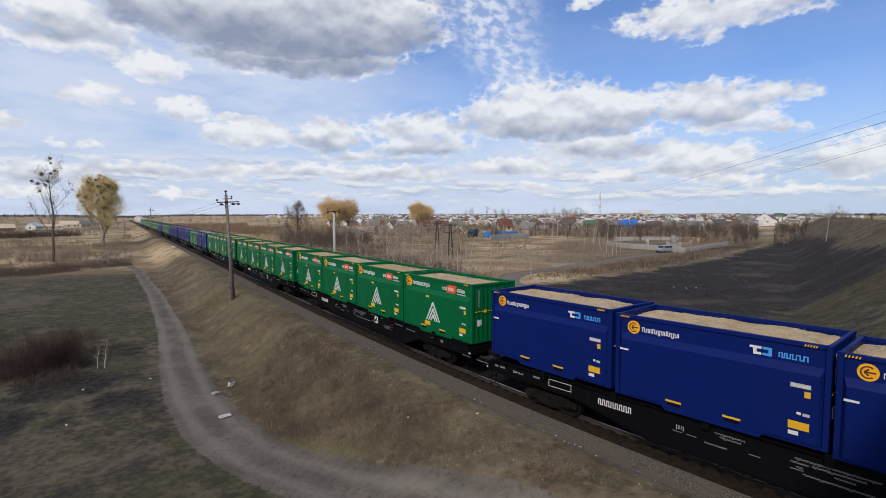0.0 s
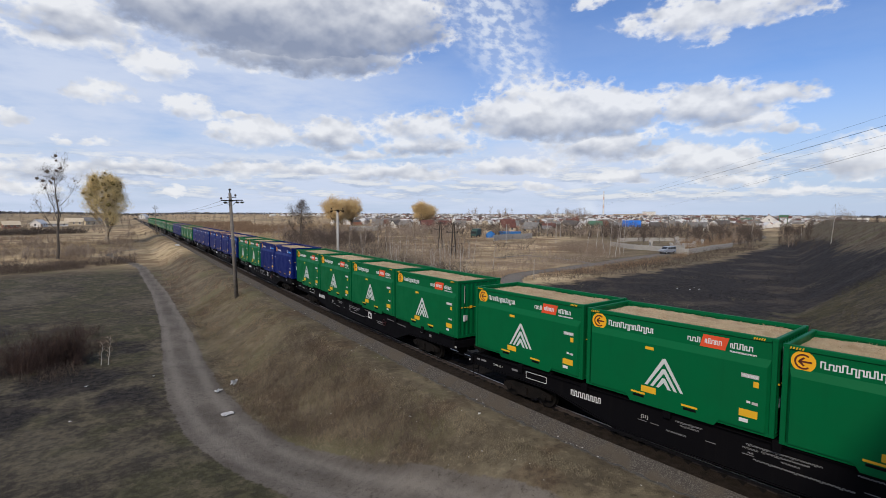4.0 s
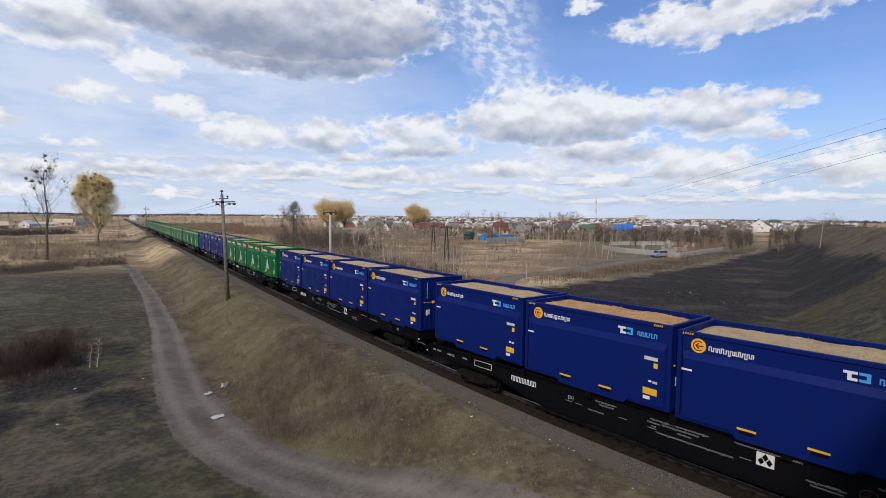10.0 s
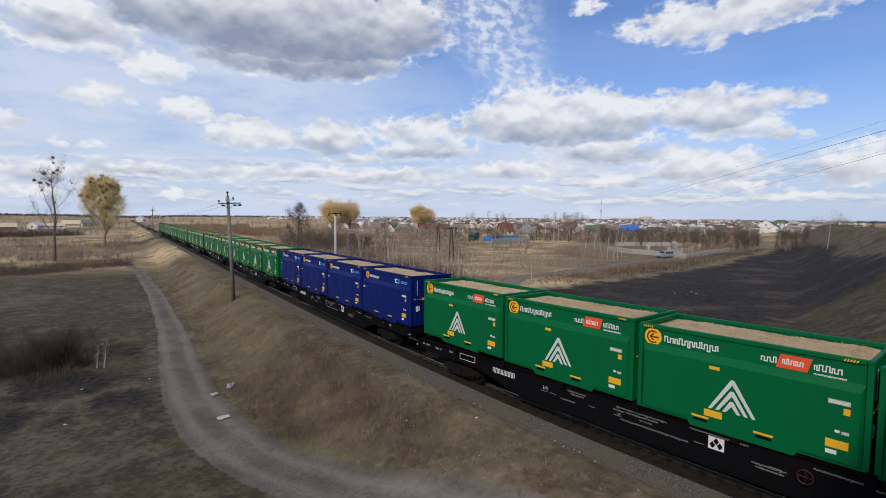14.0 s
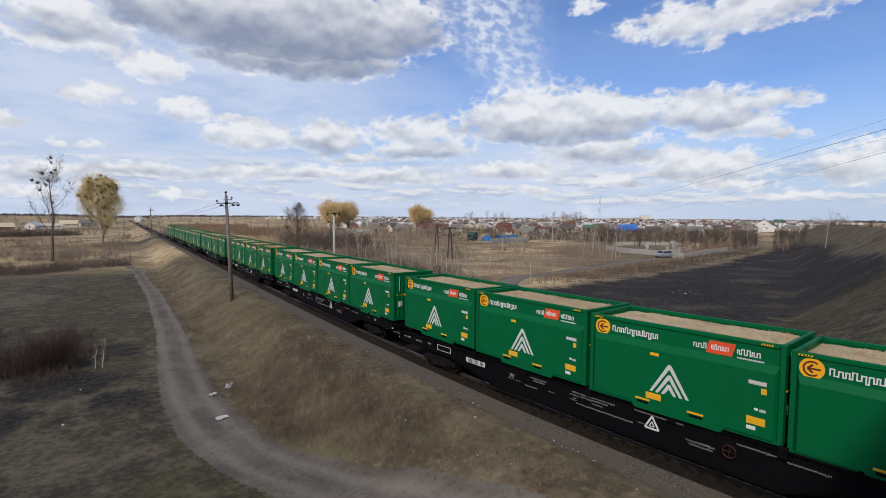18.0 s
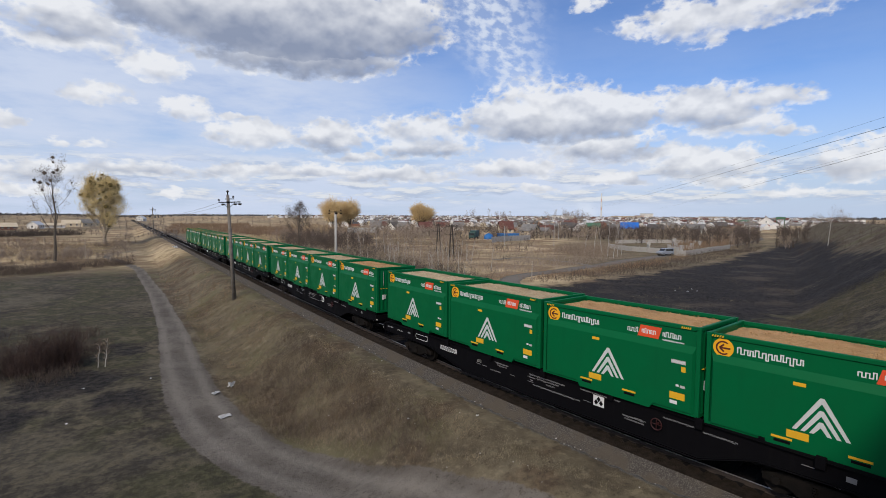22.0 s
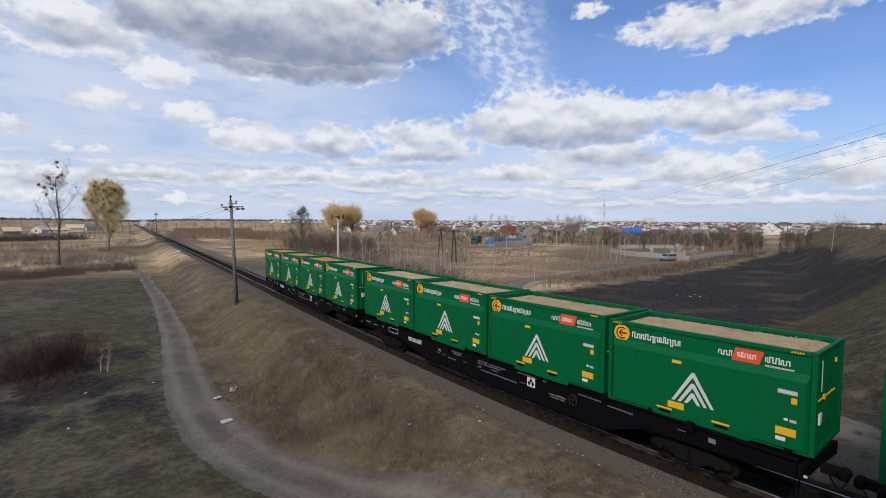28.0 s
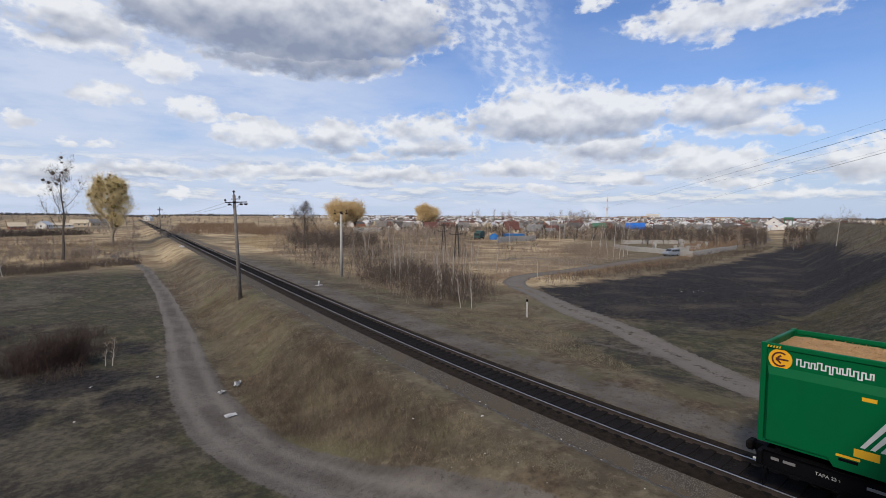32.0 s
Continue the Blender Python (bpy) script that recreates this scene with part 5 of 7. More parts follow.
grass("grass", "short dull grass on the meadow", [(-30, 24), (-14, 16), (-9.0, 14), (-11.4, 24), (-10.8, 34), (-7.2, 56), (-4, 75), (-22, 75), (-40, 50)], 15000, 7, 0.2, 0.03, 0.13, 0.008, MEADOW, 210, 0.7, off_path)
grass("grass", "dry grass beside the railway", [(7.2, 14), (9, 14), (16, 25), (22, 33), (15, 35), (10, 34)], 3000, 6, 0.15, 0.06, 0.25, 0.018, STALK, 220, 0.7, lambda x, y: line_gap(x, y, ROAD)[0] > 1.8)
grass("grass", "straw-coloured grass on the road embankment", [(24, 8), (36, 3), (45, 6), (42, 11), (30, 14), (22, 16)], 2600, 6, 0.2, 0.08, 0.28, 0.012, MEADOW, 230, 0.7)
grass("grass", "tall straw grass past the meadow, coloured as if sunlit", [(-30, 140), (-2, 150), (8, 170), (14, 215), (-40, 200)], 2600, 5, 0.5, 0.1, 0.45, 0.06, STRAW, 240, 0.8)
grass("grass", "long dry grass beyond the railway", [(30, 125), (55, 160), (95, 215), (70, 230), (45, 190)], 2600, 5, 0.5, 0.1, 0.45, 0.06, STRAW, 250, 0.8)
thicket("charred_scrub", "charred stalks standing on the burnt ground", None, 0, 0.05, 0.28, CHAR, 260, 4, 0.02, clumped(scatter([(27, 34), (24, 25), (33, 17), (46, 13), (64, 10), (110, 25), (120, 46), (70, 41), (36, 40)], 420, 261), 12, 0.9, 262), 0.4)
grass("grass", "unburnt tufts left on the burnt ground", [(27, 34), (26, 26), (34, 18), (60, 14), (66, 38), (36, 39)], 22, 90, 0.8, 0.06, 0.25, 0.012, STALK, 270, 0.6)
thicket("scrub", "grey-brown scrub beside the road", [(36, 49), (50, 51.5), (66, 53.5), (84, 56), (80, 62), (62, 66), (48, 60), (38, 56)], 1500, 0.3, 1.4, SCRUBTWIG, 281, 6, 0.03)
thicket("scrub", "bare brush along the crest of the road embankment", [(90, 6), (130, 20), (220, 42), (300, 62), (300, 70), (210, 52), (120, 26)], 700, 0.2, 0.9, DUSK, 282, 8, 0.05)
thicket("scrub", "low grey-brown brush over the field beside the road", None, 0, 0.25, 1.2, SCRUBTWIG, 284, 6, 0.035, clumped(scatter([(38, 60), (60, 59), (88, 68), (104, 98), (84, 135), (62, 118), (46, 84)], 150, 285), 22, 2.4, 286))
thicket("scrub", "low brown brush between the road and the burnt ground", [(37, 41), (55, 38.6), (80, 41), (126, 45.8), (160, 52), (150, 54), (100, 50), (70, 47.5), (50, 46), (38, 45)], 3400, 0.25, 0.95, DUSK, 283, 6, 0.03)
thicket("scrub", "brown brush at the edge of the burnt ground", [(36, 43.5), (52, 42.5), (70, 43.5), (100, 49), (104, 52), (70, 48), (50, 46.5), (37, 46.5)], 1300, 0.3, 1.1, BROWNTWIG, 280, 5, 0.03)


# ---- loose stones along the track ----
def build_stones():
    rng = np.random.default_rng(9)
    ys = rng.uniform(3, 60, 200)
    us = np.where(rng.random(200) < 0.4, -2.1 - rng.gamma(1.0, 0.5, 200), rng.uniform(-7.5, -2.4, 200))
    xs = rails_x(ys) + us
    zs = land(xs, ys)
    verts, faces = [], []
    shape = [(1, 0, 0), (0, 1, 0), (-1, 0, 0), (0, -1, 0), (0, 0, 0.8), (0, 0, -0.6)]
    for x, y, z in zip(xs, ys, zs):
        n, s = len(verts), rng.uniform(0.012, 0.042)
        for p in shape:
            q = np.array(p) * s * rng.uniform(0.7, 1.3, 3)
            verts.append((x + q[0], y + q[1], z + 0.02 + q[2]))
        faces += [(n, n + 1, n + 4), (n + 1, n + 2, n + 4), (n + 2, n + 3, n + 4), (n + 3, n, n + 4), (n + 1, n, n + 5), (n + 2, n + 1, n + 5), (n + 3, n + 2, n + 5), (n, n + 3, n + 5)]
    return tagged(new("loose_stones", raw("loose_stones", verts, faces, CONCRETE)), "loose pale stones along the track shoulder", "stones", kind="stuff")


build_stones()


# ---- the town ----
PLASTER = rough_stuff("white_plaster", (0.62, 0.60, 0.56), (0.72, 0.70, 0.66), (0.54, 0.52, 0.48), 0.8, 0.9, 0.1, 0.01)
CREAM = rough_stuff("cream_plaster", (0.50, 0.42, 0.30), (0.56, 0.48, 0.36), (0.40, 0.33, 0.23), 0.8, 0.9, 0.1, 0.01)
BRICKRED = rough_stuff("brick_wall", (0.26, 0.12, 0.08), (0.32, 0.16, 0.11), (0.18, 0.09, 0.06), 1.2, 0.9, 0.2, 0.01)
BOARD = rough_stuff("grey_boards", (0.16, 0.145, 0.125), (0.23, 0.21, 0.185), (0.11, 0.10, 0.085), 1.5, 0.9, 0.3, 0.01)
ROOFRED = rough_stuff("dark_red_roof", (0.10, 0.040, 0.032), (0.14, 0.058, 0.046), (0.07, 0.032, 0.027), 1.0, 0.7, 0.2, 0.02)
ROOFGREY = rough_stuff("grey_slate_roof", (0.15, 0.145, 0.14), (0.21, 0.205, 0.195), (0.11, 0.105, 0.10), 1.0, 0.85, 0.2, 0.02)
ROOFWHITE = paint("pale_metal_roof", (0.55, 0.56, 0.57), (0.3, 0.3, 0.29), 0.5, 0.2, 0.3)
ROOFDARK = rough_stuff("dark_roof", (0.075, 0.070, 0.066), (0.11, 0.10, 0.095), (0.05, 0.047, 0.045), 1.0, 0.8, 0.2, 0.02)
ROOFBLUE = paint("blue_metal_roof", (0.015, 0.14, 0.52), (0.02, 0.10, 0.3), 0.4, 0.1, 0.3)
ROOFGREEN = paint("green_metal_roof", (0.06, 0.15, 0.09), (0.05, 0.10, 0.07), 0.5, 0.1, 0.3)
TARP = paint("blue_tarpaulin", (0.02, 0.13, 0.36), (0.02, 0.08, 0.2), 0.6, 0.2, 0.5)
TEAL = paint("teal_lorry_paint", (0.03, 0.075, 0.07), (0.03, 0.05, 0.05), 0.5, 0.2, 0.5)
PINK = rough_stuff("pinkish_wall", (0.50, 0.36, 0.31), (0.56, 0.42, 0.37), (0.42, 0.30, 0.26), 0.3, 0.9, 0.1, 0.01)
# walls of the farthest blocks: grey lightened and blued to carry haze
PALEWALL = rough_stuff("haze_tinted_panel_wall", (0.36, 0.38, 0.42), (0.42, 0.44, 0.48), (0.30, 0.32, 0.36), 0.2, 0.9, 0.1, 0.01)
SLAB = rough_stuff("grey_concrete_slab", (0.34, 0.325, 0.30), (0.41, 0.395, 0.365), (0.26, 0.25, 0.23), 0.8, 0.9, 0.2, 0.01)


def build_house(x, y, turn, w, d, h, rise, wall, roof, windows=3, label="", chimney=True, panes=True):
    """A gabled house: walls, a roof in two slopes with eaves, windows, door and chimney. Its ridge runs along its width."""
    t = new("house")
    bm = bmesh.new()
    prism(bm, [(-d / 2, -0.4), (d / 2, -0.4), (d / 2, h), (0, h + rise - 0.12), (-d / 2, h)], "x", -w / 2, w / 2)
    part("wall", bm, wall, t)
    for s in (-1, 1):
        over = 0.45
        k = rise / (d / 2)
        bm = bmesh.new()
        prism(bm, [(0, h + rise), (s * (d / 2 + over), h - over * k), (s * (d / 2 + over), h - over * k + 0.16), (0, h + rise + 0.18)], "x", -w / 2 - over, w / 2 + over)
        part("roof_slope", bm, roof, t)
    for i in range(windows):
        wx = -w / 2 + w * (i + 0.5) / windows
        o = part("window", boxed(wx - 0.62, wx + 0.62, -d / 2 - 0.05, -d / 2 + 0.02, 0.95, 2.25), PLASTER if panes else GLASS, t)
        if not panes:
            continue
        part("pane", boxed(wx - 0.50, wx - 0.04, -d / 2 - 0.065, -d / 2 - 0.045, 1.06, 2.14), GLASS, o)
        part("pane", boxed(wx + 0.04, wx + 0.50, -d / 2 - 0.065, -d / 2 - 0.045, 1.06, 2.14), GLASS, o)
    for s in (-1, 1) if panes else ():
        o = part("window", boxed(min(s * (w / 2 - 0.02), s * (w / 2 + 0.05)), max(s * (w / 2 - 0.02), s * (w / 2 + 0.05)), -0.6, 0.6, h * 0.35, h * 0.35 + 1.3), PLASTER, t)
        part("pane", boxed(min(s * (w / 2 + 0.045), s * (w / 2 + 0.065)), max(s * (w / 2 + 0.045), s * (w / 2 + 0.065)), -0.48, 0.48, h * 0.35 + 0.1, h * 0.35 + 1.2), GLASS, o)
        if rise > 2.2:
            o = part("attic_window", boxed(min(s * (w / 2 - 0.02), s * (w / 2 + 0.05)), max(s * (w / 2 - 0.02), s * (w / 2 + 0.05)), -0.5, 0.5, h + 0.4, h + 1.4), GLASS, t)
    if chimney:
        part("chimney", boxed(w * 0.2, w * 0.2 + 0.55, 0.3, 0.85, h + rise * 0.5, h + rise + 0.7), BRICKRED, t)
    t.matrix_basis = at(x, y, 0, turn)
    return tagged(t, label, "house", "houses of the town")


# the houses that stand out: place, turn, width, depth, wall height, roof rise, materials
HOUSES = [
    (160, 268, -40, 9, 8, 2.8, 4.2, PLASTER, ROOFGREY, "small white gabled house with a pale grey roof"),
    (166, 226, -30, 10, 8, 2.6, 4.0, PLASTER, ROOFRED, "white house under a steep dark red roof"),
    (182, 179, -35, 9.5, 8, 3.0, 4.6, CREAM, ROOFRED, "cream house under a steep dark red roof"),
    (176, 158, -75, 10, 9, 2.6, 3.6, CREAM, ROOFGREY, "low cream house with a broad grey roof"),
    (187, 160, -50, 12, 8, 2.2, 1.8, BOARD, ROOFGREY, "long low grey farm shed"),
    (250, 147, -60, 12.5, 9, 3.2, 3.8, PLASTER, ROOFBLUE, "two-storey white house with a bright blue metal roof"),
    (252, 133, -60, 10, 9, 3.0, 3.0, BOARD, ROOFDARK, "brown boarded house with a dark roof"),
    (453, 139, 17, 19, 15, 5.4, 6.4, PLASTER, ROOFRED, "white gabled house with a red-brown roof"),
    (296, 134, -62, 10, 9, 2.8, 2.8, BOARD, ROOFGREY, "weathered house with a grey roof"),
    (382, 150, -70, 18, 12, 3.0, 3.6, BOARD, ROOFDARK, "long low house with a dark roof"),
    (267, 181, -50, 11, 8, 3.0, 3.2, CREAM, ROOFGREEN, "cream house with a dull green roof"),
    (256, 160, -55, 9, 8, 2.6, 3.0, PLASTER, ROOFGREY, "white cottage with a grey roof"),
]
BACK_HOUSES = [
    (272, 140, -60, 9, 8, 2.6, 2.4, BOARD, ROOFGREY, "grey boarded cottage with slate roof"),
    (466, 165, -72, 14, 11, 2.6, 2.8, BRICKRED, ROOFRED, "red brick house with a red roof"),
    (556, 190, -72, 13, 11, 4.6, 2.4, CREAM, ROOFGREEN, "tall house with a green metal roof"),
    (237, 191, -50, 10, 8, 2.8, 2.8, PLASTER, ROOFGREY, "white cottage with a slate roof"),
    (321, 236, -52, 13, 10, 3.4, 3.6, PLASTER, ROOFRED, "white house with a dark red roof"),
    (215, 205, -45, 10, 8, 3.0, 3.2, BRICKRED, ROOFGREY, "brick cottage with a grey roof"),
    (200, 235, -40, 9, 8, 2.6, 3.4, PLASTER, ROOFGREY, "white cottage with a grey roof"),
    (205, 170, -45, 9, 7, 2.4, 2.6, PLASTER, ROOFRED, "low white cottage with a red roof"),
    (410, 136, -72, 12, 10, 2.8, 2.8, BOARD, ROOFDARK, "dark house with a low roof"),
    (440, 150, -72, 12, 10, 2.8, 3.0, CREAM, ROOFGREY, "cream cottage with a slate roof"),
]
for x, y, turn, w, d, h, rise, wall, roof, label in HOUSES + BACK_HOUSES:
    build_house(x, y, turn, w * 0.72, d * 0.85, h * 0.88, rise * 0.80, wall, roof, 2, label)


def build_far_houses():
    """Rows of houses farther into the town."""
    rnd = random.Random(77)
    looks = [(PLASTER, ROOFGREY, "white house with a grey roof"), (PLASTER, ROOFWHITE, "white house with a pale metal roof"), (PLASTER, ROOFRED, "white house with a red roof"), (CREAM, ROOFGREY, "cream house with a grey roof"), (BRICKRED, ROOFRED, "brick house with a dark red roof"), (PLASTER, ROOFDARK, "white house with a dark roof"), (CREAM, ROOFRED, "cream house with a red roof")]
    made = []
    for k, (wall, roof, label) in enumerate(looks):
        made.append(build_house(330 + 26 * k, 265 + 14 * k, -70 + 23 * k, 6.4 + 0.7 * (k % 3), 5.8, 2.4, 2.6, wall, roof, 2, label + " among gardens", False, panes=False))
    for k in range(90):
        az = radians(rnd.uniform(33, 79))
        r = 310 + 860 * rnd.random() ** 1.1
        x, y = -17 + r * math.sin(az), r * math.cos(az)
        if line_gap(np.array(x), np.array(y), CREST)[0] < 40:
            continue
        ob = copy_thing(rnd.choice(made), at(x, y, 0, rnd.uniform(-120, 10)))


def build_far_roofs():
    """The town's far quarters: many small gabled houses, joined."""
    rnd = random.Random(91)
    looks = [(PLASTER, ROOFGREY), (PLASTER, ROOFWHITE), (PLASTER, ROOFRED), (CREAM, ROOFGREY), (BRICKRED, ROOFDARK)]
    verts, faces = [[] for _ in looks], [[] for _ in looks]
    slots = [[] for _ in looks]
    for _ in range(1900):
        a, r = radians(rnd.uniform(22, 80)), 420 + 1500 * rnd.random() ** 1.3
        x, y = -17 + r * math.sin(a), r * math.cos(a)
        if line_gap(np.array(x), np.array(y), CREST)[0] < 40 or abs(x - rails_x(np.array(y))) < 60 or (a < 0.5 and r < 1000):
            continue
        k = rnd.choice((0, 0, 1, 1, 1, 2, 3, 4))
        w, d, h, e, t = rnd.uniform(2.4, 4.6), rnd.uniform(2.2, 3.4), rnd.uniform(1.8, 3.2), rnd.uniform(1.2, 2.8), rnd.uniform(0, 3.1)
        c, s, z = math.cos(t), math.sin(t), float(land(np.array(x), np.array(y)))
        n = len(verts[k])
        for sx in (-1, 1):
            for q, up in ((-d, -0.5), (d, -0.5), (d, h), (0, h + e), (-d, h)):
                verts[k].append((x + sx * w * c - q * s, y + sx * w * s + q * c, z + up))
        faces[k] += [(n, n + 4, n + 3, n + 2, n + 1), (n + 5, n + 6, n + 7, n + 8, n + 9), (n, n + 5, n + 9, n + 4), (n + 1, n + 2, n + 7, n + 6), (n + 2, n + 3, n + 8, n + 7), (n + 3, n + 4, n + 9, n + 8)]
        slots[k] += [0, 0, 0, 0, 1, 1]
    for k, (wall, roof) in enumerate(looks):
        me = raw("far_houses", verts[k], faces[k], wall, roof)
        me.polygons.foreach_set("material_index", slots[k])
        tagged(new("far_houses", me), "small gabled houses of the far town quarters", "houses", kind="stuff")


build_far_houses()
build_far_roofs()


def build_block(x, y, turn, w, d, h, wall, label, roof=None):
    """A far apartment block or works building with rows of windows."""
    t = new("apartment_building")
    part("wall", boxed(-w / 2, w / 2, -d / 2, d / 2, -0.5, h), wall, t)
    part("roof", boxed(-w / 2 - 0.3, w / 2 + 0.3, -d / 2 - 0.3, d / 2 + 0.3, h + 0.004, h + 0.5), roof or ROOFGREY, t)
    for f in range(max(1, int(h / 3))):
        part("window_band", boxed(-w / 2 + 1, w / 2 - 1, -d / 2 - 0.06, -d / 2 + 0.05, 1.3 + 3 * f, 2.1 + 3 * f), ROOFGREY, t)
    t.matrix_basis = at(x, y, 0, turn)
    return tagged(t, label, "building", "large buildings of the town")


for x, y, turn, w, d, h, wall, label in (
    (1330, 690, -62, 42, 14, 22, PLASTER, "far white apartment tower"), (1290, 690, -62, 30, 14, 13, PINK, "far pinkish apartment block"),
    (1200, 680, -60, 90, 16, 10, CREAM, "long far cream apartment block"), (1120, 690, -58, 80, 16, 7, PINK, "long far pinkish block"),
    (1450, 560, -68, 90, 18, 10, CREAM, "long far pale block"), (900, 660, -52, 60, 15, 12, PLASTER, "far white works hall"),
    (640, 2500, -14, 50, 16, 11, PALEWALL, "far grey apartment block"), (700, 2520, -15, 26, 16, 14, PALEWALL, "far grey apartment tower"),
    (790, 2500, -17, 50, 16, 9, PALEWALL, "far grey apartment block"), (560, 2450, -13, 30, 16, 9, PALEWALL, "far white building behind trees"),
    (593.6, 107.4, -80, 22, 14, 11.6, PLASTER, "low white hall beyond the road embankment"),
    (560, 165, -75, 90, 22, 5.5, PLASTER, "long low white flat-roofed hall"),
):
    build_block(x, y, turn, w * 0.8, d, h * 0.62, wall, label)


# a green canopy on tall posts beside the white house
canopy = new("canopy")
part("roof", boxed(-3.2, 3.2, -2.2, 2.2, 8.0, 9.8, 0.15), ROOFGREEN, canopy)
for x in (-2.6, 2.6):
    for y in (-1.7, 1.7):
        part("post", tube(bmesh.new(), (x, y, -0.4), (x, y, 8.05), 0.28, n=8), ROOFGREEN, canopy)
canopy.matrix_basis = at(459, 130.5, 0, -74)
tagged(canopy, "green steel canopy on four tall posts", "canopy")


# farm buildings across the meadow
for x, y, turn, w, d, h, rise, wall, roof, label in (
    (-15, 395, 8, 8, 6, 2.2, 2.0, BRICKRED, CREAM, "small tan farm house across the meadow"), (-1, 420, 65, 9, 6, 2.6, 2.2, PLASTER, ROOFWHITE, "white farm building across the meadow"),
    (9, 440, 5, 13, 6, 2.0, 1.4, PLASTER, CREAM, "long cream farm building across the meadow"), (22, 470, -12, 11, 7, 2.8, 2.4, CREAM, CREAM, "cream farm building with a cream roof"),
    (34, 480, 20, 12, 7, 3.2, 2.4, CREAM, ROOFGREY, "cream farm shed with a grey roof"), (120, 760, 60, 12, 9, 3.6, 3.4, PLASTER, ROOFWHITE, "white gabled house far down the railway"),
):
    build_house(x, y, turn, w, d, h, rise, wall, roof, 3, label, False)


BAND = paint("faded_red_band", (0.56, 0.42, 0.39), (0.4, 0.3, 0.28), 0.6, 0.2)


def build_chimney(x, y, h):
    t = new("striped_mast")
    for k in range(9):
        part("section", tube(bmesh.new(), (0, 0, h * k / 9), (0, 0, h * (k + 1) / 9), 2.5 * (1 - 0.05 * k), 2.5 * (1 - 0.05 * (k + 1)), 10), BAND if k in (3, 6) else WHITE, t)
    t.matrix_basis = at(x, y, 0.3)
    return tagged(t, "tall thin white chimney with red bands far off", "chimney")


build_chimney(1161, 727, 66)


def build_wall_run(points, h, label):
    """A fence of concrete panels between posts."""
    f = new("concrete_fence")
    for (ax, ay), (bx, by) in zip(points, points[1:]):
        n = max(1, round(math.hypot(bx - ax, by - ay) / 2.6))
        turn = math.degrees(math.atan2(by - ay, bx - ax))
        step = math.hypot(bx - ax, by - ay) / n
        for i in range(n):
            x, y = ax + (bx - ax) * (i + 0.5) / n, ay + (by - ay) * (i + 0.5) / n
            z = float(land(np.array(x), np.array(y)))
            o = part("panel", boxed(-step / 2 + 0.08, step / 2 - 0.08, -0.05, 0.05, -0.3, h - 0.1, 0.02), SLAB, f)
            o.matrix_basis = pose(x, y, z, 0, 0, turn)
            x, y = ax + (bx - ax) * i / n, ay + (by - ay) * i / n
            o = part("post", boxed(-0.09, 0.09, -0.1, 0.1, -0.3, h, 0.02), SLAB, f)
            o.matrix_basis = pose(x, y, z, 0, 0, turn)
    return tagged(f, label, "fence")


build_wall_run([(115.5, 79.1), (106.3, 66.8), (99.8, 50.4), (118.4, 52.1), (141.6, 55.9)], 1.35, "pale grey concrete panel fence round a yard")
build_wall_run([(107.1, 117.8), (121, 122), (135.3, 124.3)], 2.0, "grey concrete panel fence by the lorry")
build_wall_run([(138.5, 90), (150, 83), (163, 72)], 1.3, "pale grey fence behind the yard")

# unfinished walls inside the yard
for x, y, turn, w, h in ((125, 72, 30, 9, 1.7), (130, 64, -20, 7, 1.8), (137, 70, 30, 6, 2.6), (120, 62, 60, 6, 1.5), (146, 66, 20, 10, 1.7)):
    t = new("unfinished_wall")
    part("base", boxed(-w / 2, w / 2, -0.2, 0.2, -0.3, h * 0.6), SLAB, t)
    part("pier", boxed(-w / 2, -w / 2 + 0.8, -0.3, 0.3, h * 0.6 + 0.004, h), SLAB, t)
    part("pier", boxed(w / 2 - 0.8, w / 2, -0.3, 0.3, h * 0.6 + 0.004, h * 0.9), SLAB, t)
    t.matrix_basis = at(x, y, 0, turn)
    tagged(t, "unfinished grey block wall in a yard", "wall", "unfinished walls")


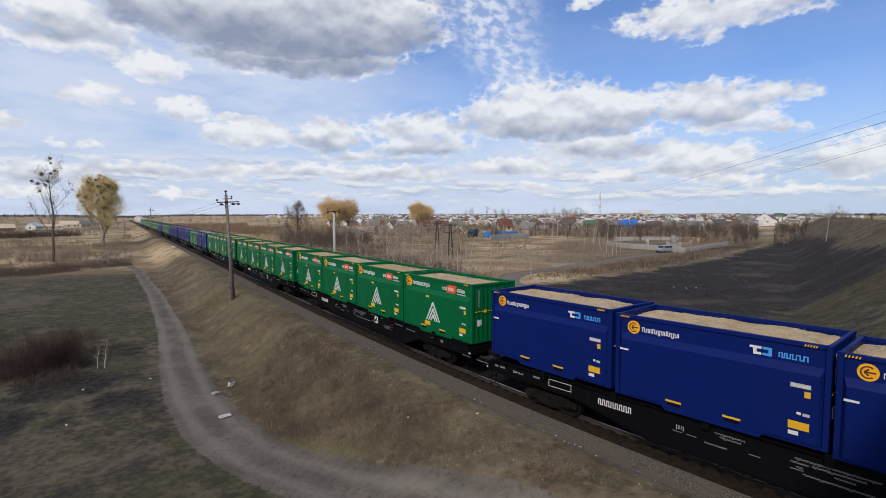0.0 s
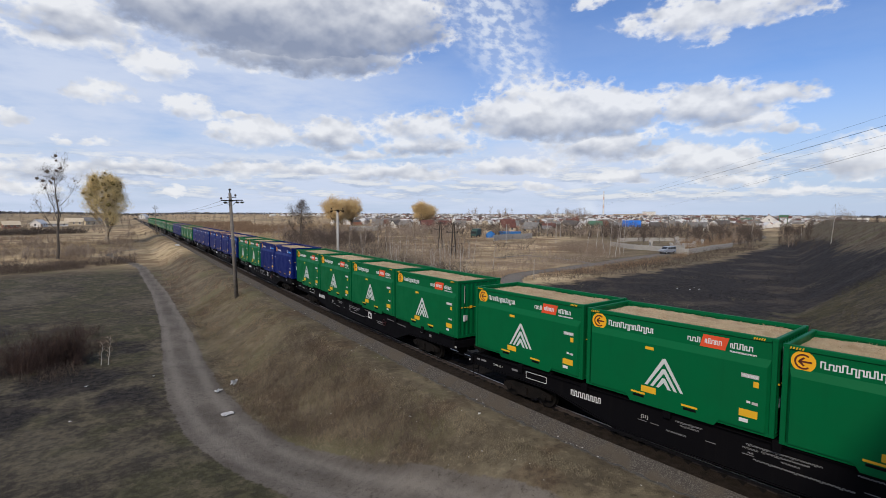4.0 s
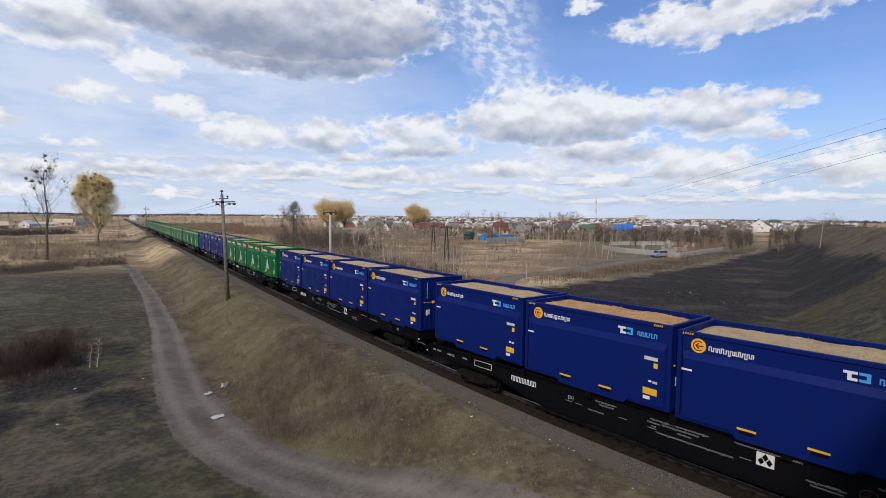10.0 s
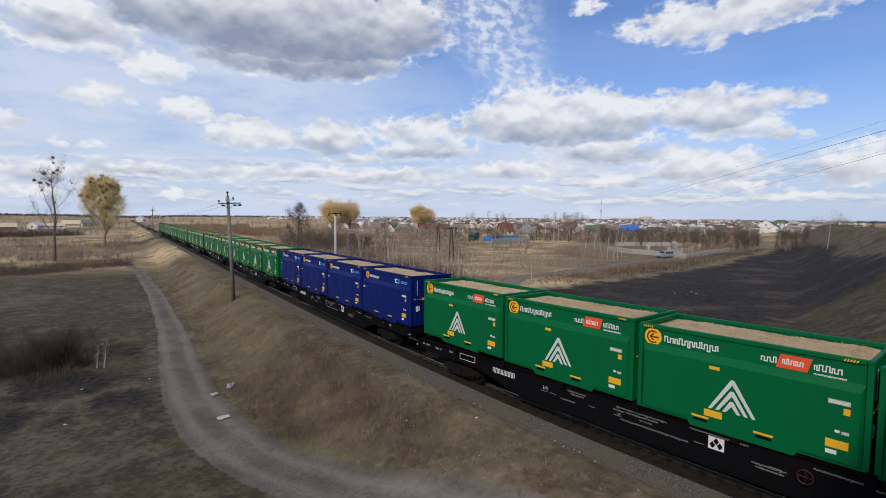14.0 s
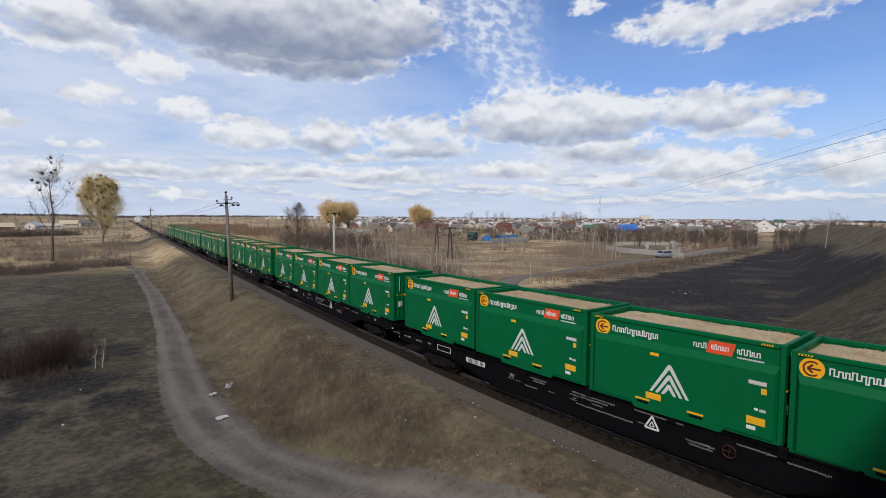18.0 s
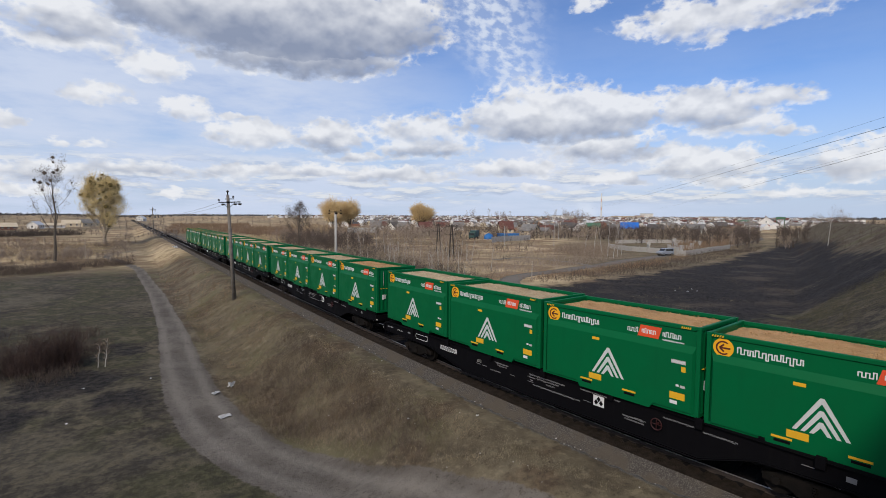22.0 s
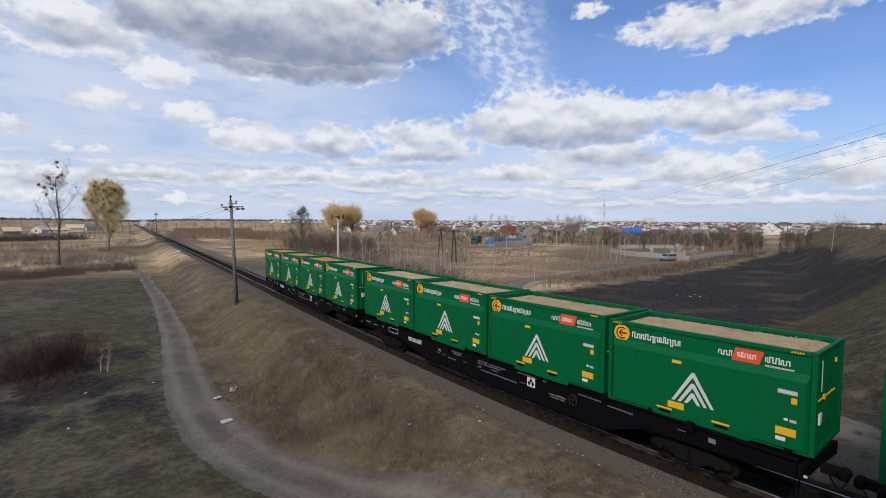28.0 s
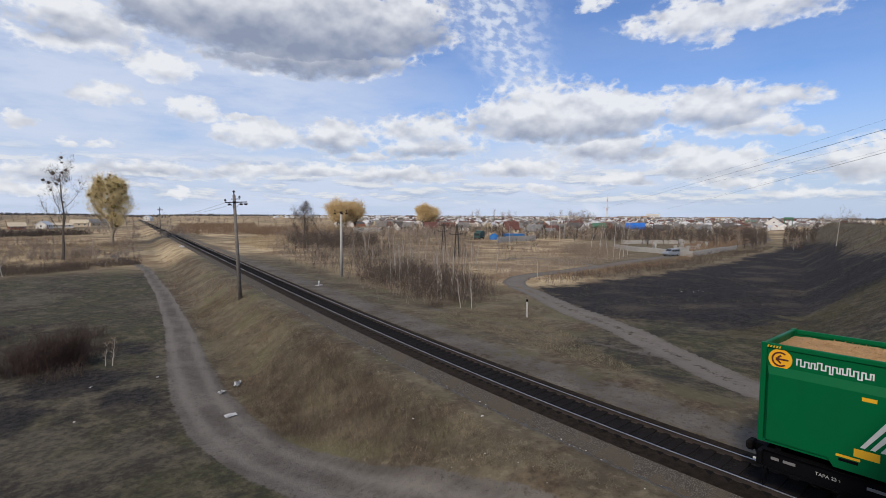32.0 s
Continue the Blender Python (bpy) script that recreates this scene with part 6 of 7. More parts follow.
# ---- vehicles ----
def build_van(x, y, turn):
    v = new("van")
    bm = bmesh.new()
    side = [(-2.35, 0.42), (2.3, 0.42), (2.38, 0.85), (2.25, 1.05), (1.35, 1.22), (0.75, 1.80), (0.4, 1.90), (-2.1, 1.92), (-2.36, 1.5)]
    prism(bm, side, "y", -0.88, 0.88)
    bmesh.ops.bevel(bm, geom=bm.edges[:], offset=0.05, segments=1, affect="EDGES")
    part("body", bm, SILVER, v)
    for s in (-0.895, 0.885):
        for a, b in ((-2.0, -1.1), (-1.0, -0.1), (0.0, 0.75)):
            part("side_window", boxed(a, b, s, s + 0.01, 1.22, 1.72), GLASS, v)
    bm = bmesh.new()
    prism(bm, [(1.33, 1.26), (0.80, 1.78), (0.83, 1.80), (1.36, 1.28)], "y", -0.74, 0.74)
    part("windscreen", bm, GLASS, v)
    part("rear_window", boxed(-2.40, -2.34, -0.7, 0.7, 1.2, 1.72), GLASS, v)
    for s in (-0.7, 0.7):
        part("headlight", boxed(2.28, 2.37, s - 0.16, s + 0.16, 0.80, 0.95), PALE, v)
        part("tail_light", boxed(-2.40, -2.33, s - 0.1, s + 0.1, 0.85, 1.2), RED, v)
    part("bumper", boxed(2.2, 2.46, -0.85, 0.85, 0.38, 0.60, 0.04), ROOFDARK, v)
    for wx in (-1.5, 1.45):
        for s in (-0.80, 0.80):
            o = part("wheel", tube(bmesh.new(), (wx, s - 0.11, 0.33), (wx, s + 0.11, 0.33), 0.33, n=16), RUBBER, v)
            part("rim", tube(bmesh.new(), (wx, s - 0.12, 0.33), (wx, s + 0.12, 0.33), 0.19, n=12), PALE, o)
    v.matrix_basis = at(x, y, 0.0, turn) @ Matrix.Scale(0.88, 4)
    return tagged(v, "silver-grey van parked beside a concrete fence", "van")


build_van(98.6, 54.6, 166)


def build_lorry(x, y, turn):
    v = new("lorry")
    part("cab", boxed(1.6, 3.4, -1.15, 1.15, 0.7, 2.7, 0.1), TEAL, v)
    part("windscreen", boxed(3.39, 3.43, -0.95, 0.95, 1.6, 2.4), GLASS, v)
    part("cargo_body", boxed(-3.4, 1.45, -1.2, 1.2, 1.0, 3.4, 0.04), TEAL, v)
    part("chassis", boxed(-3.3, 3.2, -0.5, 0.5, 0.6, 0.98), BLACK, v)
    for wx in (-2.3, 2.5):
        for s in (-1.0, 1.0):
            part("wheel", tube(bmesh.new(), (wx, s - 0.15, 0.5), (wx, s + 0.15, 0.5), 0.5, n=16), RUBBER, v)
    v.matrix_basis = at(x, y, 0, turn)
    return tagged(v, "dark teal box lorry parked by the houses", "lorry")


build_lorry(121.4, 141.0, -150)
bm = bmesh.new()
bmesh.ops.create_icosphere(bm, subdivisions=3, radius=1.0)
for q in bm.verts:
    k = 1 + 0.18 * noise.noise(q.co * 2.2)
    q.co = Vector((q.co.x * 2.4 * k, q.co.y * 1.8 * k, max(q.co.z, -0.2) * 2.3 * k))
heap = tagged(new("tarpaulin_mound", mesh_of("tarpaulin_mound", bm, TARP)), "heap covered by a bright blue tarpaulin", "tarpaulin")
heap.matrix_basis = at(126.0, 137.5, 0, 20)


def build_bin(x, y, turn, w, h, material, label):
    t = new("storage_box")
    part("body", boxed(-w / 2, w / 2, -1.2, 1.2, 0.0, h, 0.04), material, t)
    part("lid", boxed(-w / 2 - 0.05, w / 2 + 0.05, -1.25, 1.25, h + 0.004, h + 0.12), material, t)
    for s in (-1, 1):
        part("end_rib", boxed(s * w / 2 - 0.05, s * w / 2 + 0.05, -1.22, 1.22, 0.0, h - 0.1), STEEL, t)
    t.matrix_basis = at(x, y, 0.02, turn)
    return tagged(t, label, "container")


build_bin(140.0, 140.0, -40, 9, 1.9, TARP, "long blue storage container behind a fence")
build_bin(123.7, 226.2, -28, 15, 2.6, PALE, "pale grey railway van body among scrub")
for x, y, h in ((150, 122, 7.5), (98, 104, 6.0), (165, 140, 8.0), (205, 150, 8.5), (230, 135, 8.0), (300, 175, 9), (385, 160, 9), (470, 172, 9), (500, 176, 9), (540, 182, 9), (580, 200, 9), (112, 96, 6.5)):
    build_thin_pole(x, y, h)


# ---- woods and gardens in the distance ----
def far_wood(name, label, spots, low, high, material, seed, stems=26, width=0.5):
    """Crowns of far bare trees: limbs rising from short trunks, each with finer twigs."""
    rng = np.random.default_rng(seed)
    n = len(spots)
    h = low + (high - low) * rng.random(n) ** 1.5
    wide = rng.uniform(0.7, 1.3, n)
    base = np.stack([spots[:, 0], spots[:, 1], land(spots[:, 0], spots[:, 1]) - 0.05], 1)
    up = np.array([0.0, 0.0, 1.0])
    lean = rng.normal(0, 0.06, (n, 3)) * h[:, None]
    top = base + up * h[:, None] * 0.9 + lean * np.array([1, 1, 0])
    root, tip, w = [base], [top], [np.full(n, width)]
    hh, ww = np.repeat(h, stems), np.repeat(wide, stems)
    f = rng.uniform(0.12, 0.9, n * stems)
    a = np.repeat(base, stems, 0) + (np.repeat(top, stems, 0) - np.repeat(base, stems, 0)) * f[:, None]
    reach = hh * (0.36 - 0.26 * f)
    turn = rng.uniform(0, math.tau, n * stems)
    d = np.stack([np.cos(turn) * ww, np.sin(turn) * ww, rng.uniform(0.3, 1.3, n * stems)], 1) * reach[:, None]
    root.append(a)
    tip.append(a + d)
    w.append(np.full(n * stems, width * 0.42))
    for _ in range(2):
        g = rng.uniform(0.35, 1.0, (n * stems, 1))
        q = a + d * g
        e = (d / (reach[:, None] + 1e-6) * 0.5 + rng.normal(0, 0.5, d.shape) + np.array([0, 0, 0.4])) * (hh * 0.09)[:, None]
        root.append(q)
        tip.append(q + e)
        w.append(np.full(n * stems, width * 0.26))
    me = sprigs(name, np.concatenate(root), np.concatenate(tip), np.concatenate(w), material)
    return tagged(new(name, me), label, "trees", kind="stuff")


def fan(count, a0, a1, r0, r1, seed, power=1.0):
    rng = np.random.default_rng(seed)
    a, r = np.radians(rng.uniform(a0, a1, count)), r0 + (r1 - r0) * rng.random(count) ** power
    a = np.where(np.abs(a - math.radians(73.7)) < math.radians(0.7), a - math.radians(2.0), a)  # a lane stays open to the white house
    return np.stack([-17 + r * np.sin(a), r * np.cos(a)], 1)


far_wood("garden_trees", "bare garden trees between the houses", fan(620, 32, 74, 215, 440, 1), 2.5, 7.5, TWIG, 301, 34, 0.16)
far_wood("garden_trees", "dark bare fruit trees among the houses", fan(420, 46, 76, 235, 430, 26), 2.4, 5.8, DUSK, 323, 44, 0.14)
far_wood("garden_trees", "dark brush and hedges before the houses", clumped(fan(75, 34, 64, 205, 330, 21), 9, 4.0, 22), 1.6, 5.0, DUSK, 321, 40, 0.12)
far_wood("garden_trees", "dark orchards between the far houses", clumped(fan(250, 30, 80, 380, 1100, 23), 8, 7.0, 24), 2.5, 7.0, DUSK, 322, 24, 0.34)
far_wood("garden_trees", "bare garden trees between the houses", fan(900, 30, 80, 420, 1400, 2), 4, 9, TWIG, 302, 22, 0.42)
far_wood("orchard", "brown hedges and fruit trees before the houses", fan(230, 36, 62, 206, 245, 14), 1.8, 5.0, SCRUBTWIG, 314, 34, 0.13)
far_wood("orchard", "brown bare orchard and scrub before the houses", fan(260, 60, 76, 172, 420, 3), 2, 5.0, SCRUBTWIG, 303, 34, 0.15)
far_wood("orchard", "brown bare scrub in the middle distance", fan(330, 22, 42, 150, 260, 4), 2.0, 6.5, SCRUBTWIG, 304, 34, 0.14)
far_wood("garden_trees", "dark bare trees round the yards", fan(560, 58, 77, 172, 330, 9), 2.2, 6.5, DUSK, 309, 44, 0.13)
far_wood("copse", "close dark copse of bare trees beside the railway", scatter([(33, 108), (44, 102), (60, 118), (78, 150), (76, 172), (58, 168), (42, 140)], 300, 310), 2.6, 6.0, DUSK, 310, 52, 0.06)
far_wood("copse", "bare trees and bushes before the far field", scatter([(56, 190), (84, 184), (130, 240), (120, 280), (70, 250)], 150, 311), 2.0, 6.5, BROWNTWIG, 311, 36, 0.12)
far_wood("copse", "dark trees rising beyond the road embankment", np.array([(474.5, 92.0), (476.0, 83.4), (477.1, 76.2)]), 9.8, 11.0, DUSK, 325, 90, 0.3)
far_wood("far_wood", "belt of far woods on the horizon, tinted blue-grey for haze", fan(6000, -12, 96, 1500, 3300, 5), 3.5, 8.5, FARWOOD, 305, 8, 3.6)
far_wood("far_wood", "brown hedges across the far fields", fan(420, -10, 34, 420, 1300, 6), 3, 8, SCRUBTWIG, 306, 26, 0.4)
far_wood("meadow_trees", "low brown trees and bushes across the meadow", clumped(np.concatenate([fan(44, -8, 14, 190, 420, 12), scatter([(-24, 128), (-2, 130), (6, 150), (-8, 160), (-24, 150)], 9, 13)]), 11, 3.2, 15), 0.9, 3.6, SCRUBTWIG, 312, 46, 0.10)
far_wood("poplar_row", "row of tall bare poplars on the skyline", clumped(fan(9, 44, 58, 900, 980, 7), 5, 9.0, 25), 10, 24, TWIG, 307, 30, 0.55)
far_wood("embankment_trees", "bare trees beyond the road embankment", fan(30, 72, 84, 280, 480, 8), 4, 9, TWIG, 308, 30, 0.16)
# ---- the freight train ----
LENGTH, GAP, PITCH = 6.160, 0.1016, 26.2685  # container, space between two, wagon spacing
HALF, TALL, DECK = 1.386, 2.866, 1.63       # half width, height, underside over the rails
STEP = LENGTH + GAP
FACE = -HALF - 0.055   # the plane of the lower side panel on the path side


def side_panel(sign):
    """Recessed upper band, sloping ledge, proud lower panel that reaches deeper in the middle."""
    bm = bmesh.new()
    x0, x1 = sign * (HALF - 0.055), sign * (HALF + 0.055)
    y0, y1 = -LENGTH / 2 + 0.13, LENGTH / 2 - 0.13
    rows = [(y0, 2.72, x0), (y0, 2.20, x0), (y0 + 0.1, 2.02, x1), (y0 + 0.1, 0.10, x1)]
    def v(x, y, z):
        return bm.verts.new((x, y, z))
    top_l, top_r = v(x0, y0, 2.74), v(x0, y1, 2.74)
    led_l, led_r = v(x0, y0 + 0.02, 2.22), v(x0, y1 - 0.02, 2.22)
    out_l, out_r = v(x1, y0 + 0.1, 2.00), v(x1, y1 - 0.1, 2.00)
    low_l, low_r = v(x1, y0 + 0.1, 0.10), v(x1, y1 - 0.1, 0.10)
    bl, br = v(x0, y0, 0.10), v(x0, y1, 0.10)
    a = v(x1, -1.62, 0.10)
    b = v(x1, -1.48, -0.10)
    c = v(x1, 1.28, -0.10)
    d = v(x1, 1.42, 0.10)
    back = [v(x0, -1.62, 0.10), v(x0, -1.48, -0.10), v(x0, 1.28, -0.10), v(x0, 1.42, 0.10)]
    bm.faces.new((top_l, top_r, led_r, led_l))
    bm.faces.new((led_l, led_r, out_r, out_l))
    bm.faces.new((out_l, out_r, low_r, d, a, low_l))
    bm.faces.new((d, c, b, a))
    bm.faces.new((led_l, out_l, low_l, bl))
    bm.faces.new((led_r, br, low_r, out_r))
    bm.faces.new((bl, low_l, a, back[0]))
    bm.faces.new((back[0], a, b, back[1]))
    bm.faces.new((back[1], b, c, back[2]))
    bm.faces.new((back[2], c, d, back[3]))
    bm.faces.new((back[3], d, low_r, br))
    # inner skin, so that the wall has thickness
    xi = sign * (HALF - 0.10)
    i = [v(xi, y0, 2.74), v(xi, y1, 2.74), v(xi, y1, 0.1), v(xi, y0, 0.1)]
    bm.faces.new(i)
    bm.faces.new((top_l, i[0], i[1], top_r))
    bmesh.ops.recalc_face_normals(bm, faces=bm.faces)
    return bm


def end_panel(sign):
    """Corrugated end wall."""
    bm = bmesh.new()
    n, y = 9, sign * (LENGTH / 2)
    xs = np.linspace(-HALF + 0.14, HALF - 0.14, 4 * n + 1)
    line = [(x, y - sign * (0.03 if (k % 4) in (0, 3) else 0.055)) for k, x in enumerate(xs)]
    lo = [bm.verts.new((x, yy, 0.12)) for x, yy in line]
    hi = [bm.verts.new((x, yy, 2.72)) for x, yy in line]
    for k in range(len(line) - 1):
        bm.faces.new((lo[k], lo[k + 1], hi[k + 1], hi[k]))
    yi = y - sign * 0.11
    q = [bm.verts.new(p) for p in ((-HALF + 0.14, yi, 0.12), (HALF - 0.14, yi, 0.12), (HALF - 0.14, yi, 2.72), (-HALF + 0.14, yi, 2.72))]
    bm.faces.new(q)
    bm.faces.new((hi[0], hi[-1], q[2], q[3]))
    return bm


def chip_heap(seed):
    """The load: a low uneven heap of wood chips with loose chips on it."""
    rnd = random.Random(seed)
    bm = bmesh.new()
    nx, ny = 14, 34
    grid = []
    for i in range(nx + 1):
        row = []
        for j in range(ny + 1):
            x, y = -HALF + 0.10 + (2 * HALF - 0.20) * i / nx, -LENGTH / 2 + 0.10 + (LENGTH - 0.20) * j / ny
            edge = min(1, min(i, nx - i) / 3, min(j, ny - j) / 3)
            z = 2.63 + 0.15 * edge + 0.05 * noise.noise(Vector((x * 1.4 + seed * 7, y * 1.1, seed))) + 0.035 * noise.noise(Vector((x * 6, y * 6, seed * 3)))
            row.append(bm.verts.new((x, y, z)))
        grid.append(row)
    for i in range(nx):
        for j in range(ny):
            bm.faces.new((grid[i][j], grid[i + 1][j], grid[i + 1][j + 1], grid[i][j + 1]))
    for _ in range(420):
        x, y = rnd.uniform(-HALF + 0.55, HALF - 0.55), rnd.uniform(-LENGTH / 2 + 0.5, LENGTH / 2 - 0.5)
        z = 2.79 + 0.05 * noise.noise(Vector((x * 1.4 + seed * 7, y * 1.1, seed)))
        a, s = rnd.uniform(0, 6.3), rnd.uniform(0.012, 0.03)
        c, d = math.cos(a) * s, math.sin(a) * s
        t = rnd.uniform(-0.02, 0.03)
        q = [bm.verts.new(p) for p in ((x - c, y - d, z - 0.02), (x + d * 0.5, y - c * 0.5, z + t), (x + c, y + d, z + 0.015), (x - d * 0.5, y + c * 0.5, z - t))]
        bm.faces.new(q)
    return mesh_of("load", bm, CHIPS)


def plate(u0, u1, z0, z1, x=FACE, thick=0.006):
    """A thin plate on the path side; u runs from the rear end (0) to the front end (6.06)."""
    return boxed(x - thick, x + 0.004, LENGTH / 2 - u1, LENGTH / 2 - u0, z0, z1)


UPPER = -HALF + 0.055  # the plane of the recessed band


def meander(x0, x1, y_first, step, n, z0, z1, stroke, seed, even=False):
    """One winding band of upright strokes, joined above and below in turn: writing that is not to be lettered."""
    rnd = random.Random(seed)
    h = z1 - z0
    line, top = [], True
    a, b = 0.0, z0 + stroke / 2
    line.append((a, b))
    for i in range(n - 1):
        if top:
            b = z1 - stroke / 2 if even or rnd.random() < 0.25 else z0 + h * 0.74
        else:
            b = z0 + stroke / 2 if even or rnd.random() < 0.85 else z0 - h * 0.2
        line.append((a, b))
        a += step * (1.0 if even else rnd.choice((0.8, 1.0, 1.2)))
        line.append((a, b))
        top = not top
    line.append((a, z1 - stroke / 2 if top else z0))
    one, two = [], []
    for i, p in enumerate(line):
        before = Vector(p) - Vector(line[i - 1]) if i else Vector(line[1]) - Vector(p)
        after = Vector(line[i + 1]) - Vector(p) if i + 1 < len(line) else before
        off = Vector((0.0, 0.0))
        for d in (before,) if i in (0, len(line) - 1) else (before, after):
            off += Vector((-d.y, d.x)).normalized() * stroke / 2
        one.append((y_first - p[0] - off.x, p[1] + off.y))
        two.append((y_first - p[0] + off.x, p[1] - off.y))
    return prism(bmesh.new(), one + two[::-1], "x", x0, x1)


def bars(u0, u1, z0, z1, n, x=UPPER, seed=1):
    step = (u1 - u0) / (2 * n)
    return meander(x - 0.006, x + 0.004, LENGTH / 2 - u0 - step * 0.2, step, 2 * n, z0, z1, step * 0.44, seed)


def strokes(points, width, u, z, x):
    """Bands along lines of (du, dz), all on the side's plane."""
    bm = bmesh.new()
    for line in points:
        for (a, b), (c, d) in zip(line, line[1:]):
            n = Vector((b - d, c - a)).normalized() * width / 2
            pts = [(a + n.x, b + n.y), (c + n.x, d + n.y), (c - n.x, d - n.y), (a - n.x, b - n.y)]
            lo = [bm.verts.new((x + 0.004, LENGTH / 2 - u - p, z + q)) for p, q in pts]
            hi = [bm.verts.new((x - 0.007, LENGTH / 2 - u - p, z + q)) for p, q in pts]
            bm.faces.new(hi)
            for k in range(4):
                bm.faces.new((lo[k], lo[(k + 1) % 4], hi[(k + 1) % 4], hi[k]))
    bmesh.ops.recalc_face_normals(bm, faces=bm.faces)
    return bm


def disc(u, z, r, x, thick, n=28):
    return tube(bmesh.new(), (x + 0.004, LENGTH / 2 - u, z), (x - thick, LENGTH / 2 - u, z), r, r, n)


def build_container(green):
    """An open-topped bulk container, origin at the middle of its underside."""
    body = GREEN if green else BLUE
    c = new("bulk_container")
    for sx in (-1, 1):
        for sy in (-1, 1):
            x, y = sx * (HALF - 0.06), sy * (LENGTH / 2 - 0.07)
            part("corner_post", boxed(x - 0.075, x + 0.075, y - 0.07, y + 0.07, 0.0, TALL - 0.05, 0.012), body, c)
            part("corner_casting", boxed(x - 0.085, x + 0.085, y - 0.08, y + 0.08, TALL - 0.10, TALL, 0.012), body, c)
        x = sx * (HALF - 0.075)
        part("top_rail", boxed(x - 0.06, x + 0.06, -LENGTH / 2 + 0.151, LENGTH / 2 - 0.151, TALL - 0.15, TALL - 0.012, 0.02), body, c)
        x = sx * (HALF - 0.05)
        part("side_wall", side_panel(sx), body, c)
        part("bottom_rail", boxed(x - 0.05, x + 0.045, -LENGTH / 2 + 0.141, LENGTH / 2 - 0.141, 0.0, 0.098), body, c)
    for sy in (-1, 1):
        y = sy * (LENGTH / 2 - 0.07)
        part("end_beam", boxed(-HALF + 0.146, HALF - 0.146, y - 0.06, y + 0.06, TALL - 0.14, TALL - 0.005, 0.02), body, c)
        part("end_wall", end_panel(sy), body, c)
        part("end_sill", boxed(-HALF + 0.136, HALF - 0.136, y - 0.06, y + 0.06, 0.0, 0.118), body, c)
    part("floor", boxed(-HALF + 0.12, HALF - 0.12, -LENGTH / 2 + 0.13, LENGTH / 2 - 0.13, 0.05, 0.11), body, c)
    # emblem: orange disc with a ring and an arrow
    eu, er = (0.46, 0.29) if green else (0.62, 0.225)
    k = er / 0.29
    emblem = part("emblem", disc(eu, 2.44, er, UPPER, 0.008), ORANGE, c, "orange disc emblem with dark arrow")
    arc = np.radians(np.arange(50, 311, 20))
    ring = [(0.2125 * k * math.cos(a), 0.2125 * k * math.sin(a)) for a in arc] + [(0.1675 * k * math.cos(a), 0.1675 * k * math.sin(a)) for a in arc[::-1]]
    part("ring", prism(bmesh.new(), [(LENGTH / 2 - eu - a, 2.44 + b) for a, b in ring], "x", UPPER - 0.014, UPPER - 0.004), MAROON, emblem)
    part("arrow", strokes([[(-0.09 * k, 0), (0.20 * k, 0)], [(0.02 * k, 0.11 * k), (-0.10 * k, 0), (0.02 * k, -0.11 * k)]], 0.05 * k, eu, 2.44, UPPER - 0.006), MAROON, emblem)
    part("wordmark", bars(0.84, 2.5, 2.335, 2.545, 11, seed=3) if green else bars(0.92, 2.16, 2.33, 2.49, 11, seed=3), WHITE, c, "white wordmark drawn as a winding band")
    for u0, u1, tilt in ((0.14, 0.5, 1), (5.53, 5.85, 1)):
        stripes = bmesh.new()
        for i in range(5):
            a = u0 + (u1 - u0) * i / 5
            prism(stripes, [(LENGTH / 2 - a, 2.752), (LENGTH / 2 - a - 0.035, 2.752), (LENGTH / 2 - a - 0.06, 2.815), (LENGTH / 2 - a - 0.025, 2.815)], "x", -HALF + 0.004, -HALF + 0.012 - 0.022)
        part("hazard_stripes", stripes, YELLOW, c)
    if green:
        part("wordmark", bars(3.64, 4.02, 2.34, 2.52, 3, seed=5), WHITE, c)
        red = part("red_panel", prism(bmesh.new(), [(LENGTH / 2 - u, z) for u, z in ((4.02, 2.24), (4.76, 2.24), (4.87, 2.63), (4.12, 2.63))], "x", UPPER - 0.006, UPPER + 0.004), RED, c, "red slanted panel with white bars")
        part("lettering", bars(4.17, 4.72, 2.36, 2.53, 5, UPPER - 0.005, seed=6), WHITE, red)
        part("wordmark", bars(4.9, 5.54, 2.35, 2.53, 5, seed=7), WHITE, c)
        part("small_line", bars(4.9, 5.62, 2.23, 2.28, 9, seed=8), WHITE, c)
        for k, (w, h) in enumerate(((0.60, 0.94), (0.40, 0.60), (0.20, 0.29))):
            part("chevron", prism(bmesh.new(), [(LENGTH / 2 - 2.97 + a, 0.60 + b) for a, b in ((-w - 0.05, 0), (-0.045, h + 0.06), (0.045, h + 0.06), (w + 0.05, 0), (w - 0.05, 0), (0, h - 0.09), (-w + 0.05, 0))], "x", FACE - 0.007, FACE + 0.004), CHEVRON, c)
        part("yellow_plate", plate(2.2, 2.72, 0.33, 0.54), YELLOW, c)
        part("yellow_plate", plate(2.3, 2.6, 1.80, 1.90), YELLOW, c)
    else:
        white = [(0, 0.34), (0.42, 0.34), (0.42, 0.24), (0.25, 0.24), (0.25, 0.10), (0.42, 0.10), (0.42, 0), (0.13, 0), (0.13, 0.24), (0, 0.24)]
        azure = [(0, 0.34), (0.33, 0.34), (0.33, 0), (0, 0), (0, 0.10), (0.21, 0.10), (0.21, 0.24), (0, 0.24)]
        part("bracket", prism(bmesh.new(), [(LENGTH / 2 - 4.20 - 0.72 * u, 2.29 + 0.72 * z) for u, z in white], "x", UPPER - 0.006, UPPER + 0.004), WHITE, c, "white angular emblem")
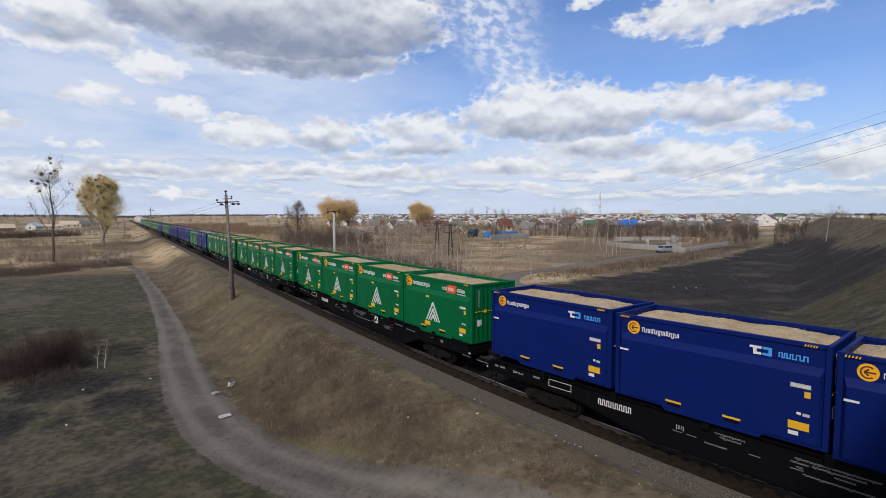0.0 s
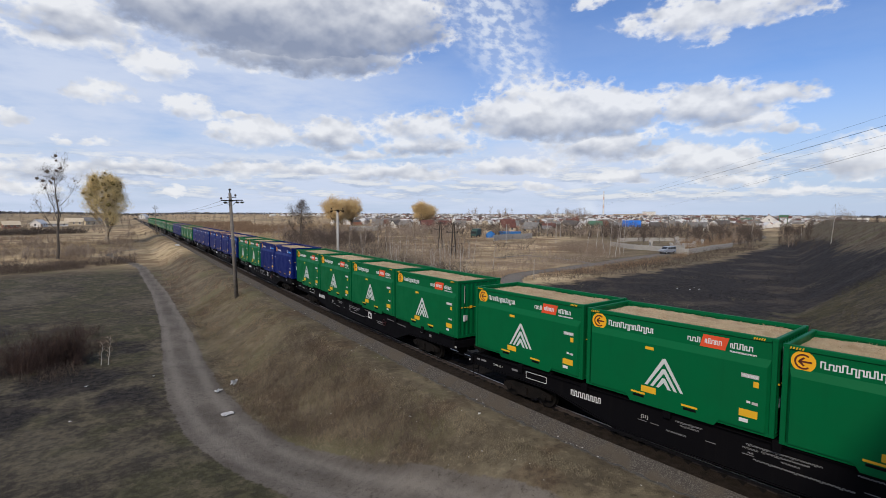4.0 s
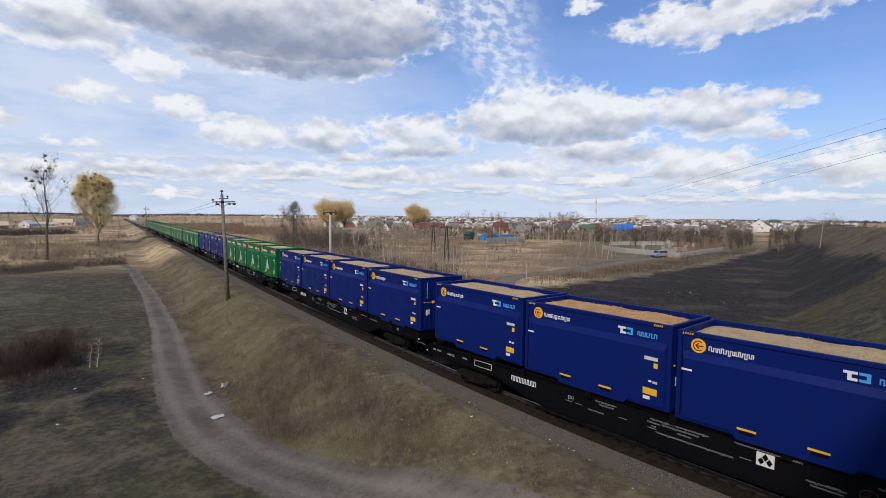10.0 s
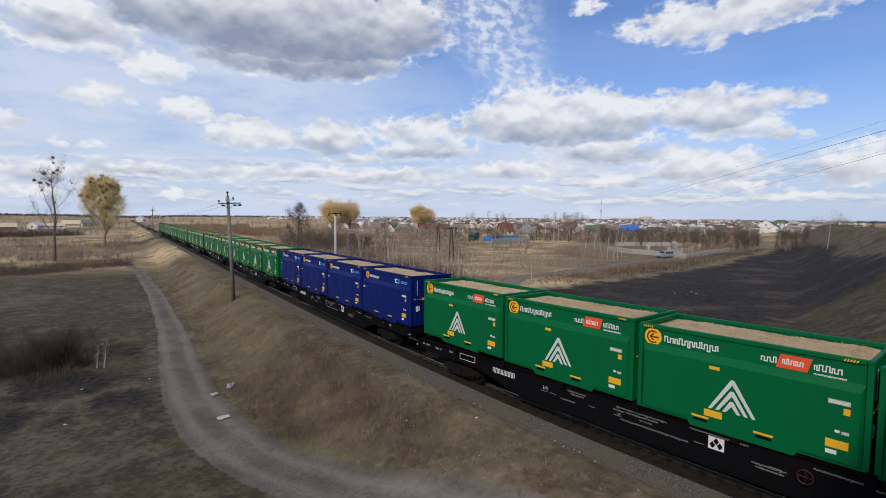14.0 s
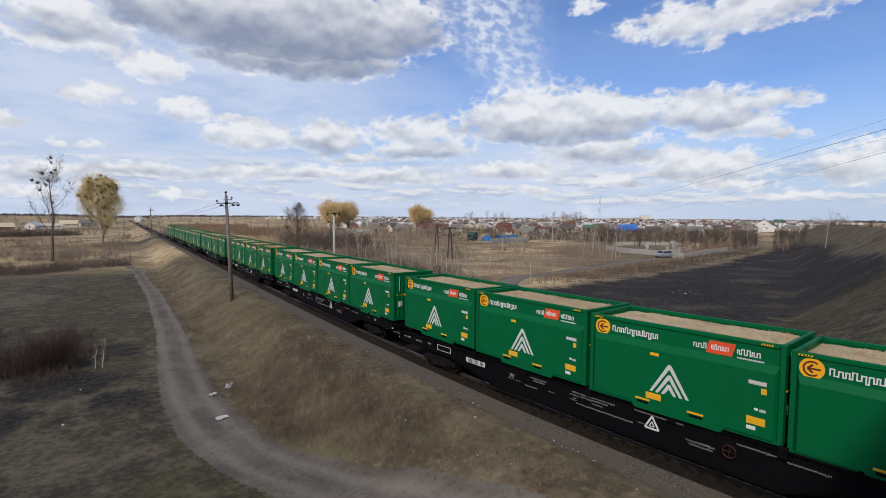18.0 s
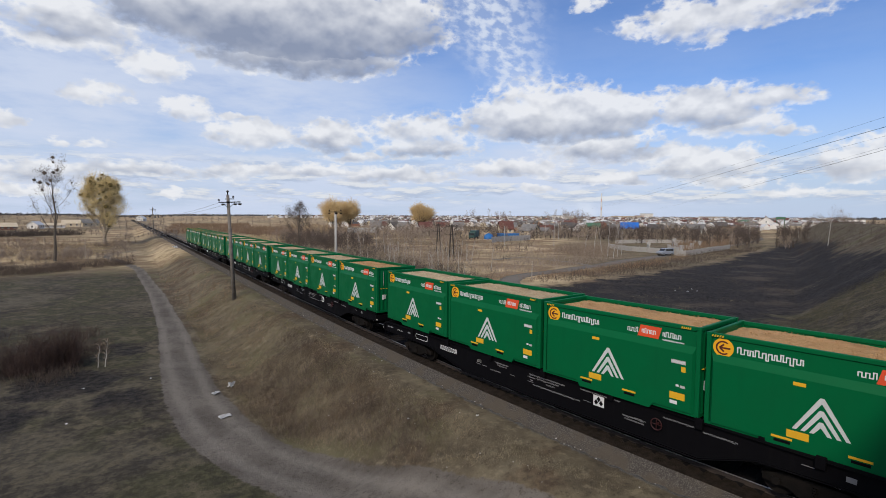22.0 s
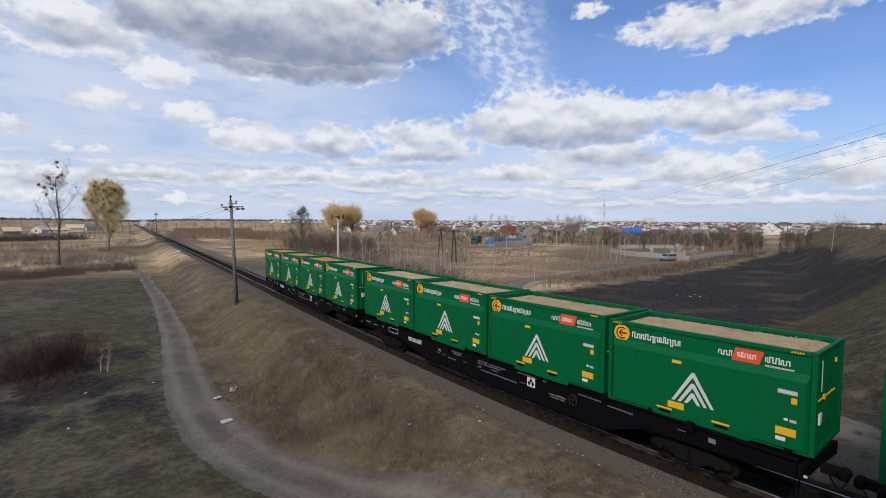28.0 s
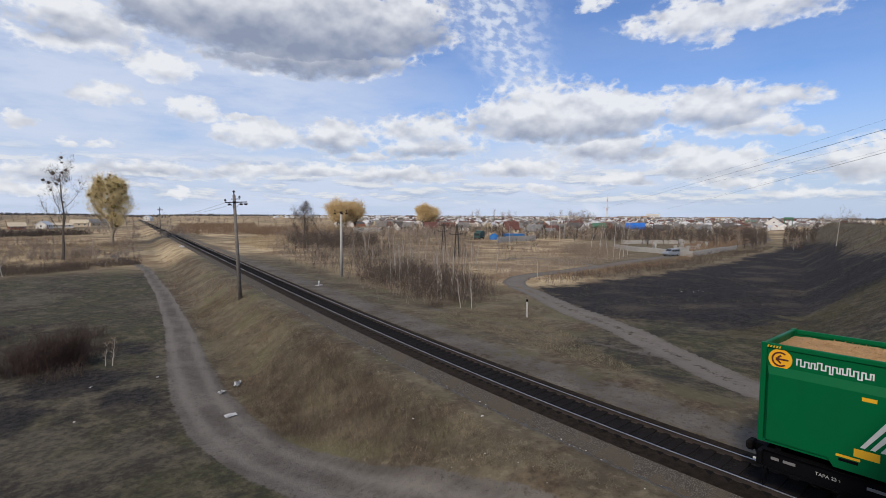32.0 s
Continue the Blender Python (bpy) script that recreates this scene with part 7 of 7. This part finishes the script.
        part("bracket", prism(bmesh.new(), [(LENGTH / 2 - 4.53 - 0.72 * u, 2.29 + 0.72 * z) for u, z in azure], "x", UPPER - 0.006, UPPER + 0.004), CYAN, c, "light blue angular emblem")
        part("wordmark", bars(4.93, 5.66, 2.31, 2.50, 5, seed=9), CYAN, c, "light blue wordmark drawn as a winding band")
        part("label", plate(0.18, 0.50, 1.62, 1.68), WHITE, c)
    for u in (1.84, 3.57):
        # a black plate is painted in for the shadow line under each yellow strip
        pocket = part("fork_pocket", plate(u + 0.06, u + 0.46, 0.11, 0.19, thick=0.003), BLACK, c, "black plate standing for the shadow in the fork pocket")
        part("yellow_edge", plate(u, u + 0.50, 0.225, 0.285, thick=0.02), YELLOW, c, "yellow strip")
    label = part("number_label", plate(5.27, 5.74, 1.60, 1.72), PALE, c, "pale grey label with white bars")
    part("lettering", bars(5.30, 5.72, 1.63, 1.70, 10, FACE - 0.005, seed=10), WHITE, label)
    part("yellow_plate", plate(5.60, 5.74, 1.36, 1.53), YELLOW, c)
    part("label", plate(5.44, 5.54, 0.86, 0.93), WHITE, c)
    part("label", plate(5.58, 5.74, 0.84, 0.92), PALE, c)
    part("yellow_plate", plate(5.25, 5.74, 0.44, 0.66), YELLOW, c)
    part("label", plate(5.26, 5.50, 0.27, 0.38), WHITE, c)
    # on the front end: rod, dotted strip, labels
    y = -LENGTH / 2
    part("rod", tube(bmesh.new(), (-HALF + 0.42, y - 0.005, 1.75), (-HALF + 0.42, y - 0.005, 2.60), 0.014), PALE, c, "thin pale rod")
    for i in range(9):
        xx = -HALF + 0.22 + i * 0.2
        part("dash", boxed(xx, xx + 0.09, y - 0.006, y + 0.04, 1.50, 1.532), YELLOW, c, "yellow dash")
    part("yellow_plate", boxed(-0.62, -0.48, y - 0.010, y + 0.04, 1.45, 1.58), YELLOW, c)
    part("label", boxed(-HALF + 0.36, -HALF + 0.47, y - 0.008, y + 0.04, 0.82, 1.12), WHITE, c)
    part("label", boxed(-HALF + 0.50, -HALF + 0.60, y - 0.008, y + 0.04, 0.86, 1.12), PALE, c)
    part("yellow_plate", boxed(0.55, 0.63, y - 0.008, y + 0.04, 2.30, 2.42), YELLOW, c)
    load = part("load", chip_heap(1 if green else 2), CHIPS, c, "heap of pale wood chips")
    return tagged(c, ("green" if green else "dark blue") + " steel open-top container filled with wood chips", "container", "containers of the freight train")


def wheel_mesh():
    bm = bmesh.new()
    tube(bm, (-0.07, 0, 0), (0.06, 0, 0), 0.455, 0.47, 28)
    tube(bm, (0.06, 0, 0), (0.09, 0, 0), 0.50, 0.49, 28)
    tube(bm, (-0.12, 0, 0), (-0.07, 0, 0), 0.15, 0.17, 14)
    return mesh_of("wheel", bm, STEEL)


def sill(sign, piece):
    """Fish-belly side sill of the wagon: its web, or one of its flanges."""
    bm = bmesh.new()
    low = [(-12.35, 1.06), (-7.9, 0.92), (-6.3, 0.34), (5.0, 0.34), (7.8, 0.96), (12.35, 1.06)]
    outline = low + [(12.35, 1.50), (-12.35, 1.50)]
    x = sign * 1.22
    if piece == "web":
        return prism(bm, outline, "x", x - 0.02, x + 0.02)
    if piece == "lower":
        return prism(bm, low + [(a, b - 0.03) for a, b in low[::-1]], "x", x - 0.12, x + 0.12)
    return box(bm, x - 0.12, x + 0.12, -12.35, 12.35, 1.504, 1.525)


def sill_plate(y0, y1, z0, z1, material, w, name="marking", label=""):
    return part(name, boxed(-1.248, -1.236, y0, y1, z0, z1), material, w, label)


def sill_bars(y0, y1, z0, z1, n, w, seed, even=False, name="lettering", label=""):
    """A row of writing as a winding band, reading from the rear end forward (falling y)."""
    step = (y1 - y0) / (2 * n)
    return part(name, meander(-1.247, -1.236, y1, step, 2 * n, z0, z1, step * (0.40 if even else 0.38), seed, even), WHITE if even else FADED, w, label)


def letters(text, size, y, z, w):
    """Readable writing on the sill."""
    cu = bpy.data.curves.new("lettering", "FONT")
    cu.body, cu.size, cu.extrude = text, size, 0.003
    cu.materials.append(PALE)
    ob = new("lettering", cu)
    ob.parent = w
    ob.matrix_basis = Matrix(((0, 0, -1, -1.245), (-1, 0, 0, y), (0, 1, 0, z), (0, 0, 0, 1)))
    return ob


def build_wagon(triangle=False):
    """A four-container flat wagon, origin on the rails under its middle; +y is its rear."""
    w = new("flat_wagon")
    for sx in (-1, 1):
        web = part("side_sill", sill(sx, "web"), BLACK, w)
        part("lower_flange", sill(sx, "lower"), BLACK, web)
        part("top_flange", sill(sx, "top"), BLACK, web)
    part("centre_beam", boxed(-0.22, 0.22, -12.3, 12.3, 0.78, 1.40), BLACK, w)
    for i in range(7):
        y = -12.0 + 4.0 * i
        part("cross_member", boxed(-1.19, 1.19, y - 0.08, y + 0.08, 1.16, 1.625), BLACK, w)
    for sy in (-1, 1):
        part("end_beam", boxed(-1.35, 1.35, sy * 12.42 - 0.07, sy * 12.42 + 0.07, 1.05, 1.44, 0.02), BLACK, w)
        coupler = part("coupler", boxed(-0.14, 0.14, min(sy * 12.5, sy * 12.95), max(sy * 12.5, sy * 12.95), 0.93, 1.17, 0.03), STEEL, w)
        part("knuckle", boxed(-0.23, 0.18, min(sy * 12.9, sy * 13.15), max(sy * 12.9, sy * 13.15), 0.90, 1.20, 0.06), STEEL, coupler)
        hose = bmesh.new()
        pts = [Vector((0.34, sy * (12.5 + 0.62 * t), 1.0 - 0.55 * math.sin(math.pi * t))) for t in np.linspace(0, 1, 7)]
        for p, q in zip(pts, pts[1:]):
            tube(hose, p, q, 0.025, n=6)
        part("brake_hose", hose, RUBBER, w)
        step_ = bmesh.new()
        for x in (-1.30, -0.98):
            tube(step_, (x, sy * 12.3, 1.1), (x, sy * 12.3, 0.45), 0.016, n=6)
        for z in (0.45, 0.75):
            tube(step_, (-1.30, sy * 12.3, z), (-0.98, sy * 12.3, z), 0.018, n=6)
        part("step_irons", step_, BLACK, w)
        part("lamp_bracket", tube(bmesh.new(), (-1.30, sy * 12.50, 1.16), (-1.30, sy * 12.58, 1.16), 0.04, n=10), PALE, w)
    wheel = wheel_mesh()
    for by in (-9.3, 9.3):
        bogie = part("bogie", boxed(-0.75, 0.75, by - 0.22, by + 0.22, 0.50, 0.98, 0.03), STEEL, w)
        for sx in (-1, 1):
            fr = bmesh.new()
            prism(fr, [(by - 1.28, 0.40), (by - 0.62, 0.36), (by - 0.4, 0.22), (by + 0.4, 0.22), (by + 0.62, 0.36), (by + 1.28, 0.40), (by + 1.28, 0.58), (by + 0.75, 0.76), (by - 0.75, 0.76), (by - 1.28, 0.58)], "x", sx * 1.02 - 0.07, sx * 1.02 + 0.07)
            part("side_frame", fr, STEEL, bogie)
            for k in (0.0,):
                spring = bmesh.new()
                for h in range(5):
                    tube(spring, (sx * 1.1, by + k, 0.30 + 0.07 * h), (sx * 1.1, by + k, 0.345 + 0.07 * h), 0.062, n=9)
                part("spring", spring, STEEL, bogie)
            for wy in (-0.925, 0.925):
                part("axle_box", tube(bmesh.new(), (sx * 0.96, by + wy, 0.475), (sx * 1.16, by + wy, 0.475), 0.15, 0.12, 14), STEEL, bogie)
    for by in (-9.3, 9.3):
        for wy in (-0.925, 0.925):
            axle = part("wheelset", tube(bmesh.new(), (-0.95, 0, 0), (0.95, 0, 0), 0.085, n=12), STEEL, w)
            axle.matrix_basis = pose(0, by + wy, 0.475)
            for sx in (-1, 1):
                o = part("wheel", wheel, STEEL, axle)
                o.matrix_basis = pose(sx * 0.80, 0, 0, 0, 0, 0 if sx < 0 else 180)
    # brake gear under the middle
    tank = part("air_tank", tube(bmesh.new(), (-0.55, -1.0, 0.95), (-0.55, 0.2, 0.95), 0.17, n=16), BLACK, w)
    part("brake_cylinder", tube(bmesh.new(), (-0.5, 2.0, 0.95), (-0.5, 2.7, 0.95), 0.20, n=16), BLACK, w)
    rod = part("brake_rod", tube(bmesh.new(), (-0.6, -6.5, 0.85), (-0.6, 6.5, 0.85), 0.025, n=6), STEEL, w)
    hw = bmesh.new()
    pts = [Vector((-1.40, -4.95 + 0.19 * math.cos(a), 1.02 + 0.19 * math.sin(a))) for a in np.linspace(0, math.tau, 17)]
    for p, q in zip(pts, pts[1:]):
        tube(hw, p, q, 0.018, n=6, caps=False)
    for a in range(4):
        tube(hw, (-1.40, -4.95, 1.02), (-1.40, -4.95 + 0.19 * math.cos(a * math.pi / 2), 1.02 + 0.19 * math.sin(a * math.pi / 2)), 0.014, n=5)
    tube(hw, (-1.40, -4.95, 1.02), (-1.2, -4.95, 1.02), 0.03, n=8)
    part("hand_wheel", hw, WHEELRED, w, "dull red hand brake wheel")
    for y in (-9.45, -6.30, -3.15, 0.0, 3.15, 6.30, 9.45):
        part("support_bracket", boxed(-1.38, -1.242, y - 0.12, y + 0.12, 1.30, 1.63, 0.01), BLACK, w)
    # markings on the path side
    sill_bars(5.6, 6.95, 1.00, 1.22, 8, w, 1, True, name="wagon_number", label="white band in place of the wagon number")
    letters("[21]", 0.16, 4.1, 1.02, w)
    letters("TAPA 23 t", 0.13, 11.1, 1.21, w)
    for k, (y0, y1, z, n) in enumerate(((2.0, 2.9, 1.22, 10), (2.15, 2.75, 1.12, 7), (2.5, 3.2, 0.82, 8), (0.5, 0.8, 1.20, 3), (0.45, 0.9, 1.08, 5), (0.55, 0.75, 0.96, 2))):
        sill_bars(y0, y1, z, z + 0.055, n, w, 20 + k)
    for k, (y0, y1, z, n) in enumerate(((-1.9, -0.2, 1.20, 20), (-1.7, -0.4, 1.10, 14), (-1.4, -0.9, 0.98, 6), (-2.6, -0.2, 0.80, 24), (-4.3, -2.6, 1.28, 18), (-5.3, -4.4, 0.86, 10), (-5.3, -4.5, 0.76, 9), (-7.0, -5.9, 1.24, 12), (-8.2, -7.2, 1.18, 10))):
        sill_bars(y0 + 0.8, y1 + 0.8, z, z + 0.05, n, w, 40 + k)
    for y in (3.6, 4.05, 1.8, 0.75, -2.1, -4.2):
        sill_plate(y - 0.16, y + 0.16, 0.905, 0.925, FADED, w, "white_line")
    if triangle:
        ring = [[(-0.25, 0.0), (0.0, 0.42), (0.25, 0.0), (-0.25, 0.0)]]
        part("emblem", strokes(ring, 0.06, LENGTH / 2 + 2.45, 0.84, -1.24), WHITE, w, "white rounded triangle emblem")
        core = [[(-0.09, 0.08), (0.0, 0.24), (0.09, 0.08), (-0.09, 0.08)]]
        part("emblem_core", strokes(core, 0.03, LENGTH / 2 + 2.45, 0.84, -1.24), WHITE, w)
    else:
        emblem = sill_plate(-2.84, -2.38, 0.87, 1.26, WHITE, w, "emblem_plate", "white square plate with black lozenges")
        for dy, dz in ((-0.107, 0.0), (0.107, 0.0), (0.0, 0.125)):
            lozenge = prism(bmesh.new(), [(-2.610 + dy, 0.90 + dz), (-2.525 + dy, 1.01 + dz), (-2.610 + dy, 1.12 + dz), (-2.695 + dy, 1.01 + dz)], "x", -1.253, -1.246)
            part("lozenge", lozenge, BLACK, emblem)
    outline = strokes([[(0, 0), (1.05, 0), (1.05, 0.26), (0, 0.26), (0, 0)]], 0.02, LENGTH / 2 - 9.2, 1.12, -1.24)
    part("frame_mark", outline, WHITE, w)
    sill_plate(-10.2, -9.98, 1.16, 1.30, FADED, w, "label")
    sill_plate(-9.3, -9.0, 1.22, 1.24, FADED, w, "label")
    for y0, y1 in ((9.6, 10.0), (11.95, 12.15), (11.55, 11.85)):
        sill_plate(y0, y1, 1.25, 1.33, FADED, w, "label")
    return tagged(w, "black four-container flat wagon with white markings", "railway wagon", "wagons of the freight train")


# wagons from the last one forward; containers from the rear: g green, b blue
TRAIN = ["gggg", "gggg", "gggg", "gggg", "gggg", "gggg", "gggg", "bbbb", "gggg", "bbbb", "bbbb", "ggbb", "gggg", "gggg", "gggg", "bbbb"]
CARS, BOXES, SETS = [], [], []
ORANGE_LOADS = {(0, 0), (0, 1), (0, 2), (3, 3), (4, 2), (4, 3), (10, 1)}  # wagon and container


def build_train():
    wagon, marked = build_wagon(), build_wagon(True)
    kinds = {"g": build_container(True), "b": build_container(False)}
    fresh = set(kinds)
    for k, colours in enumerate(TRAIN):
        car = wagon if k == 0 else marked if k == 5 else copy_thing(marked if k == 6 else wagon, Matrix())
        CARS.append((car, k))
        SETS.extend((o, k, o.location.y) for o in car.children if o.name.startswith("wheelset"))
        for c, colour in enumerate(colours):
            ob = kinds[colour] if colour in fresh else copy_thing(kinds[colour], Matrix())
            fresh.discard(colour)
            BOXES.append((ob, k, c))
            for load in (o for o in ob.children if o.name.startswith("load")):
                load.material_slots[0].link = "OBJECT"
                load.material_slots[0].material = FRESH if (k, c) in ORANGE_LOADS else CHIPS


build_train()


# ---- what moves ----
# seconds, and metres by which the train lags behind an even 12.69 m/s
LAG = [(0, -0.17), (1, -0.51), (2, -0.5), (3, -0.58), (6, -0.83), (7, -0.78), (8, -0.75), (9, -0.75), (10, -0.7), (11, -0.62), (12, -1.0), (13, -1.0), (14, -1.0), (17, -0.67), (18, -0.97), (19, -0.93), (20, -0.78), (21, -0.62), (22, -0.48), (23, -0.38), (24, -0.54), (25, -0.39), (28, 0.26), (29, 0.71), (30, 1.02), (31, 0.85), (32, 1.23)]


def tail(t):
    """y of the rear end of the last container."""
    return 29.09 - 12.6873 * (t - 30) + float(np.interp(t, [p[0] for p in LAG], [p[1] for p in LAG]))


def on_track(y, z):
    s = track_slope(y)
    return pose(track_x(y), y, z + track_z(y), 0, 0, -math.degrees(math.atan(s)))


def motions():
    times = [float(t) for t in range(33)]
    for ob, k in CARS:
        mid = (4 * LENGTH + 3 * GAP) / 2
        walk(ob, [(t, on_track(tail(t) - k * PITCH - mid, 0.0)) for t in times])
    for ob, k, c in BOXES:
        rows = []
        for t in times:
            y = tail(t) - k * PITCH - c * STEP - LENGTH / 2
            rows.append((t, on_track(y, DECK)))
        walk(ob, rows)
    # the wheels turn while their wagon rolls past the bridge; far off down the line they cannot be made out
    for ob, k, y in SETS:
        rows, turned, before = [], 0.0, None
        for n in range(32 * FPS + 1):
            here = tail(n / FPS) - k * PITCH - mid + y
            rolling = -12 < here < 70
            if rolling and before is not None:
                turned += (before - here) / 0.475
            before = here if rolling else None
            if rolling or n in (0, 32 * FPS):
                rows.append((n / FPS, pose(0, y, 0.475, math.degrees(turned))))
        walk(ob, rows)


motions()
